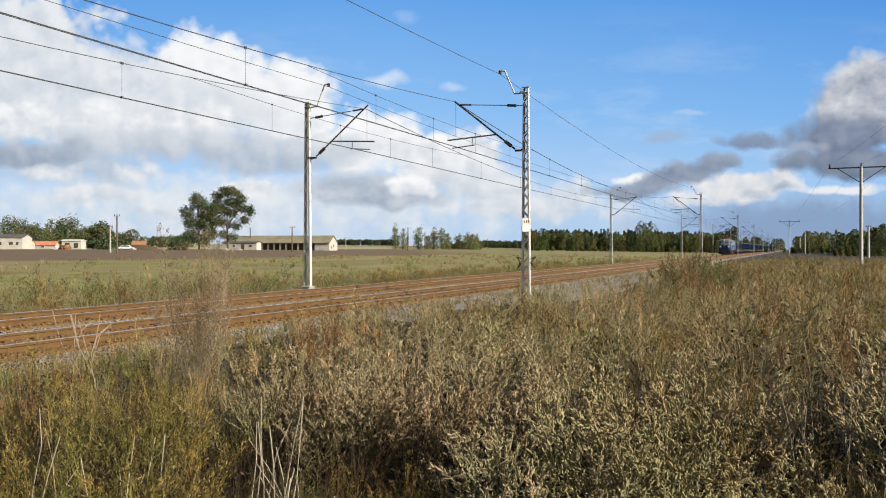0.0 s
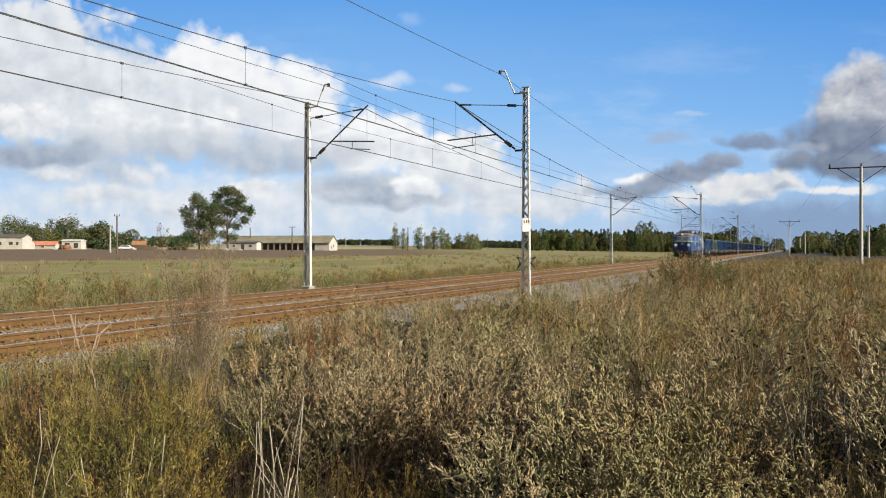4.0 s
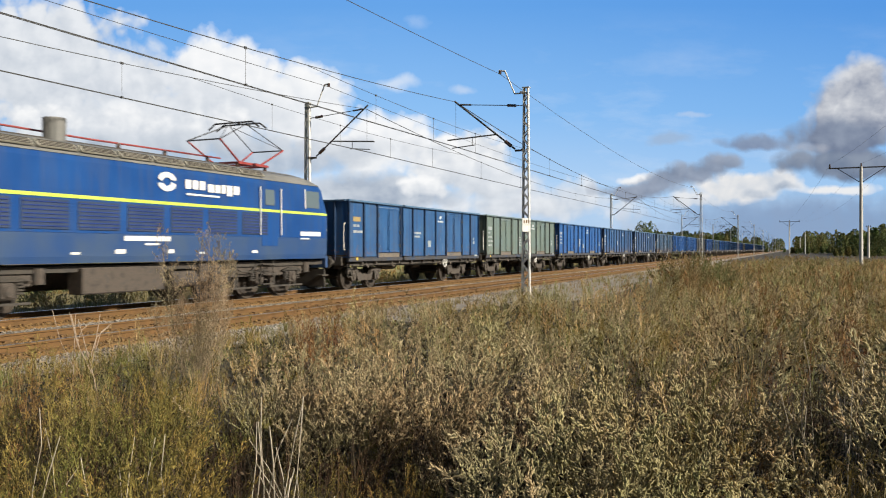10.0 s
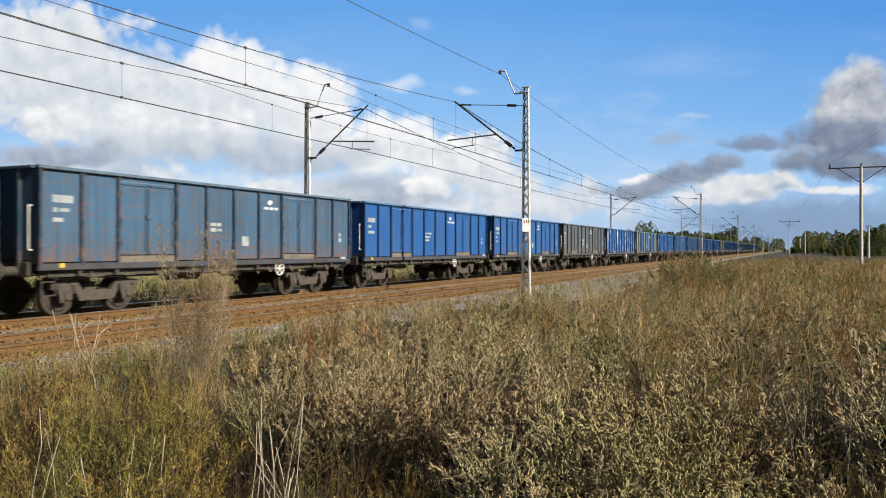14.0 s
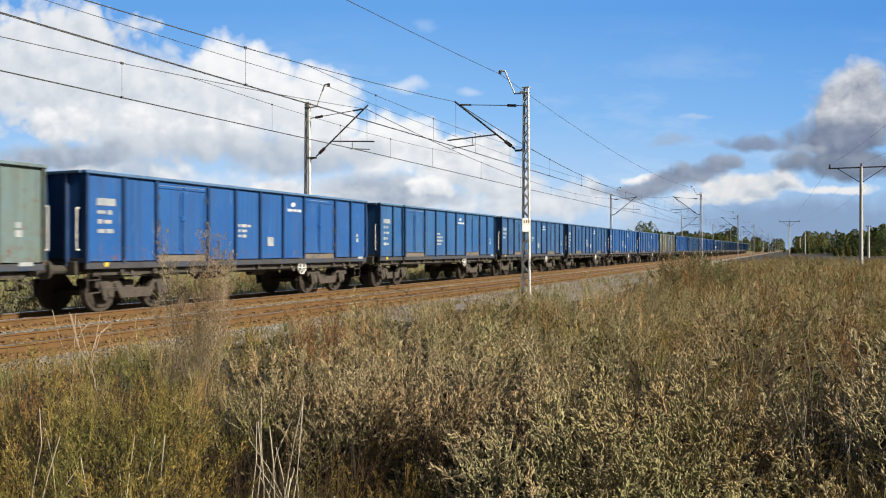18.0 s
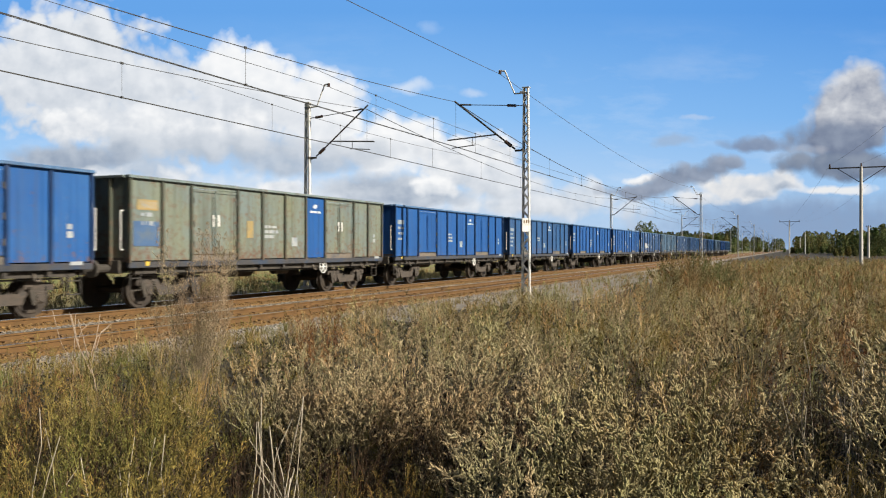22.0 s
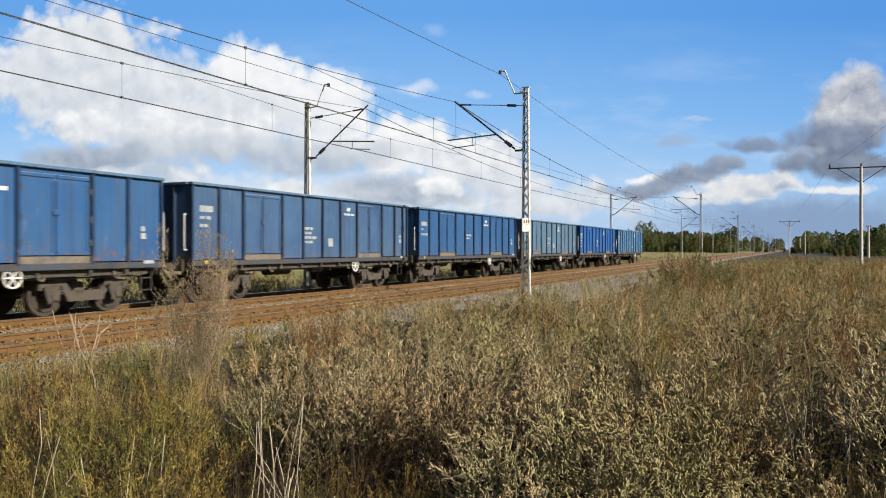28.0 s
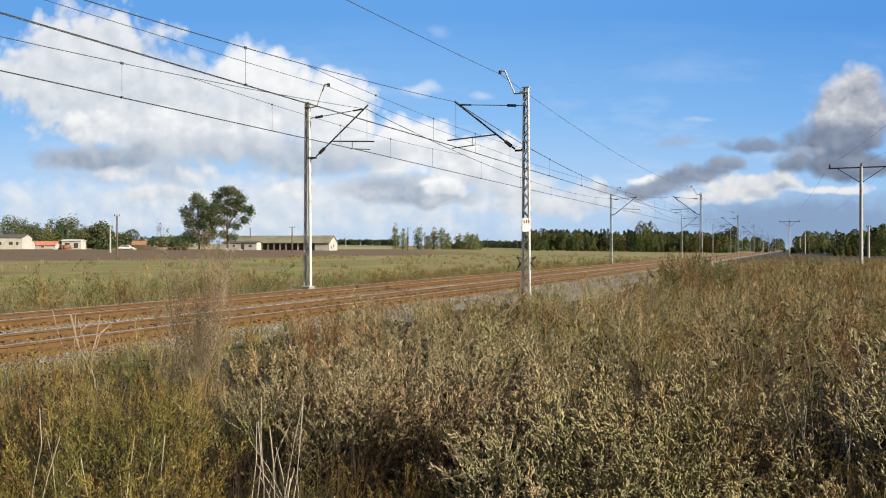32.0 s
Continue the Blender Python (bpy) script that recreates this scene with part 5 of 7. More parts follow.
# ---- trees, woods, buildings and poles ----
LEAF_SUN = foliage("broad_leaves", (0.052, 0.076, 0.040), (0.165, 0.20, 0.10), (0.20, 0.205, 0.09), -0.1, 0.35, 0.08)
LEAF_POPLAR = foliage("poplar_leaves", (0.13, 0.15, 0.07), (0.30, 0.31, 0.15), (0.24, 0.22, 0.09), 0.0, 0.3, 0.08)
NEEDLES = foliage("conifer_needles", (0.040, 0.060, 0.032), (0.095, 0.12, 0.058), (0.13, 0.14, 0.05), 0.0, 0.15, 0.03)
MIXED = foliage("wood_edge_leaves", (0.066, 0.088, 0.034), (0.18, 0.195, 0.07), (0.22, 0.19, 0.07), 0.05, 0.25, 0.04)


def crown_points(rng, blobs, n):
    """Points near the skin of a set of lumpy blobs: (x, y, z, rx, ry, rz)."""
    size = np.array([b[3] * b[5] for b in blobs])
    pick = rng.choice(len(blobs), n, p=size / size.sum())
    b = np.array(blobs)[pick]
    d = rng.normal(0, 1, (n, 3))
    d /= np.linalg.norm(d, axis=1, keepdims=True)
    r = rng.uniform(0.35, 1.0, n) ** 0.5
    lump = 1 + 0.22 * np.sin(5.1 * d[:, 0] + 3 * pick) * np.sin(4.3 * d[:, 2] + pick)
    return b[:, :3] + d * (r * lump)[:, None] * b[:, 3:]


def make_tree(name, where, height, blobs, leaves, size, leafmat, label, seed, lean=0.0, each=12, loose=0.03):
    """A tapered trunk with limbs into each clump, and a crown of many leaves."""
    rng = np.random.default_rng(seed)
    tree = new(name)
    tree.location = where
    tree.rotation_euler.z = TURN - math.pi / 2
    tagged(tree, label, "tree")
    bm = fresh()
    r0 = height * 0.018
    knots = [Vector((lean * t * height + 0.15 * math.sin(3 * t + seed), 0.15 * math.cos(4 * t), t * height * 0.86)) for t in (0, 0.15, 0.35, 0.6, 0.85, 1.0)]
    for i, (a, b) in enumerate(zip(knots, knots[1:])):
        tube(bm, a, b, r0 * (1 - 0.17 * i), r0 * (1 - 0.17 * (i + 1)), 8)
    for bl in blobs:
        root = knots[min(4, max(1, int(4 * bl[2] / height)))]
        tip = Vector(bl[:3])
        tube(bm, root, root.lerp(tip, 0.55) + Vector((0, 0, 0.1 * height * 0.2)), r0 * 0.42, r0 * 0.25, 6)
        tube(bm, root.lerp(tip, 0.55) + Vector((0, 0, 0.02 * height)), tip, r0 * 0.25, r0 * 0.08, 5)
    put_part("trunk", bm, BARK, tree)
    # twigs of leaves gathered in clumps
    nodes = crown_points(rng, blobs, max(24, leaves // each))
    c = nodes[rng.integers(0, len(nodes), leaves)] + rng.normal(0, height * loose, (leaves, 3))
    v, f = leaf_quads(rng, c, size, size * 0.7)
    ob = new("crown", mesh_of("crown", v, f, leafmat))
    ob.parent = tree
    return tree


def at_view(u, ahead):
    """The place on the ground seen at u (0 to 1568 across the view) that far ahead."""
    p = spot((u - 784) / 1415.3 * ahead, ahead)
    p.z = ground_z(p.x, p.y)
    return p


def round_blobs(h, w, n, rng, low=0.25):
    out = []
    for i in range(n):
        t = low + (0.92 - low) * (i + 0.5) / n
        rad = w * 0.70 * math.sin(math.pi * min(0.95, 0.25 + 0.72 * (t - low) / (1 - low))) ** 0.7
        a = 2.4 * i + rng.random()
        out.append((0.45 * rad * math.cos(a), 0.45 * rad * math.sin(a), t * h, rad * 0.8, rad * 0.8, h * 0.19))
    return out


def plant_trees():
    rng = random.Random(3)
    # the two large old trees beside the long barn
    p = at_view(352, 262)
    make_tree("field_tree", p, 19.5, [(bx, by, bz, rx * 0.84, ry * 0.84, rz * 0.8) for bx, by, bz, rx, ry, rz in ((0, 0, 15.5, 3.2, 3.0, 2.8), (-4, 0.5, 12.5, 3.0, 2.6, 2.3), (2.6, 0.3, 12, 3.3, 3, 3), (-1.5, 0, 9.0, 4.2, 3.6, 2.6), (2.5, 0, 8.2, 3.4, 3, 2.4), (-2.6, 0, 5.0, 3.0, 2.6, 2.0), (1.0, 0, 3.6, 3.2, 2.6, 2.2), (3.2, 0.5, 5.0, 2.0, 2.0, 1.8), (-1.0, 0, 17.6, 1.5, 1.4, 1.2), (5.0, 0, 9.6, 2.4, 2.2, 2.6), (4.8, 0, 13.4, 2.0, 2.0, 2.0), (4.4, 0, 5.4, 2.0, 2.0, 2.2))], 17000, 0.42, LEAF_SUN, "old broad-leaved tree with dense dark green crown", 21, 0.0, 16, 0.027)
    p = at_view(403, 268)
    make_tree("field_tree", p, 23.0, [(bx, by, bz, rx * 0.86, ry * 0.86, rz * 0.74) for bx, by, bz, rx, ry, rz in ((0.5, 0, 19.6, 4.0, 3.0, 1.8), (-3.5, 0, 18.3, 2.2, 2.0, 1.5), (4.2, 0, 17.2, 2.2, 2.0, 1.9), (1.5, 0, 16.0, 3.4, 3, 1.7), (6.2, 0, 13.6, 2.5, 2.0, 1.5), (7.6, 0, 12.6, 1.5, 1.4, 1.1), (5.6, 0, 10.2, 1.9, 1.7, 1.4), (-1.6, 0, 13.2, 2.4, 2.2, 1.9), (1.6, 0, 12.4, 2.2, 2.2, 1.7), (2.8, 0, 8.0, 1.6, 1.5, 1.2), (-2.4, 0, 9.4, 1.8, 1.6, 1.6), (-1.5, 0, 5.4, 1.5, 1.5, 1.4), (1.6, 0, 4.2, 2.0, 1.6, 1.0), (-3.6, 0, 15.2, 2.2, 2.0, 2.0), (4.0, 0, 14.6, 2.4, 2.0, 1.6))], 14000, 0.42, LEAF_SUN, "tall old tree with an open leafy crown", 22, 0.0, 18, 0.022)
    # trees behind the farm
    for i, (u, d, h, w) in enumerate(((6, 330, 12.5, 11), (32, 335, 11.5, 9), (58, 300, 9.2, 6.0), (84, 320, 8.0, 8), (104, 330, 12.5, 7.5), (125, 325, 12.8, 7), (146, 330, 7.5, 7), (162, 340, 9.0, 7.5), (184, 330, 9.4, 6), (206, 340, 5.5, 6), (228, 310, 7.0, 7.5), (282, 420, 5.5, 9), (300, 430, 6.0, 8), (322, 420, 6.5, 8), (176, 262, 8.6, 5.4))):
        p = at_view(u, d)
        make_tree("farm_tree", p, h, round_blobs(h, w * 1.15, 9, rng, 0.08), 3000, 0.6, LEAF_SUN if i % 3 else MIXED, "leafy green tree behind the farm buildings", 40 + i, 0, 7, 0.05)
    # slim pale poplars in the fields
    for i, (u, d, h, w) in enumerate(((699, 450, 14.0, 4.0), (713, 440, 10.5, 7.5), (741, 450, 13.0, 6.2), (757, 470, 8.0, 5.0), (768, 445, 12.0, 5.5), (781, 440, 11.5, 6.5), (792, 450, 9.0, 6.5), (812, 500, 9.5, 8.0), (826, 495, 10.0, 7.0), (834, 440, 8.5, 6.0), (842, 470, 9.0, 5.0))):
        p = at_view(u, d)
        make_tree("field_poplar", p, h, round_blobs(h, w * 0.62, 9, rng, 0.05), 1500, 0.55, LEAF_POPLAR, "slim pale green poplar standing in the fields", 70 + i, 0, 7, 0.04)
    bushes = ((470, 34, 0.9), (505, 60, 1.3), (610, 41, 0.8), (1100, 130, 1.4), (1016, 200, 1.0), (1112, 95, 0.9))
    for i, (u, d, h) in enumerate(bushes):
        p = at_view(u, d)
        make_tree("field_bush", p, h, round_blobs(h, h * 1.5, 4, rng, 0.05), 700, 0.06, LEAF_POPLAR, "low green bush at the edge of the meadow", 95 + i)


plant_trees()


def wood(name, spans, label, mat, seed, conifer=0.6):
    """A far wood as one mass of many separate trees: (u0, u1, ahead, depth, count, height)."""
    rng = np.random.default_rng(seed)
    heap = Heap()
    for u0, u1, ahead, depth, count, height in spans:
        for _ in range(count):
            u, d = rng.uniform(u0, u1), ahead + rng.uniform(0, depth)
            p = at_view(u, d)
            h = height * rng.uniform(0.72, 1.12)
            q = d * 0.0011
            n = 330 if d < 800 else 120
            t = rng.random(n) ** 0.8
            a = rng.uniform(0, 2 * np.pi, n)
            if rng.random() < conifer:
                rad = h * 0.21 * (1.05 - t) ** 0.8 * (0.8 + 0.4 * np.sin(t * 34))
                z = h * (0.03 + 0.97 * t)
            else:
                rad = h * 0.27 * np.sin(np.pi * np.clip(0.15 + 0.85 * t, 0, 1)) ** 0.6 * rng.uniform(0.7, 1.1, n)
                z = h * (0.05 + 0.95 * t)
            c = np.stack([p.x + rad * np.cos(a), p.y + rad * np.sin(a), p.z + z], 1)
            heap.add(*leaf_quads(rng, c, max(0.6, q * 1.5), max(0.4, q)))
            w = 0.012 * h
            tr = np.array([[p.x - w, p.y + w, p.z - 0.2], [p.x + w, p.y - w, p.z - 0.2], [p.x + w * 0.3, p.y, p.z + h * 0.8], [p.x - w * 0.3, p.y, p.z + h * 0.8]])
            heap.quad(tr)
    v, f = heap.arrays()
    return tagged(new(name, mesh_of(name, v, f, mat)), label, "woods", kind="stuff")


wood("conifer_wood", ((935, 1115, 470, 60, 150, 12.0), (1115, 1290, 430, 70, 150, 11.0), (1285, 1302, 520, 30, 12, 16.0)), "dark far wood of spruce and pine", NEEDLES, 8, 0.75)
wood("mixed_wood", ((930, 1120, 458, 14, 60, 10.5), (1120, 1300, 416, 16, 70, 9.5), (1118, 1158, 425, 20, 9, 15.0), (785, 852, 520, 30, 40, 4.6), (930, 1300, 410, 10, 60, 3.0)), "lighter leafy trees along the wood's edge", MIXED, 9, 0.25)
wood("far_wood", ((600, 705, 1100, 80, 150, 7.5), (840, 950, 900, 90, 160, 8.0), (250, 345, 900, 60, 60, 8), (540, 605, 1150, 40, 70, 7)), "low far woods on the horizon", NEEDLES, 10, 0.15)
wood("line_wood", ((1300, 1345, 620, 60, 16, 11.0), (1345, 1385, 800, 60, 18, 11.5), (1408, 1432, 560, 80, 14, 10.0), (1425, 1470, 330, 60, 26, 8.8), (1470, 1568, 260, 60, 44, 7.6), (1540, 1600, 205, 20, 14, 8.0), (1500, 1530, 240, 20, 6, 7.2)), "dark leafy trees beside the line", MIXED, 12, 0.2)
wood("line_scrub", ((1400, 1475, 300, 40, 18, 2.6), (1475, 1580, 190, 40, 22, 2.2), (1330, 1400, 420, 60, 10, 2.2)), "low dark scrub below the trees", MIXED, 13, 0.0)

PLASTER = mottled("white_render", (0.44, 0.42, 0.38), (0.58, 0.56, 0.52), 0.5, 0.9)
OLD_WALL = mottled("weathered_render", (0.40, 0.38, 0.35), (0.55, 0.53, 0.50), 0.4, 0.9)
BARN_ROOF = mottled("old_fibre_cement_roof", (0.20, 0.19, 0.125), (0.31, 0.28, 0.20), 0.3, 0.9)
DARK_ROOF = mottled("tarred_roof", (0.09, 0.085, 0.085), (0.14, 0.13, 0.12), 0.6, 0.9)
ORANGE = mottled("orange_red_tarpaulin", (0.58, 0.17, 0.09), (0.66, 0.32, 0.22), 0.8, 0.6)
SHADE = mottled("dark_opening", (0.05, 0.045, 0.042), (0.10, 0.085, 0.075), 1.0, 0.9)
BRICKISH = mottled("old_brick", (0.30, 0.14, 0.07), (0.42, 0.22, 0.12), 0.9, 0.9)
CARWHITE = mottled("white_car_paint", (0.72, 0.73, 0.74), (0.78, 0.79, 0.80), 2.0, 0.3)


def facing(where, turn=0.0):
    """A pose on the ground whose -y side looks back at the camera."""
    return Matrix.Translation(where) @ Matrix.Rotation(TURN - math.pi / 2 + radians(turn), 4, "Z")


def make_house(name, where, turn, w, d, h, rise, wall, roof, windows, label, door=None):
    """Four thick walls, a pitched or flat roof, windows with frames and sills."""
    hs = new(name)
    tagged(hs, label, "house")
    hs.matrix_basis = facing(where, turn)
    bm = prism(fresh(), ((-d / 2, -0.4), (d / 2, -0.4), (d / 2, h), (0, h + rise * 0.98), (-d / 2, h)), 0, -w / 2, w / 2)
    put_part("wall", bm, wall, hs)
    for s in (-1, 1):
        bm = prism(fresh(), ((s * (d / 2 + 0.3), h - 0.06), (0, h + rise), (0, h + rise + 0.14), (s * (d / 2 + 0.3), h + 0.10)), 0, -w / 2 - 0.3, w / 2 + 0.3)
        put_part("roof", bm, roof, hs)
    for x, z, ww, wh in windows:
        win = put_part("window", box(fresh(), (x, -d / 2 - 0.01, z), (ww, 0.06, wh)), SHADE, hs)
        bm = fresh()
        for q in (-1, 1):
            box(bm, (x + q * ww / 2, -d / 2 - 0.03, z), (0.09, 0.08, wh + 0.09))
            box(bm, (x, -d / 2 - 0.03, z + q * wh / 2), (ww, 0.08, 0.09))
        put_part("frame", bm, WHITE, win)
    if door:
        x, ww, wh = door
        put_part("door", box(fresh(), (x, -d / 2 - 0.02, wh / 2), (ww, 0.06, wh)), SHADE, hs)
    return hs


def make_barn():
    b = new("long_barn")
    tagged(b, "long low farm barn with pale gable and dark open bays", "barn")
    b.matrix_basis = facing(at_view(497, 300), -8)
    w, d, h, rise = 40.0, 11.0, 2.6, 2.6
    put_part("wall", prism(fresh(), ((-0.5 * d + 1.2, -0.4), (d / 2, -0.4), (d / 2, h), (0, h + rise), (-0.5 * d + 1.2, h + 0.6)), 0, -w / 2, w / 2), OLD_WALL, b)
    put_part("gable", prism(fresh(), ((-d / 2, -0.4), (d / 2, -0.4), (d / 2, h), (0, h + rise), (-d / 2, h)), 0, w / 2, w / 2 + 0.3), PLASTER, b, "white rendered gable end")
    put_part("front_wall", box(fresh(), (w / 2 - 2.6, -d / 2 + 0.15, h / 2 - 0.2), (5.2, 0.3, h + 0.35)), PLASTER, b)
    for s in (-1, 1):
        put_part("roof", prism(fresh(), ((s * (d / 2 + 0.5), h - 0.10), (0, h + rise + 0.02), (0, h + rise + 0.18), (s * (d / 2 + 0.5), h + 0.08)), 0, -w / 2 - 0.4, w / 2 + 0.6), BARN_ROOF, b, "olive-grey fibre-cement roof")
    for i in range(15):
        x = -w / 2 + 0.8 + 2.3 * i
        put_part("post", box(fresh(), (x, -d / 2 + 0.1, h / 2 - 0.2), (0.28, 0.28, h + 0.3)), OLD_WALL, b)
        # a dark panel against the wall gives the bay its shaded depth
        put_part("open_bay", box(fresh(), (x + 1.15, -d / 2 + 1.15, h / 2 - 0.2), (1.9, 0.1, h)), SHADE, b)
    for z in (0.9, 1.5):
        put_part("window", box(fresh(), (w / 2 + 0.31, 0.0 if z > 1 else -2.6, z), (0.06, 1.0, 0.9)), SHADE, b)


def make_car(where, turn):
    c = new("parked_car")
    tagged(c, "white parked car on the farm track", "car")
    c.matrix_basis = facing(where, turn)
    prof = ((-2.1, 0.35), (2.1, 0.35), (2.15, 0.75), (1.3, 0.92), (0.75, 1.42), (-1.0, 1.45), (-1.7, 0.98), (-2.15, 0.85))
    bm = prism(fresh(), prof, 1, -0.85, 0.85)
    bmesh.ops.bevel(bm, geom=bm.edges[:], offset=0.06, segments=2, affect="EDGES")
    put_part("body", bm, CARWHITE, c)
    for s in (-1, 1):
        put_part("side_window", prism(fresh(), ((-1.45, 0.98), (1.05, 0.95), (0.68, 1.36), (-0.95, 1.38)), 1, s * 0.86 - 0.01, s * 0.86 + 0.01), CAB_GLASS, c)
        for x in (-1.35, 1.35):
            wh = put_part("wheel", tube(fresh(), (x, s * 0.7, 0.31), (x, s * 0.88, 0.31), 0.31, 0.31, 16), DARK, c)
            put_part("rim", tube(fresh(), (x, s * 0.87, 0.31), (x, s * 0.89, 0.31), 0.19, 0.19, 12), GALV, wh)


def make_pole(where, h, arm, turn, label, brace=True, mat=POLE, r=0.15):
    p = new("utility_pole")
    tagged(p, label, "utility pole", "utility poles")
    p.matrix_basis = Matrix.Translation(where) @ Matrix.Rotation(radians(turn), 4, "Z")
    put_part("shaft", tube(fresh(), (0, 0, -0.3), (0, 0, h), r, r * 0.72, 12), mat, p)
    put_part("cross_arm", box(fresh(), (0, 0, h - 0.06), (0.10, 2 * arm, 0.09)), DARK, p)
    if brace:
        for s in (-1, 1):
            put_part("brace", bar(fresh(), (0, s * arm * 0.72, h - 0.1), (0, s * 0.1, h - 0.1 - arm * 0.48), 0.05, 0.05), DARK, p)
    for y in (-arm + 0.08, 0, arm - 0.08):
        put_part("insulator", tube(fresh(), (0, y, h - 0.02), (0, y, h + 0.26), 0.07, 0.05, 8), INSUL, p)
    return p


def farm():
    make_barn()
    make_house("white_shed", at_view(428, 285), -6, 12.5, 5, 2.5, 0.5, PLASTER, DARK_ROOF, ((4.0, 1.4, 1.3, 1.0), (-2.0, 1.4, 1.0, 0.8)), "low white farm shed before the long barn", (1.2, 1.2, 2.0))
    make_house("white_farmhouse", at_view(14, 270), 6, 12.5, 8, 3.9, 1.0, PLASTER, DARK_ROOF, ((-0.9, 1.9, 1.3, 1.2), (2.6, 1.9, 1.5, 1.2), (4.6, 1.9, 1.0, 1.2)), "white rendered farmhouse with a dark low roof", (-3.5, 1.1, 2.1))
    make_house("white_outbuilding", at_view(131, 285), 4, 6.6, 5, 3.0, 0.35, PLASTER, WHITE, ((1.6, 1.3, 1.7, 1.9),), "small white outbuilding with a dark opening", (-1.4, 1.6, 2.3))
    make_house("red_roofed_shed", at_view(80, 290), 4, 8.5, 4, 1.4, 1.3, OLD_WALL, ORANGE, ((0, 0.9, 1.2, 0.8),), "low shed with an orange-red roof")
    make_house("grey_shed", at_view(50, 280), 0, 3.2, 3, 2.0, 0.8, OLD_WALL, ORANGE, (), "small grey shed beside the farmhouse")
    make_car(at_view(224, 235), 10)
    bank = fresh()
    bmesh.ops.create_icosphere(bank, subdivisions=3, radius=1.0, matrix=Matrix.Translation(at_view(245, 260)) @ Matrix.Rotation(TURN - math.pi / 2, 4, "Z") @ Matrix.Diagonal((7, 2.5, 1.5, 1)))
    tagged(put_part("earth_heap", bank, SOIL), "low heap of brown earth by the farm", "earth heap")
    make_house("brick_shed", at_view(247, 300), 12, 4.6, 3.5, 1.7, 1.4, BRICKISH, BRICKISH, ((0.8, 0.9, 0.8, 0.7),), "small orange-brown brick shed by the field")
    for u, d, w, h, mat in ((318, 255, 5.5, 1.7, SOIL), (301, 258, 3.0, 1.0, SOIL), (402, 262, 2.2, 0.8, POLE), (414, 266, 3.2, 0.9, CONCRETE), (425, 268, 1.6, 0.6, POLE), (96, 255, 2.6, 0.6, POLE), (160, 260, 2.2, 0.5, POLE), (115, 262, 2.4, 1.9, BRICKISH), (238, 245, 1.2, 0.6, POLE)):
        rr = random.Random(u)
        bm = fresh()
        p = at_view(u, d)
        for _ in range(14):
            s = rr.uniform(0.25, 0.5) * h
            box(bm, p + Vector((rr.uniform(-0.45, 0.45) * w * RIGHT.x, rr.uniform(-0.45, 0.45) * w * RIGHT.y, rr.uniform(0.0, h - s))), (s * rr.uniform(1, 2.4), s * rr.uniform(1, 2.4), s), 0.0, Matrix.Rotation(rr.uniform(0, 3), 3, "Z"))
        tagged(put_part("rubble_heap", bm, mat), "heap of " + ("brown clods" if mat is SOIL else "old bricks" if mat is BRICKISH else "pale broken concrete") + " by the farm", "rubble")
    concrete = "pale concrete line pole with a braced cross-arm"
    p1 = make_pole(at_view(1524, 60) - Vector((0, 0, 0.05)), 8.05, 2.2, 0, concrete)
    p2 = make_pole(at_view(1397, 176), 7.9, 2.1, -10, concrete)
    for y in (-2.12, 0, 2.12):
        a, b = p1.matrix_basis @ Vector((0, y, 8.28)), p2.matrix_basis @ Vector((0, y, 8.13))
        back = a + (a - b).normalized() * 95
        pts = sagging(back, a, 1.2) + sagging(a, b, 1.6)[1:]
        bm = fresh()
        for p, q in zip(pts, pts[1:]):
            tube(bm, p, q, 0.006, 0.006, 4, False)
        tagged(put_part("line_wire", bm, WIRE), "thin dark wire between the concrete poles", "overhead wire", "wires of the pole line")
    make_pole(at_view(1425, 300), 8.2, 0.7, 0, "thin far line pole", False, r=0.2)
    make_pole(at_view(1416, 330), 6.6, 0.5, 0, "thin far line pole", False, r=0.2)
    make_pole(at_view(1537, 170), 6.6, 0.5, 0, "stout grey pole among the trees", False, r=0.26)
    wood_ = "weathered timber pole in the fields"
    for u, d, h, a in ((207, 150, 7.2, 0.5), (195, 170, 5.6, 0.5), (517, 240, 7.3, 0.8), (120, 290, 7.4, 0.4), (722, 330, 9.4, 1.2), (612, 420, 6.0, 0.8), (863, 700, 9.0, 1.0), (443, 300, 8.0, 0.3), (752, 420, 9.0, 0.2)):
        make_pole(at_view(u, d), h, a, 30, wood_, False, BARK if h > 6 else OLD_WALL, 0.14 + d * 0.0003)


farm()

# ---- weeds and grasses ----
MUGWORT = foliage("dry_mugwort", (0.11, 0.088, 0.044), (0.57, 0.46, 0.275), (0.26, 0.25, 0.09), 0.02, 0.04, 0.5, 3.0, 0.4)
GREENWEED = foliage("green_weed", (0.026, 0.028, 0.007), (0.28, 0.235, 0.063), (0.33, 0.205, 0.074), 0.18, 0.06, 0.6, 6.0, 0.7)
RUSTWEED = foliage("rusty_weed", (0.115, 0.055, 0.024), (0.29, 0.155, 0.066), (0.27, 0.20, 0.09), 0.2, 0.12, 0.6, 6.0)
# brown stems, toned down further for the shade of the hollows
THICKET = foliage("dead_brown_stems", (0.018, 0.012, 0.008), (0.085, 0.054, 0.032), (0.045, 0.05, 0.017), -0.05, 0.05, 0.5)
STRAW = foliage("straw_blades", (0.30, 0.23, 0.11), (0.50, 0.40, 0.21), (0.20, 0.18, 0.06), -0.05, 0.15, 0.6)
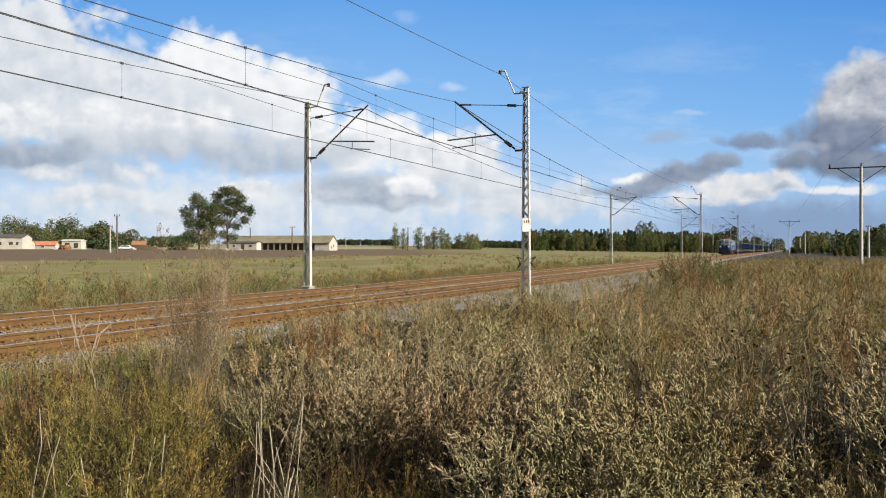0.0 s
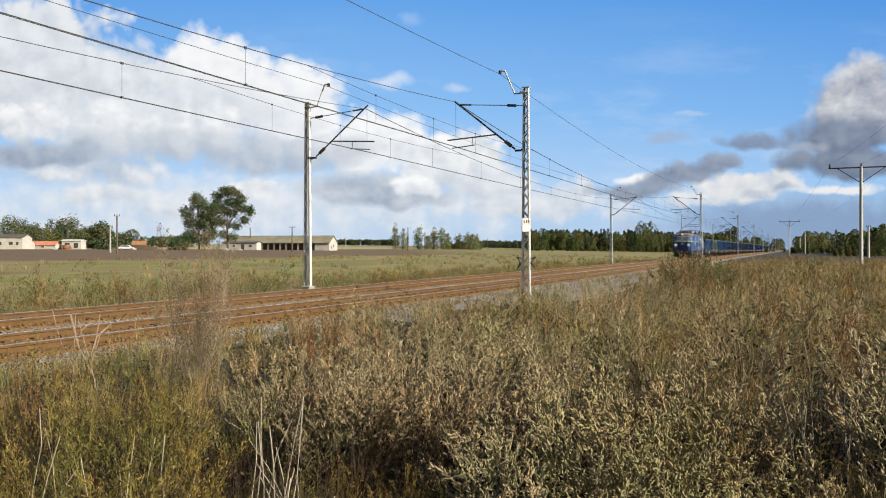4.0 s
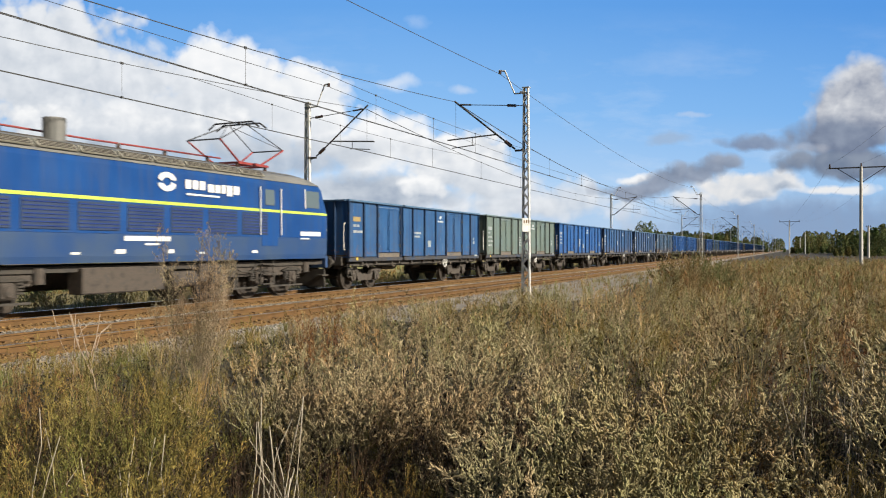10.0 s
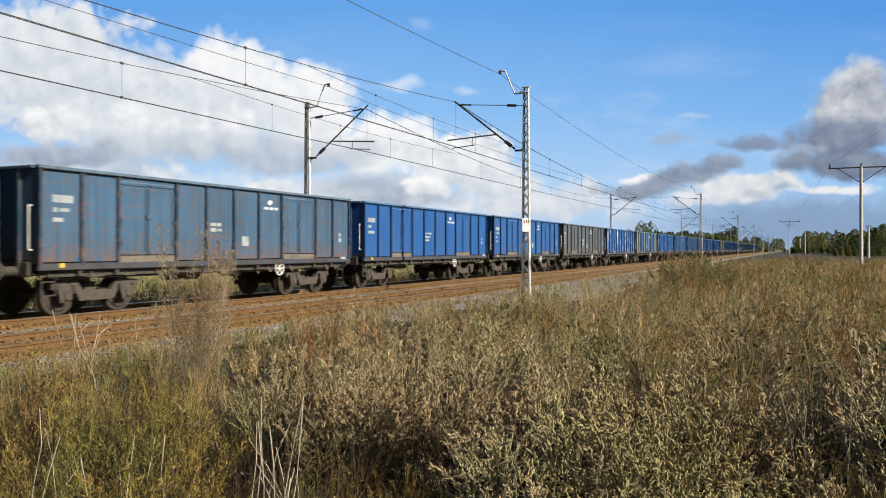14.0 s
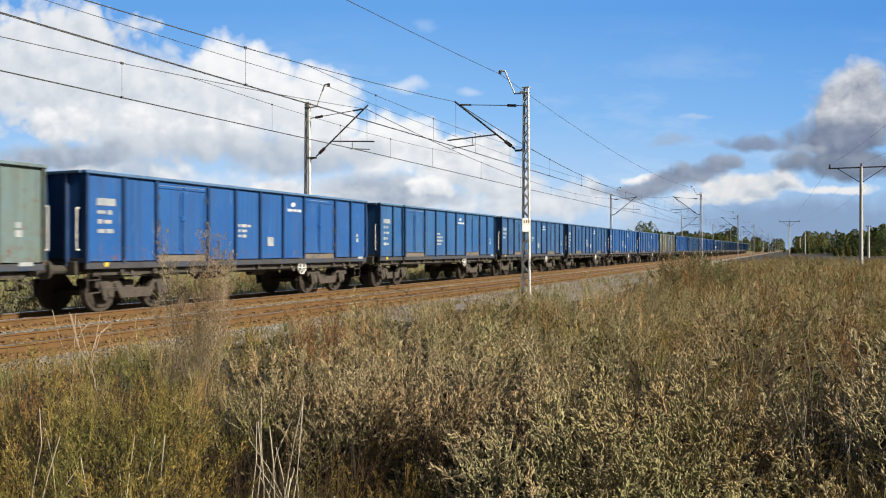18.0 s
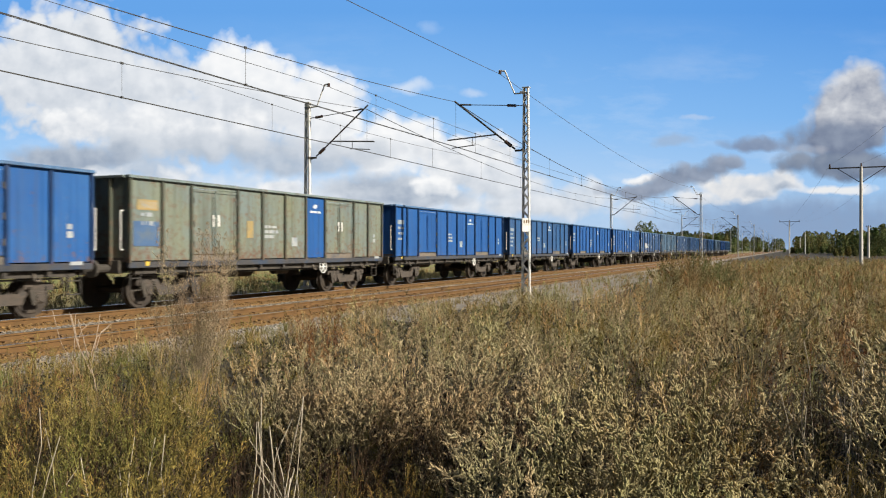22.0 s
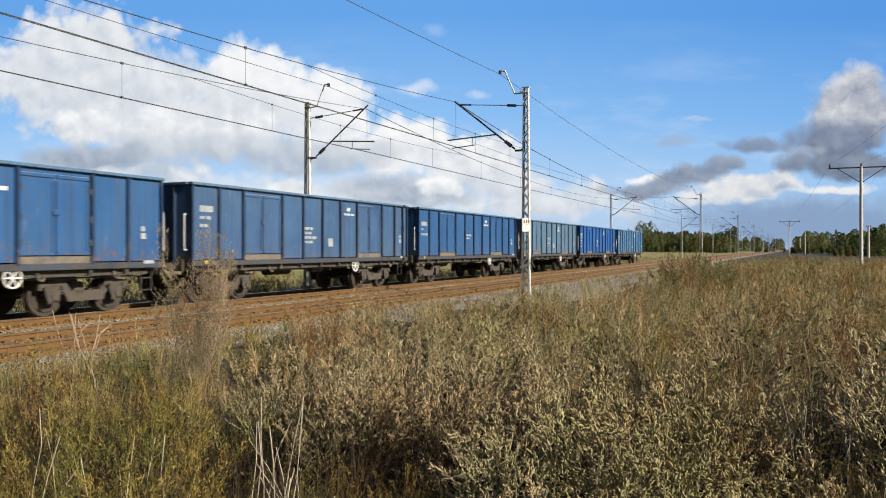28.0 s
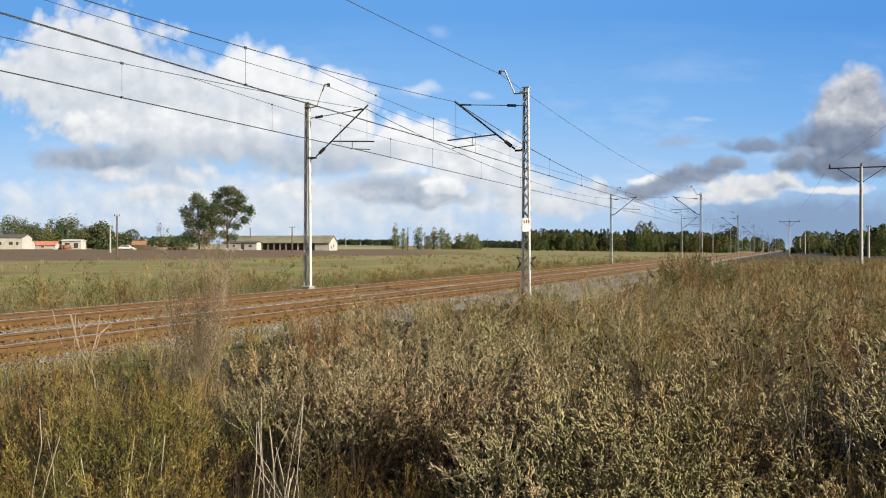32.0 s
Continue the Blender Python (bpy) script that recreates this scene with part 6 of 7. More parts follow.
FEATHER = foliage("feathery_dry_weed", (0.17, 0.13, 0.083), (0.40, 0.315, 0.21), (0.28, 0.205, 0.13), 0.0, 0.12, 0.5, 5.0, 0.3)
TWIG = mottled("dead_twigs", (0.30, 0.22, 0.16), (0.45, 0.36, 0.27), 2.0, 0.8, 0.0, 0)
VERGEWEED = foliage("verge_weeds", (0.16, 0.128, 0.062), (0.30, 0.235, 0.115), (0.17, 0.165, 0.06), 0.05, 0.35, 0.25, 1.0)
STALK = mottled("dead_stalks", (0.38, 0.32, 0.24), (0.62, 0.56, 0.46), 2.0, 0.8, 0.0, 0)
# near-black leaf tone: the shade inside the bushes put into colour
CORE_SHADE = foliage("withered_leaves", (0.014, 0.011, 0.007), (0.060, 0.042, 0.023), (0.024, 0.030, 0.010), 0.0, 0.0, 0.7)
FARWEED = foliage("mixed_dry_weeds", (0.16, 0.125, 0.055), (0.37, 0.29, 0.14), (0.17, 0.16, 0.06), 0.02, 0.15, 0.25, 1.2)
UNDER_SHADE = foliage("undergrowth_shade_leaves", (0.018, 0.019, 0.006), (0.058, 0.052, 0.017), (0.055, 0.034, 0.016), 0.1, 0.05, 0.7)
VERGE = foliage("verge_tufts", (0.17, 0.15, 0.062), (0.33, 0.27, 0.115), (0.17, 0.185, 0.058), 0.05, 0.35, 0.25, 1.0)


def bush_template(rng, stems, height, radius, branches, leaves, leaf, slim=0.34, open_=0.45, loose=0.6):
    """A many-stemmed dome: leaning stems that carry feathery plumes of buds and small leaves."""
    heap = Heap()
    cs, ds = [], []
    for _ in range(stems):
        a, r = rng.uniform(0, 2 * np.pi), np.sqrt(rng.random())
        out = np.array([np.cos(a), np.sin(a), 0])
        foot = out * radius * 0.2 * r
        h = height * (1.05 - 0.42 * r * r) * rng.uniform(0.78, 1.1)
        top = out * radius * r + np.array([0, 0, h])
        axis = (top - foot) / np.linalg.norm(top - foot)
        side = np.array([-np.sin(a), np.cos(a), 0])
        mid = (foot + top) / 2 + np.array([0, 0, 0.05 * h]) + rng.normal(0, 0.02, 3)
        heap.quad(blade(foot, mid, 0.0045, side))
        heap.quad(blade(mid, top, 0.003, side))
        for b in range(branches + 1):
            t = open_ + (0.95 - open_) * (b + rng.random()) / branches
            d = axis * 0.9 + rng.normal(0, 0.34, 3) + np.array([0, 0, 0.15])
            ln = 0.33 * height * (1.25 - t * 0.7) * rng.uniform(0.6, 1.25)
            if b == branches:
                t, d, ln = 0.86, axis, 0.25 * height
            p = foot + (top - foot) * t
            q = p + d * ln
            s = rng.random(leaves) ** 0.8
            wide = (0.003 + 0.28 * leaf) * (1.45 - s)[:, None]
            cs.append(p + (q - p) * s[:, None] + rng.normal(0, 1, (leaves, 3)) * wide)
            ds.append(np.repeat(d[None], leaves, 0) * 1.2)
    heap.add(*leaf_quads(rng, np.concatenate(cs), leaf, leaf * slim, 0.2, np.concatenate(ds), loose))
    return heap.arrays()


def unit(v):
    return v / (np.linalg.norm(v) + 1e-9)


def spindles(rng, roots, dirs, lengths, thick, sides=3, rings=4):
    """Bumpy tapering sprigs: one closed spindle from each root along its direction."""
    n = len(roots)
    e = np.cross(dirs, rng.normal(0, 1, (n, 3)))
    e /= np.linalg.norm(e, axis=1, keepdims=True) + 1e-9
    g = np.cross(dirs, e)
    bend = e * rng.normal(0, 0.14, n)[:, None] + np.array([0, 0, 0.06])
    v = np.zeros((n, rings + 1, sides, 3))
    for i in range(rings + 1):
        t = i / rings
        rad = thick * (0.35 + 0.65 * np.sin(np.pi * (0.18 + 0.74 * t))) * rng.uniform(0.55, 1.4, n) * (0.25 if i == rings else 1.0)
        c = roots + (dirs * t + bend * t * t) * lengths[:, None]
        for j in range(sides):
            a = 2 * np.pi * (j + 0.5 * (i % 2)) / sides
            v[:, i, j] = c + (e * np.cos(a) + g * np.sin(a)) * rad[:, None]
    q = [(i * sides + j, i * sides + (j + 1) % sides, (i + 1) * sides + (j + 1) % sides, (i + 1) * sides + j) for i in range(rings) for j in range(sides)]
    f = np.array(q)[None] + (np.arange(n) * (rings + 1) * sides)[:, None, None]
    return v.reshape(-1, 3), f.reshape(-1, 4)


def sprig_bush(rng, stems, height, radius, branches, sprigs, thick, low=0.36, long=1.0, wide=0.75, sides=3, rings=4, leaf=0.0):
    """A mugwort bush: arching stems, side branches, and on these short bud-packed sprigs (or narrow leaves)."""
    heap = Heap()
    roots, dirs, lens = [], [], []
    up = np.array([0, 0, 1.0])
    for _ in range(stems):
        a, r = rng.uniform(0, 2 * np.pi), np.sqrt(rng.random())
        out = np.array([np.cos(a), np.sin(a), 0])
        side = np.array([-np.sin(a), np.cos(a), 0])
        foot = out * radius * 0.2 * r
        h = height * (1.06 - 0.45 * r * r) * rng.uniform(0.78, 1.08)
        top = out * radius * r * rng.uniform(0.8, 1.15) + up * h
        mid = foot * 0.6 + top * 0.4 + up * 0.14 * h + rng.normal(0, 0.03, 3)

        def at(t):
            return foot * (1 - t) ** 2 + mid * 2 * t * (1 - t) + top * t * t

        for t0, t1, w in ((0, 0.35, 0.0038), (0.35, 0.7, 0.003), (0.7, 1.0, 0.002)):
            heap.quad(blade(at(t0), at(t1), w, side))
        for b in range(branches):
            t = low + (0.98 - low) * (b + rng.random()) / branches
            p = at(t)
            axis = unit(at(min(1, t + 0.05)) - at(t - 0.05))
            d = unit(axis * 0.8 + unit(rng.normal(0, 1, 3)) * wide + up * 0.25)
            ln = height * 0.3 * (1.2 - t) * rng.uniform(0.55, 1.25)
            q = p + d * ln
            heap.quad(blade(p, q, 0.0016, side))
            for s in range(sprigs):
                f = 0.15 + 0.85 * (s + rng.random()) / sprigs
                roots.append(p + (q - p) * f)
                dirs.append(unit(d * 0.8 + rng.normal(0, 0.42, 3) + up * 0.1))
                lens.append(rng.uniform(0.04, 0.085) * long * (1.2 - 0.4 * f))
        for s in range(sprigs):
            roots.append(at(0.84 + 0.17 * s / sprigs))
            dirs.append(unit(unit(top - mid) + rng.normal(0, 0.35, 3)))
            lens.append(rng.uniform(0.035, 0.06) * long)
    roots, dirs, lens = np.array(roots), np.array(dirs), np.array(lens)
    if leaf:
        heap.add(*leaf_quads(rng, roots + dirs * lens[:, None] * 0.5, leaf, thick, 0.1, dirs * 2.0, 0.5))
        heap.add(*leaf_quads(rng, roots + dirs * lens[:, None] * 0.8, leaf, thick, 0.1, dirs * 1.5, 0.7))
    else:
        heap.add(*spindles(rng, roots, dirs, lens, thick, sides, rings))
    return heap.arrays()


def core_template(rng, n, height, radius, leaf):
    """Lower leaves that put the shade inside a bush into dark colour."""
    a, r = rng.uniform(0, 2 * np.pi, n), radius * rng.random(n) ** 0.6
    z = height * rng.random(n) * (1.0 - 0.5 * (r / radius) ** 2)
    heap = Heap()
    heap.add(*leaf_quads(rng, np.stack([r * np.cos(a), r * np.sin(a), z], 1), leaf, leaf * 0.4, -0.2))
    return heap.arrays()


def weed_template(rng, stems, height, branches, leaves, leaf, spread, reach=0.30, slim=0.34):
    """A clump of stems whose rising side branches end in feathery plumes of small leaves and seed heads."""
    heap = Heap()
    cs, ds = [], []
    for _ in range(stems):
        a = rng.uniform(0, 2 * np.pi)
        foot = np.array([np.cos(a), np.sin(a), 0]) * spread * rng.random()
        top = foot + np.array([np.cos(a) * spread * rng.uniform(0.2, 1.5), np.sin(a) * spread * rng.uniform(0.2, 1.5), height * rng.uniform(0.65, 1.08)])
        side = np.array([np.cos(a + 1.6), np.sin(a + 1.6), 0])
        mid = (foot + top) / 2 + rng.normal(0, 0.02, 3)
        for p, q in ((foot, mid), (mid, top)):
            heap.quad(blade(p, q, 0.004, side))
        for b in range(branches):
            t = 0.25 + 0.75 * (b + rng.random()) / branches
            p = foot + (top - foot) * t
            az = rng.uniform(0, 2 * np.pi)
            ln = reach * height * (1.15 - t * 0.8) * rng.uniform(0.5, 1.25)
            d = np.array([np.cos(az) * 0.55, np.sin(az) * 0.55, 0.83])
            q = p + d * ln
            heap.quad(blade(p, q, 0.002, (-np.sin(az), np.cos(az), 0)))
            s = rng.random(leaves) ** 0.7
            cs.append(p + (q - p) * s[:, None] + rng.normal(0, 0.011 * (height + 0.3), (leaves, 3)) * (1.25 - s)[:, None])
            ds.append(np.repeat(d[None], leaves, 0) * 1.2)
    heap.add(*leaf_quads(rng, np.concatenate(cs), leaf, leaf * slim, 0.2, np.concatenate(ds), 0.6))
    return heap.arrays()


def grass_template(rng, blades, height, spread, width):
    heap = Heap()
    for _ in range(blades):
        a = rng.uniform(0, 2 * np.pi)
        foot = np.array([np.cos(a), np.sin(a), 0]) * spread * rng.random() * 0.5
        lean = np.array([np.cos(a), np.sin(a), 0]) * rng.uniform(0.05, 0.45)
        h = height * rng.uniform(0.5, 1.1)
        mid = foot + lean * h * 0.4 + np.array([0, 0, h * 0.6])
        tip = foot + lean * h + np.array([0, 0, h * rng.uniform(0.8, 1.0)])
        side = np.array([-np.sin(a), np.cos(a), 0])
        heap.quad(blade(foot, mid, width, side))
        heap.quad(blade(mid, tip, width * 0.7, side))
    return heap.arrays()


def patchy(x, y, scale, seed):
    """A smooth random field between 0 and 1."""
    return 0.5 + 0.25 * (np.sin(x / scale + seed + 1.7 * np.sin(y / scale * 0.7 + seed)) + np.sin(y / scale * 1.3 - 0.6 * x / scale + 2 * seed))


def ground_zs(x, y):
    ys, zs = zip(*RISE)
    wav = 0.06 * np.sin(x * 0.31 + 1.3 * np.sin(y * 0.23)) + 0.05 * np.sin(y * 0.57 + 0.17 * x)
    return np.interp(y, ys, zs) + np.where((y > 9) & (y < 19), 0.0, wav)


def fan(rng, n, near, far, spread=0.66):
    """Places in a fan before the camera, evenly over the ground."""
    d = np.sqrt(rng.uniform(near ** 2, far ** 2, n)) if far < 50 else rng.uniform(near, far, n)
    # wider on the right: unseen near weeds added there to cast shade inwards
    k = rng.uniform(-spread, spread + (0.32 if far < 11 else 0.1), n)
    x = d * (FWD.x + k * RIGHT.x)
    y = d * (FWD.y + k * RIGHT.y)
    return x, y, d


def verge_height(x, y):
    """Weeds stand lower towards the track."""
    return np.clip(0.62 + 0.065 * (9.6 - y), 0.55, 1.0)


# gaps between the bushes: place across the view, distance, radius
HOLLOWS = ((428, 4.4, 0.3), (430, 3.9, 0.25), (1385, 4.0, 0.3), (1500, 4.0, 0.3), (690, 3.8, 0.3), (428, 5.0, 0.42), (448, 4.3, 0.30), (600, 5.3, 0.38), (650, 4.4, 0.40), (735, 4.3, 0.36), (780, 5.6, 0.34), (860, 6.4, 0.34), (1372, 5.6, 0.5), (1400, 4.6, 0.42), (1490, 5.2, 0.45), (1545, 4.6, 0.4), (1420, 7.2, 0.5), (1480, 9.0, 0.7), (1110, 4.4, 0.2), (960, 5.0, 0.22), (130, 5.0, 0.25), (255, 4.4, 0.25), (40, 4.2, 0.25), (330, 6.2, 0.3), (560, 7.4, 0.35), (1210, 8.0, 0.4), (1020, 9.5, 0.4))


# wedges of bare, shaded ground: across the view from, to; distance from, to
BARE = ((340, 452, 2.4, 5.6), (70, 190, 2.4, 4.1), (440, 860, 2.4, 5.4), (1390, 1600, 3.0, 8.2), (1335, 1378, 2.4, 5.0), (930, 985, 5.2, 6.6), (840, 935, 6.0, 7.0))


def clear_of(x, y, part_=1.0):
    ok = np.ones(len(x), bool)
    d = x * FWD.x + y * FWD.y
    u = 784 + 1415.3 * (x * RIGHT.x + y * RIGHT.y) / np.maximum(d, 0.1)
    for u0, u1, d0, d1 in BARE:
        m = 40 * (part_ - 0.9) * 5 / np.maximum(d, 1)
        ok &= ~((u > u0 - m) & (u < u1 + m) & (d > d0) & (d < d1))
    if part_ < 0.95:
        return np.ones(len(x), bool)
    for u, ahead, r in HOLLOWS:
        c = spot((u - 784) / 1415.3 * ahead, ahead)
        ok &= (x - c.x) ** 2 + (y - c.y) ** 2 > (r * part_) ** 2
    return ok


# bushes that stand out, and past 1568 unseen ones added to shade the hollows: place across the view, distance, height
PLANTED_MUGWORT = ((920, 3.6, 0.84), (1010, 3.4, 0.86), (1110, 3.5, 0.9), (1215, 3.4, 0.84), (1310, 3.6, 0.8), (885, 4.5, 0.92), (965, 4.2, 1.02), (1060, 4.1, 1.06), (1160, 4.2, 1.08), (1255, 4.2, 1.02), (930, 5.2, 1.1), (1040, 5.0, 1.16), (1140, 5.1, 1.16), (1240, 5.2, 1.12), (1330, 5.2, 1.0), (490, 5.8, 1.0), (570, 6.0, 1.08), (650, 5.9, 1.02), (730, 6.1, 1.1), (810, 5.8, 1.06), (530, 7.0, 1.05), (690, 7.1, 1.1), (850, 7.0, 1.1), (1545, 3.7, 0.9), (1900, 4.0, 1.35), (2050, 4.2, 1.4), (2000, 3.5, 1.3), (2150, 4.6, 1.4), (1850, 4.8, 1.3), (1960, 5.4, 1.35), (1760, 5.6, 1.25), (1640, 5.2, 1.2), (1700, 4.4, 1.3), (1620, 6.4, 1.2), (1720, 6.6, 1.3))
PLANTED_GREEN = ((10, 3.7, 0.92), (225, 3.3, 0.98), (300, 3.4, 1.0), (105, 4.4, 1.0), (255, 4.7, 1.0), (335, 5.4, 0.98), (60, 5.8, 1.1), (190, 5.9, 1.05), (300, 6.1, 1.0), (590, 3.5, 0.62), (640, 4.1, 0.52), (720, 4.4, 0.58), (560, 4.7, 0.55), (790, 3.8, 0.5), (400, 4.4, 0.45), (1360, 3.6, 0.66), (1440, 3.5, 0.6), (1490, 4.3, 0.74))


def strew(name, label, mat, templates, rng, near, far, count, size, keep=None, edge=9.7, lean=0.12, spread=0.66, space=0.0, core=None, first=()):
    x, y, d = fan(rng, count, near, far, spread)
    ok = y < np.interp(x, (14, 20, 24), (edge, 7.4, 5.7)) + 0.4 * np.sin(x * 0.9)
    if keep is not None:
        ok &= keep(x, y)
    low = ~clear_of(x, y, 1.0)
    ok &= ~low | (rng.random(len(x)) < 0.75)
    x, y, low = x[ok], y[ok], low[ok]
    if space:
        # bushes keep their distance, so that dark hollows stay between them
        held = []
        for i in range(len(x)):
            if all((x[i] - x[j]) ** 2 + (y[i] - y[j]) ** 2 > space * space for j in held):
                held.append(i)
        x, y, low = x[held], y[held], low[held]
    sz = rng.uniform(*size, len(x)) * verge_height(x, y) * np.where(low, 0.36, 0.42 + 0.84 * patchy(x, y, 0.27, 4.1)) * np.clip(0.28 + 0.15 * np.hypot(x, y), 0.7, 1.0) * np.interp(x, (14, 22), (1.0, 0.82))
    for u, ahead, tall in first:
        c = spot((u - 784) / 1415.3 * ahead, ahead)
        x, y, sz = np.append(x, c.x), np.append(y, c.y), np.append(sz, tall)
    places = np.stack([x, y, ground_zs(x, y) - 0.02], 1)
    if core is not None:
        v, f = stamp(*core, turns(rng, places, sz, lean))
        tagged(new(name + "_withered_leaves", mesh_of(name, v, f, CORE_SHADE)), "dark brown lower leaves put in for the shade inside the weeds", "weeds", kind="stuff")
    heap = Heap()
    pick = rng.integers(0, len(templates), len(x))
    for i, (v, f) in enumerate(templates):
        sel = pick == i
        if sel.any():
            heap.add(*stamp(v, f, turns(rng, places[sel], sz[sel], lean)))
    v, f = heap.arrays()
    return tagged(new(name, mesh_of(name, v, f, mat)), label, "weeds", kind="stuff")


def grow():
    rng = np.random.default_rng(77)
    bush_m = [sprig_bush(rng, 15, 1.0, 0.58, 9, 9, 0.0047, 0.34, 0.56, 0.8, 3, 3) for _ in range(5)]
    bush_g = [sprig_bush(rng, 15, 1.0, 0.5, 12, 8, 0.0050, 0.24, 0.8, 0.7, leaf=0.025) for _ in range(4)]
    fine_m = [weed_template(rng, 3, 1.15, 12, 26, 0.019, 0.20, 0.28, 0.42) for _ in range(3)]
    fine_g = [weed_template(rng, 4, 1.0, 11, 18, 0.034, 0.24, 0.28, 0.28) for _ in range(3)]
    fine_r = [weed_template(rng, 3, 1.1, 11, 22, 0.024, 0.16, 0.2) for _ in range(2)]
    core_n = core_template(rng, 640, 0.62, 0.42, 0.032)
    core_f = core_template(rng, 170, 0.66, 0.45, 0.06)
    tuft = [grass_template(rng, 40, 0.9, 0.4, 0.0032) for _ in range(3)]
    mbush_m = [sprig_bush(rng, 12, 1.1, 0.7, 8, 6, 0.0058, 0.34, 0.8, 0.7, 3, 2) for _ in range(3)]
    mbush_g = [sprig_bush(rng, 11, 1.0, 0.62, 10, 6, 0.0065, 0.2, 1.2, 0.45, leaf=0.034) for _ in range(3)]
    mid_r = [weed_template(rng, 4, 1.2, 8, 10, 0.04, 0.2, 0.2, 0.25) for _ in range(2)]
    mid_m = [weed_template(rng, 3, 1.15, 9, 9, 0.055, 0.25, 0.28, 0.2) for _ in range(3)]
    far_m = [bush_template(rng, 8, 1.15, 0.7, 4, 6, 0.12, 0.2, 0.35, 0.55) for _ in range(3)]
    far_g = [bush_template(rng, 8, 1.0, 0.7, 4, 6, 0.12, 0.2, 0.3, 0.55) for _ in range(3)]
    tuft_far = [grass_template(rng, 26, 0.95, 0.7, 0.010) for _ in range(3)]

    def side(x, y):
        return (x * RIGHT.x + y * RIGHT.y) / (x * FWD.x + y * FWD.y)

    def blend(x, y):
        """High where the ground favours mugwort over green weeds."""
        return patchy(x, y, 1.5, 0.4) + 0.34 * np.exp(-((side(x, y) - 0.18) / 0.22) ** 2) - 0.22 * (side(x, y) < -0.2) - 0.3 * (side(x, y) > 0.42)

    def mug(x, y):
        return blend(x, y) > 0.5

    def grn(x, y):
        return blend(x, y) < 0.68

    def red(x, y):
        return patchy(x, y, 2.6, 2.9) + 0.34 * (side(x, y) > 0.4) > 0.66

    # leafy undergrowth over the soil, its colour darkened for the shade under the weeds
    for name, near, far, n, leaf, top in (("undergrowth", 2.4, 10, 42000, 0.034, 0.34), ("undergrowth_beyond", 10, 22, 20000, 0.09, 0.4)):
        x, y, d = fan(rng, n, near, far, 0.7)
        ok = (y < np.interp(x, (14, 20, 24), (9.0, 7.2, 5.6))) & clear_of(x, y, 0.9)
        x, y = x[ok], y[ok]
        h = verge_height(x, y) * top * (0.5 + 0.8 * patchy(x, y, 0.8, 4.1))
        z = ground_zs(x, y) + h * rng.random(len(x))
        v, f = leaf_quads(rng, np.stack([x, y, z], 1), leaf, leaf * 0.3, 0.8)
        tagged(new(name, mesh_of(name, v, f, UNDER_SHADE)), "dense low green and brown undergrowth, darkened for shade below the weeds", "weeds", kind="stuff")

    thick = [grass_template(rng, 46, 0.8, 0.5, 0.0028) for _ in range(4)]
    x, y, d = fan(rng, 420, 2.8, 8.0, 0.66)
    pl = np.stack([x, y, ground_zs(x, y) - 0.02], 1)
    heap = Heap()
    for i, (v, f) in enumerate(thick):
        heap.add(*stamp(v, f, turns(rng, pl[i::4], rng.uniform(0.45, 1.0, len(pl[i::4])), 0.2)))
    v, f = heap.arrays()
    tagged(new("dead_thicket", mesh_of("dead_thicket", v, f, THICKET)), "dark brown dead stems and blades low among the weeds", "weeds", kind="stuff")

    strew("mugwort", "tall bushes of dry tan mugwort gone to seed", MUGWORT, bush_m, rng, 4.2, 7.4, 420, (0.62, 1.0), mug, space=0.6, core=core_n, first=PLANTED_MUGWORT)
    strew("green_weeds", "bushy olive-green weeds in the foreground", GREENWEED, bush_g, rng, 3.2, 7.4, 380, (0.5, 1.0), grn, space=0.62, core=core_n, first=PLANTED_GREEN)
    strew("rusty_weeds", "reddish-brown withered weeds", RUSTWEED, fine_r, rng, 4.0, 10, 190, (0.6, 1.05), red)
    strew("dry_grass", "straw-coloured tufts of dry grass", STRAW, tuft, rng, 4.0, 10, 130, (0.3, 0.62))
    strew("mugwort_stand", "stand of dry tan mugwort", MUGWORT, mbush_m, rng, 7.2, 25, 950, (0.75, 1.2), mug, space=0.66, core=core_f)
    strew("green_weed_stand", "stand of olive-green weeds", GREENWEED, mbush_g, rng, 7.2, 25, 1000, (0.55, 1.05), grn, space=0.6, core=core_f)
    strew("rusty_weed_stand", "reddish-brown withered weeds", RUSTWEED, mid_r, rng, 9, 28, 700, (0.7, 1.15), red)
    strew("slim_weed_stand", "slim dry weeds between the bushes", STRAW, mid_m, rng, 10, 25, 220, (0.7, 1.1))
    strew("dry_grass_stand", "straw-coloured dry grass", STRAW, tuft, rng, 8, 24, 1250, (0.5, 1.05))
    strew("far_weeds", "brown weeds spreading along the line", FARWEED, far_m, rng, 24, 100, 1250, (0.75, 1.25), edge=9.0, spread=0.6)
    strew("far_green_weeds", "olive weeds spreading along the line", GREENWEED, far_g, rng, 24, 100, 520, (0.7, 1.2), edge=9.0, spread=0.6)
    strew("far_rusty_weeds", "reddish weeds spreading along the line", RUSTWEED, far_m, rng, 24, 100, 560, (0.75, 1.2), red, edge=9.0, spread=0.6)
    strew("far_dry_grass", "straw-coloured grass spreading along the line", STRAW, tuft_far, rng, 22, 100, 3400, (0.8, 1.25), edge=9.0, spread=0.6)

    # the same weeds go on around the standpoint
    n = 120
    x, y = rng.uniform(-16, 12, n), rng.uniform(-16, 8, n)
    ok = ((x * FWD.x + y * FWD.y < 2.0) | (np.abs(side(x, y)) > 1.0)) & (x * x + y * y > 6.0)
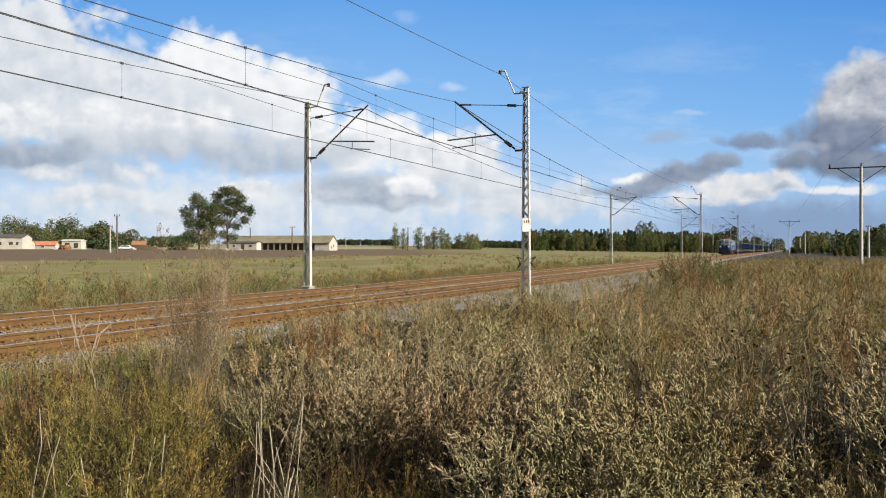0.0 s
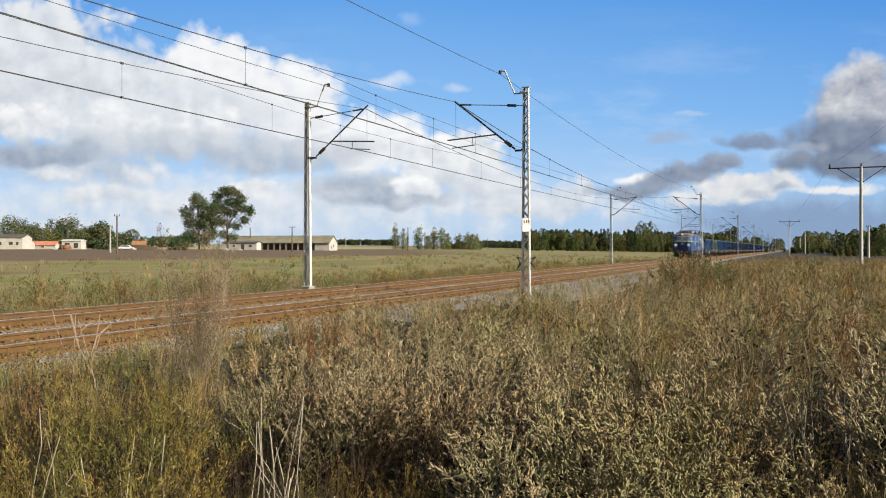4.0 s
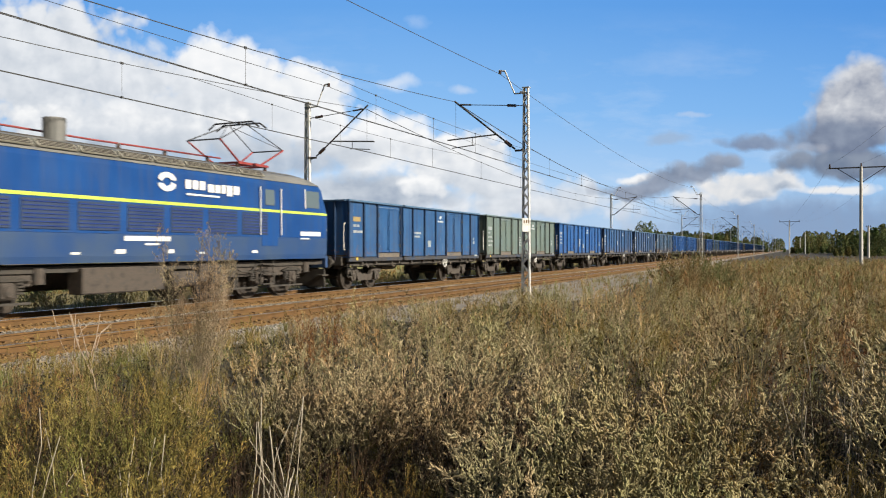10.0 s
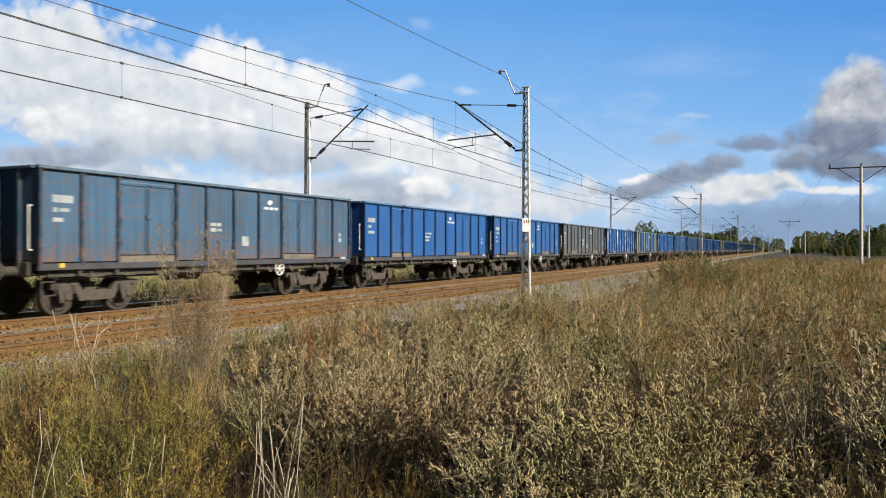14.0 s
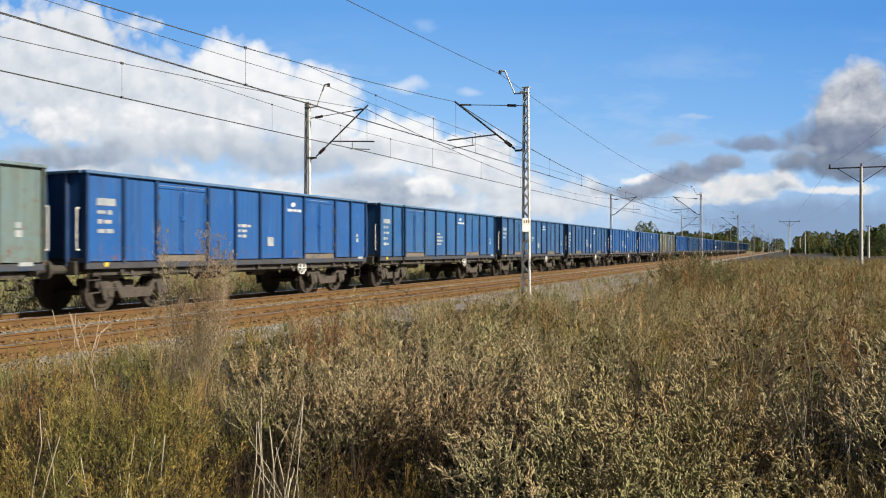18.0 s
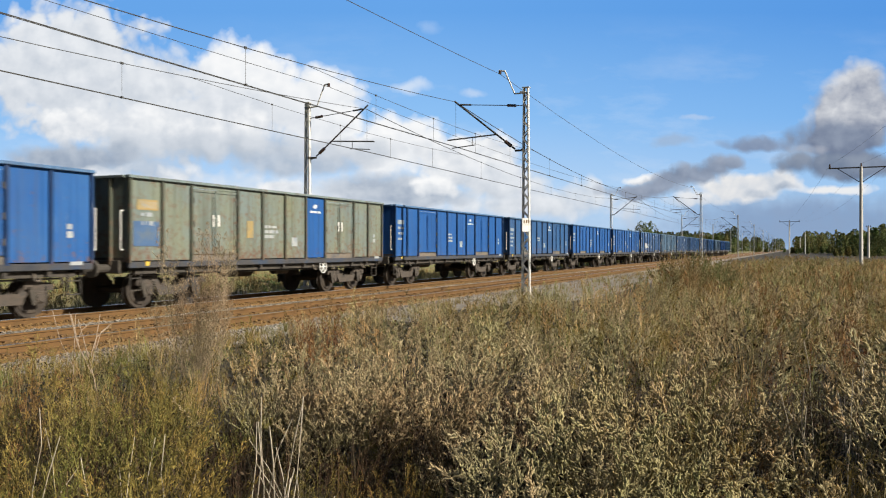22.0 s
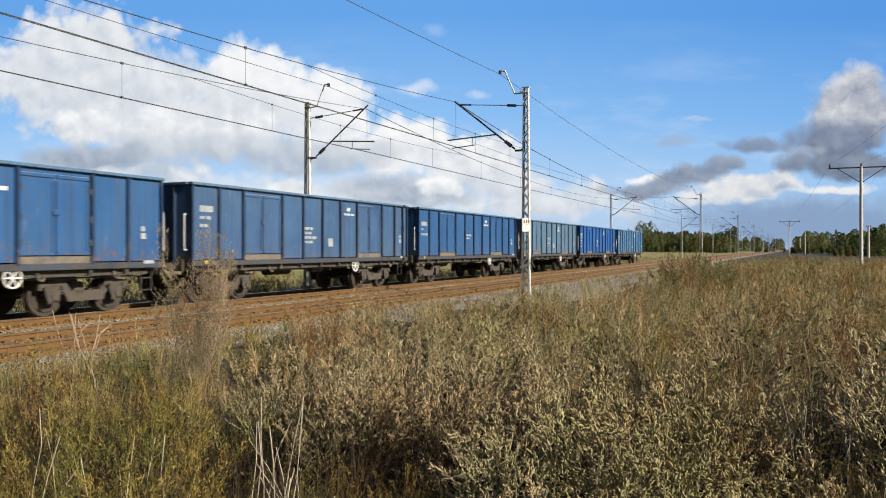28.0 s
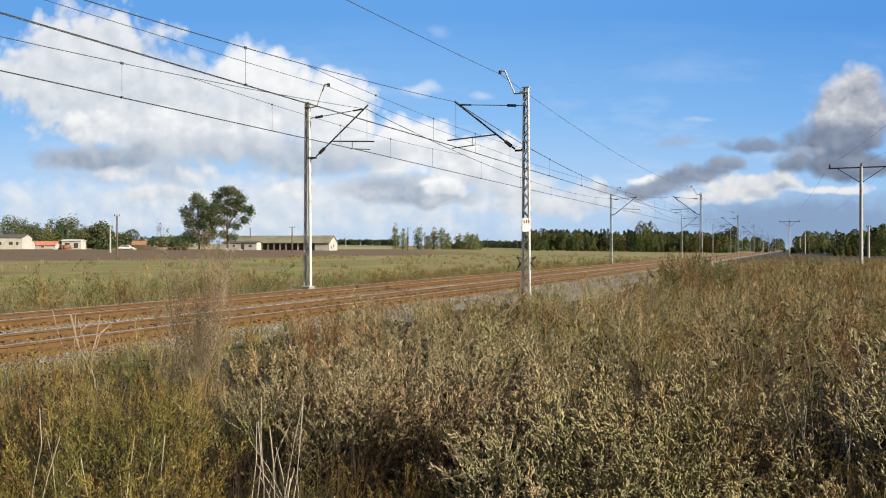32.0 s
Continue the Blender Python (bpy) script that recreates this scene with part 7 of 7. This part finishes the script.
    pl = np.stack([x[ok], y[ok], ground_zs(x[ok], y[ok]) - 0.03], 1)
    heap = Heap()
    heap.add(*stamp(*far_m[0], turns(rng, pl[::2], rng.uniform(0.5, 0.9, len(pl[::2])), 0.15)))
    heap.add(*stamp(*far_g[0], turns(rng, pl[1::2], rng.uniform(0.5, 0.9, len(pl[1::2])), 0.15)))
    v, f = heap.arrays()
    tagged(new("surrounding_weeds", mesh_of("surrounding_weeds", v, f, FARWEED)), "dry weeds around the standpoint", "weeds", kind="stuff")

    # short sparse grass on the gravel margin
    n = 620
    x = 4 + 74 * rng.random(n) ** 1.3
    y = np.where(x > 18, rng.uniform(6.6, 9.9, n), rng.uniform(8.9, 10.1, n))
    short = [grass_template(rng, 16, 0.26, 0.35, 0.006) for _ in range(3)]
    heap = Heap()
    pick = rng.integers(0, 3, n)
    pl = np.stack([x, y, np.full(n, 0.53)], 1)
    for i, (v, f) in enumerate(short):
        heap.add(*stamp(v, f, turns(rng, pl[pick == i], rng.uniform(0.5, 1.3, int((pick == i).sum())), 0.15)))
    v, f = heap.arrays()
    tagged(new("margin_grass", mesh_of("margin_grass", v, f, VERGE)), "short sparse grass on the gravel beside the track", "grass", kind="stuff")

    # verge on the far side of the track
    n = 950
    x = rng.uniform(2, 120, n)
    y = 19.7 + rng.exponential(5.0, n)
    low = [grass_template(rng, 18, 0.6, 0.9, 0.014) for _ in range(3)] + [bush_template(rng, 6, 0.75, 0.5, 4, 5, 0.09)]
    heap = Heap()
    pick = rng.integers(0, len(low), n)
    pl = np.stack([x, y, ground_zs(x, y) - 0.03], 1)
    sz = rng.uniform(0.5, 1.15, n) * np.clip(1.15 - (y - 19.6) * 0.035, 0.45, 1.2)
    for i, (v, f) in enumerate(low):
        heap.add(*stamp(v, f, turns(rng, pl[pick == i], sz[pick == i], 0.15)))
    v, f = heap.arrays()
    # dry tussocks scattered over the meadow
    n = 1300
    x = rng.uniform(-5, 210, n)
    yt = rng.uniform(25, 85, n)
    tus = [grass_template(rng, 9, 0.5, 1.3, 0.05) for _ in range(3)]
    heap = Heap()
    pick = rng.integers(0, 3, n)
    pl = np.stack([x, yt, ground_zs(x, yt) - 0.04], 1)
    for i in range(3):
        sel = (pick == i) & (patchy(x, yt, 4.0, 0.3) > 0.35)
        heap.add(*stamp(*tus[i], turns(rng, pl[sel], rng.uniform(0.5, 1.2, int(sel.sum())), 0.15)))
    v3, f3 = heap.arrays()
    tagged(new("meadow_tussocks", mesh_of("meadow_tussocks", v3, f3, FARWEED)), "dry tussocks scattered over the green meadow", "grass", kind="stuff")
    # taller brown and olive weeds among it
    n = 330
    verge_m = [bush_template(rng, 8, 1.1, 0.75, 4, 6, 0.10, 0.24, 0.15, 0.6) for _ in range(3)]
    x, y = rng.uniform(2, 75, n), 20.4 + rng.exponential(5.0, n)
    heap = Heap()
    pick = rng.integers(0, 3, n)
    pl = np.stack([x, y, ground_zs(x, y) - 0.03], 1)
    sz = rng.uniform(0.55, 1.05, n) * np.interp(x, (15, 60), (1.15, 0.6)) * (0.6 + 0.6 * patchy(x, y, 3.0, 1.1))
    for i in range(3):
        heap.add(*stamp(*verge_m[i], turns(rng, pl[pick == i], sz[pick == i], 0.15)))
    v2, f2 = heap.arrays()
    tagged(new("verge_weeds", mesh_of("verge_weeds", v2, f2, VERGEWEED)), "soft brown and olive weeds beyond the track", "weeds", kind="stuff")
    tagged(new("verge_grass", mesh_of("verge_grass", v, f, VERGE)), "rough yellowish grass beyond the track", "grass", kind="stuff")


grow()


def single_weed(name, u, ahead, template, size, mat, label, z=None):
    p = at_view(u, ahead)
    ob = new(name, mesh_of(name, *template, mat))
    ob.location = p if z is None else (p.x, p.y, z)
    ob.location.z = float(ground_zs(np.array([p.x]), np.array([p.y]))[0]) - 0.02
    ob.scale = (size, size, size)
    ob.rotation_euler.z = u
    return tagged(ob, label, "weed")


def standing_weeds():
    rng = np.random.default_rng(31)
    # the tall airy plants that rise above the rest
    single_weed("tall_weed", 352, 9.0, weed_template(rng, 10, 2.0, 28, 44, 0.019, 0.30, 0.21, 0.34), 1.0, FEATHER, "tall feathery brown weed standing above the rest")
    single_weed("tall_weed", 372, 9.6, weed_template(rng, 8, 1.8, 28, 44, 0.019, 0.30, 0.21, 0.34), 1.0, FEATHER, "tall feathery brown weed standing above the rest")
    single_weed("tall_weed", 328, 9.4, weed_template(rng, 4, 1.45, 24, 36, 0.018, 0.2, 0.17, 0.34), 1.0, FEATHER, "tall feathery brown weed standing above the rest")
    single_weed("tall_weed", 640, 13.0, weed_template(rng, 4, 1.3, 14, 20, 0.03, 0.22, 0.22), 1.0, STRAW, "tall straw-coloured weed before the track")
    single_weed("tall_weed", 566, 11.0, weed_template(rng, 12, 1.2, 16, 26, 0.024, 0.3, 0.2), 1.0, RUSTWEED, "rust-red seed heads before the track")
    single_weed("tall_weed", 825, 16.0, weed_template(rng, 6, 1.1, 12, 24, 0.022, 0.3, 0.22), 1.0, GREENWEED, "green leafy weed beside the ballast")
    for u, d, h in ((1195, 28, 1.45), (1222, 27, 1.55), (1255, 28, 1.45), (1212, 30, 1.6), (1285, 30, 1.3), (1240, 30, 1.5)):
        single_weed("dense_bush", u, d, bush_template(rng, 24, h, 0.95, 8, 12, 0.07, 0.34, 0.15, 0.6), 1.0, VERGEWEED, "dense brown-green bush of weeds")
    # bare pale stalks
    def stalk(u, ahead, h, bend, seed, thick=0.0026):
        r = np.random.default_rng(seed)
        bm = fresh()
        a = r.uniform(0, 6.28)
        pts = [Vector((bend * math.cos(a) * t ** 2 + r.normal(0, 0.012), bend * math.sin(a) * t ** 2 + r.normal(0, 0.012), h * t * (1 - 0.12 * bend * t))) for t in (0, 0.3, 0.55, 0.8, 1.0)]
        for p, q in zip(pts, pts[1:]):
            tube(bm, p, q, thick, thick * 0.8, 5)
        if r.random() < 0.5:
            tube(bm, pts[1], pts[1] + Vector((0.12 * math.cos(a + 2), 0.12 * math.sin(a + 2), 0.16)), 0.0030, 0.002, 4)
        ob = put_part("dead_stalk", bm, STALK)
        ob.location = at_view(u, ahead) - Vector((0, 0, 0.03))
        tagged(ob, "bare pale dead plant stalk", "dead stalk", "bare stalks in the weeds")
    rnd = random.Random(9)
    for i in range(15):
        stalk(rnd.gauss(492, 38), 3.8 + rnd.random() * 0.8, 0.6 + 0.48 * rnd.random(), rnd.uniform(0.02, 0.4), i, rnd.uniform(0.0024, 0.0038))
    for i in range(10):
        stalk(rnd.uniform(40, 340), 3.5 + rnd.random() * 1.0, 0.7 + 0.4 * rnd.random(), rnd.uniform(0, 0.25), 50 + i)
    for i in range(14):
        stalk(rnd.uniform(1425, 1545), 4.6 + rnd.random() * 1.6, 0.85 + 0.35 * rnd.random(), rnd.uniform(0, 0.35), 80 + i)
    # a dead forked twig before the rails
    for u, d in ((150, 8.6), (182, 8.4), (128, 8.9)):
        bm = fresh()
        s = rnd.uniform(-0.12, 0.12)
        ring(bm, [(0, 0, 0), (s, 0.02, 0.5), (s * 2.6, 0.05, 1.1)], 0.0055, 5)
        ring(bm, [(s, 0.02, 0.5), (s - 0.15, 0.05, 0.8), (s - 0.22, 0.09, 1.15)], 0.004, 5)
        ring(bm, [(s * 1.5, 0.0, 0.72), (s * 1.5 + 0.1, 0.03, 0.9), (s * 1.5 + 0.24, 0.0, 1.0)], 0.004, 5)
        ob = put_part("dead_twig", bm, TWIG)
        ob.location = at_view(u, d)
        tagged(ob, "bare forked dead twig", "dead twig")


standing_weeds()

# ---- what moves ----
def rolling(thing, x_at_ten, y):
    rows = []
    # the train gains and loses a little on its mean speed
    for t, more in ((0.0, 0.0), (4.0, 0.0), (8.0, 0.0), (12.0, -0.17), (16.0, -0.26), (20.0, -0.28), (24.0, -0.22), (28.0, 0.0), (32.0, 0.1)):
        rows.append((t, pose(x_at_ten + more - SPEED * (t - 10.0), y, RZ)))
    walk(thing, rows)


def spinning(thing, x_at_ten, radius):
    """Turn the wheelsets while the thing is near enough to show it."""
    t0 = max(0.0, 10.0 + (x_at_ten - 75.0) / SPEED)
    t1 = min(32.0, 10.0 + (x_at_ten + 12.0) / SPEED)
    a, b = math.ceil(t0 * FPS), math.floor(t1 * FPS)
    if b <= a:
        return
    for o in thing.children:
        if o.name.startswith("wheelset"):
            x, z = o.location.x, o.location.z
            rows = [(0.0, pose(x, 0, z))] if a > 0 else []
            for f in range(a, b + 1):
                rows.append((f / FPS, pose(x, 0, z) @ Matrix.Rotation(-SPEED * (f - a) / FPS / radius, 4, "Y")))
            if b < 32 * FPS:
                rows.append((32.0, rows[-1][1]))
            walk(o, rows)


def motions():
    first = 25.10 + HALF
    for n, w in enumerate(cars):
        rolling(w, first + PITCH * n, TRACKS[1])
        spinning(w, first + PITCH * n, 0.46)
    rolling(loco, 15.05, TRACKS[1])
    spinning(loco, 15.05, 0.62)
    # the clouds drift away down the wind
    away = (FWD * 1.0 + RIGHT * 0.43 + Vector((0, 0, 0.075))).normalized()
    walk(sky_screen, [(t, Matrix.Translation(away * (330.0 * t / 32.0))) for t in (0.0, 8.0, 16.0, 24.0, 32.0)])


motions()
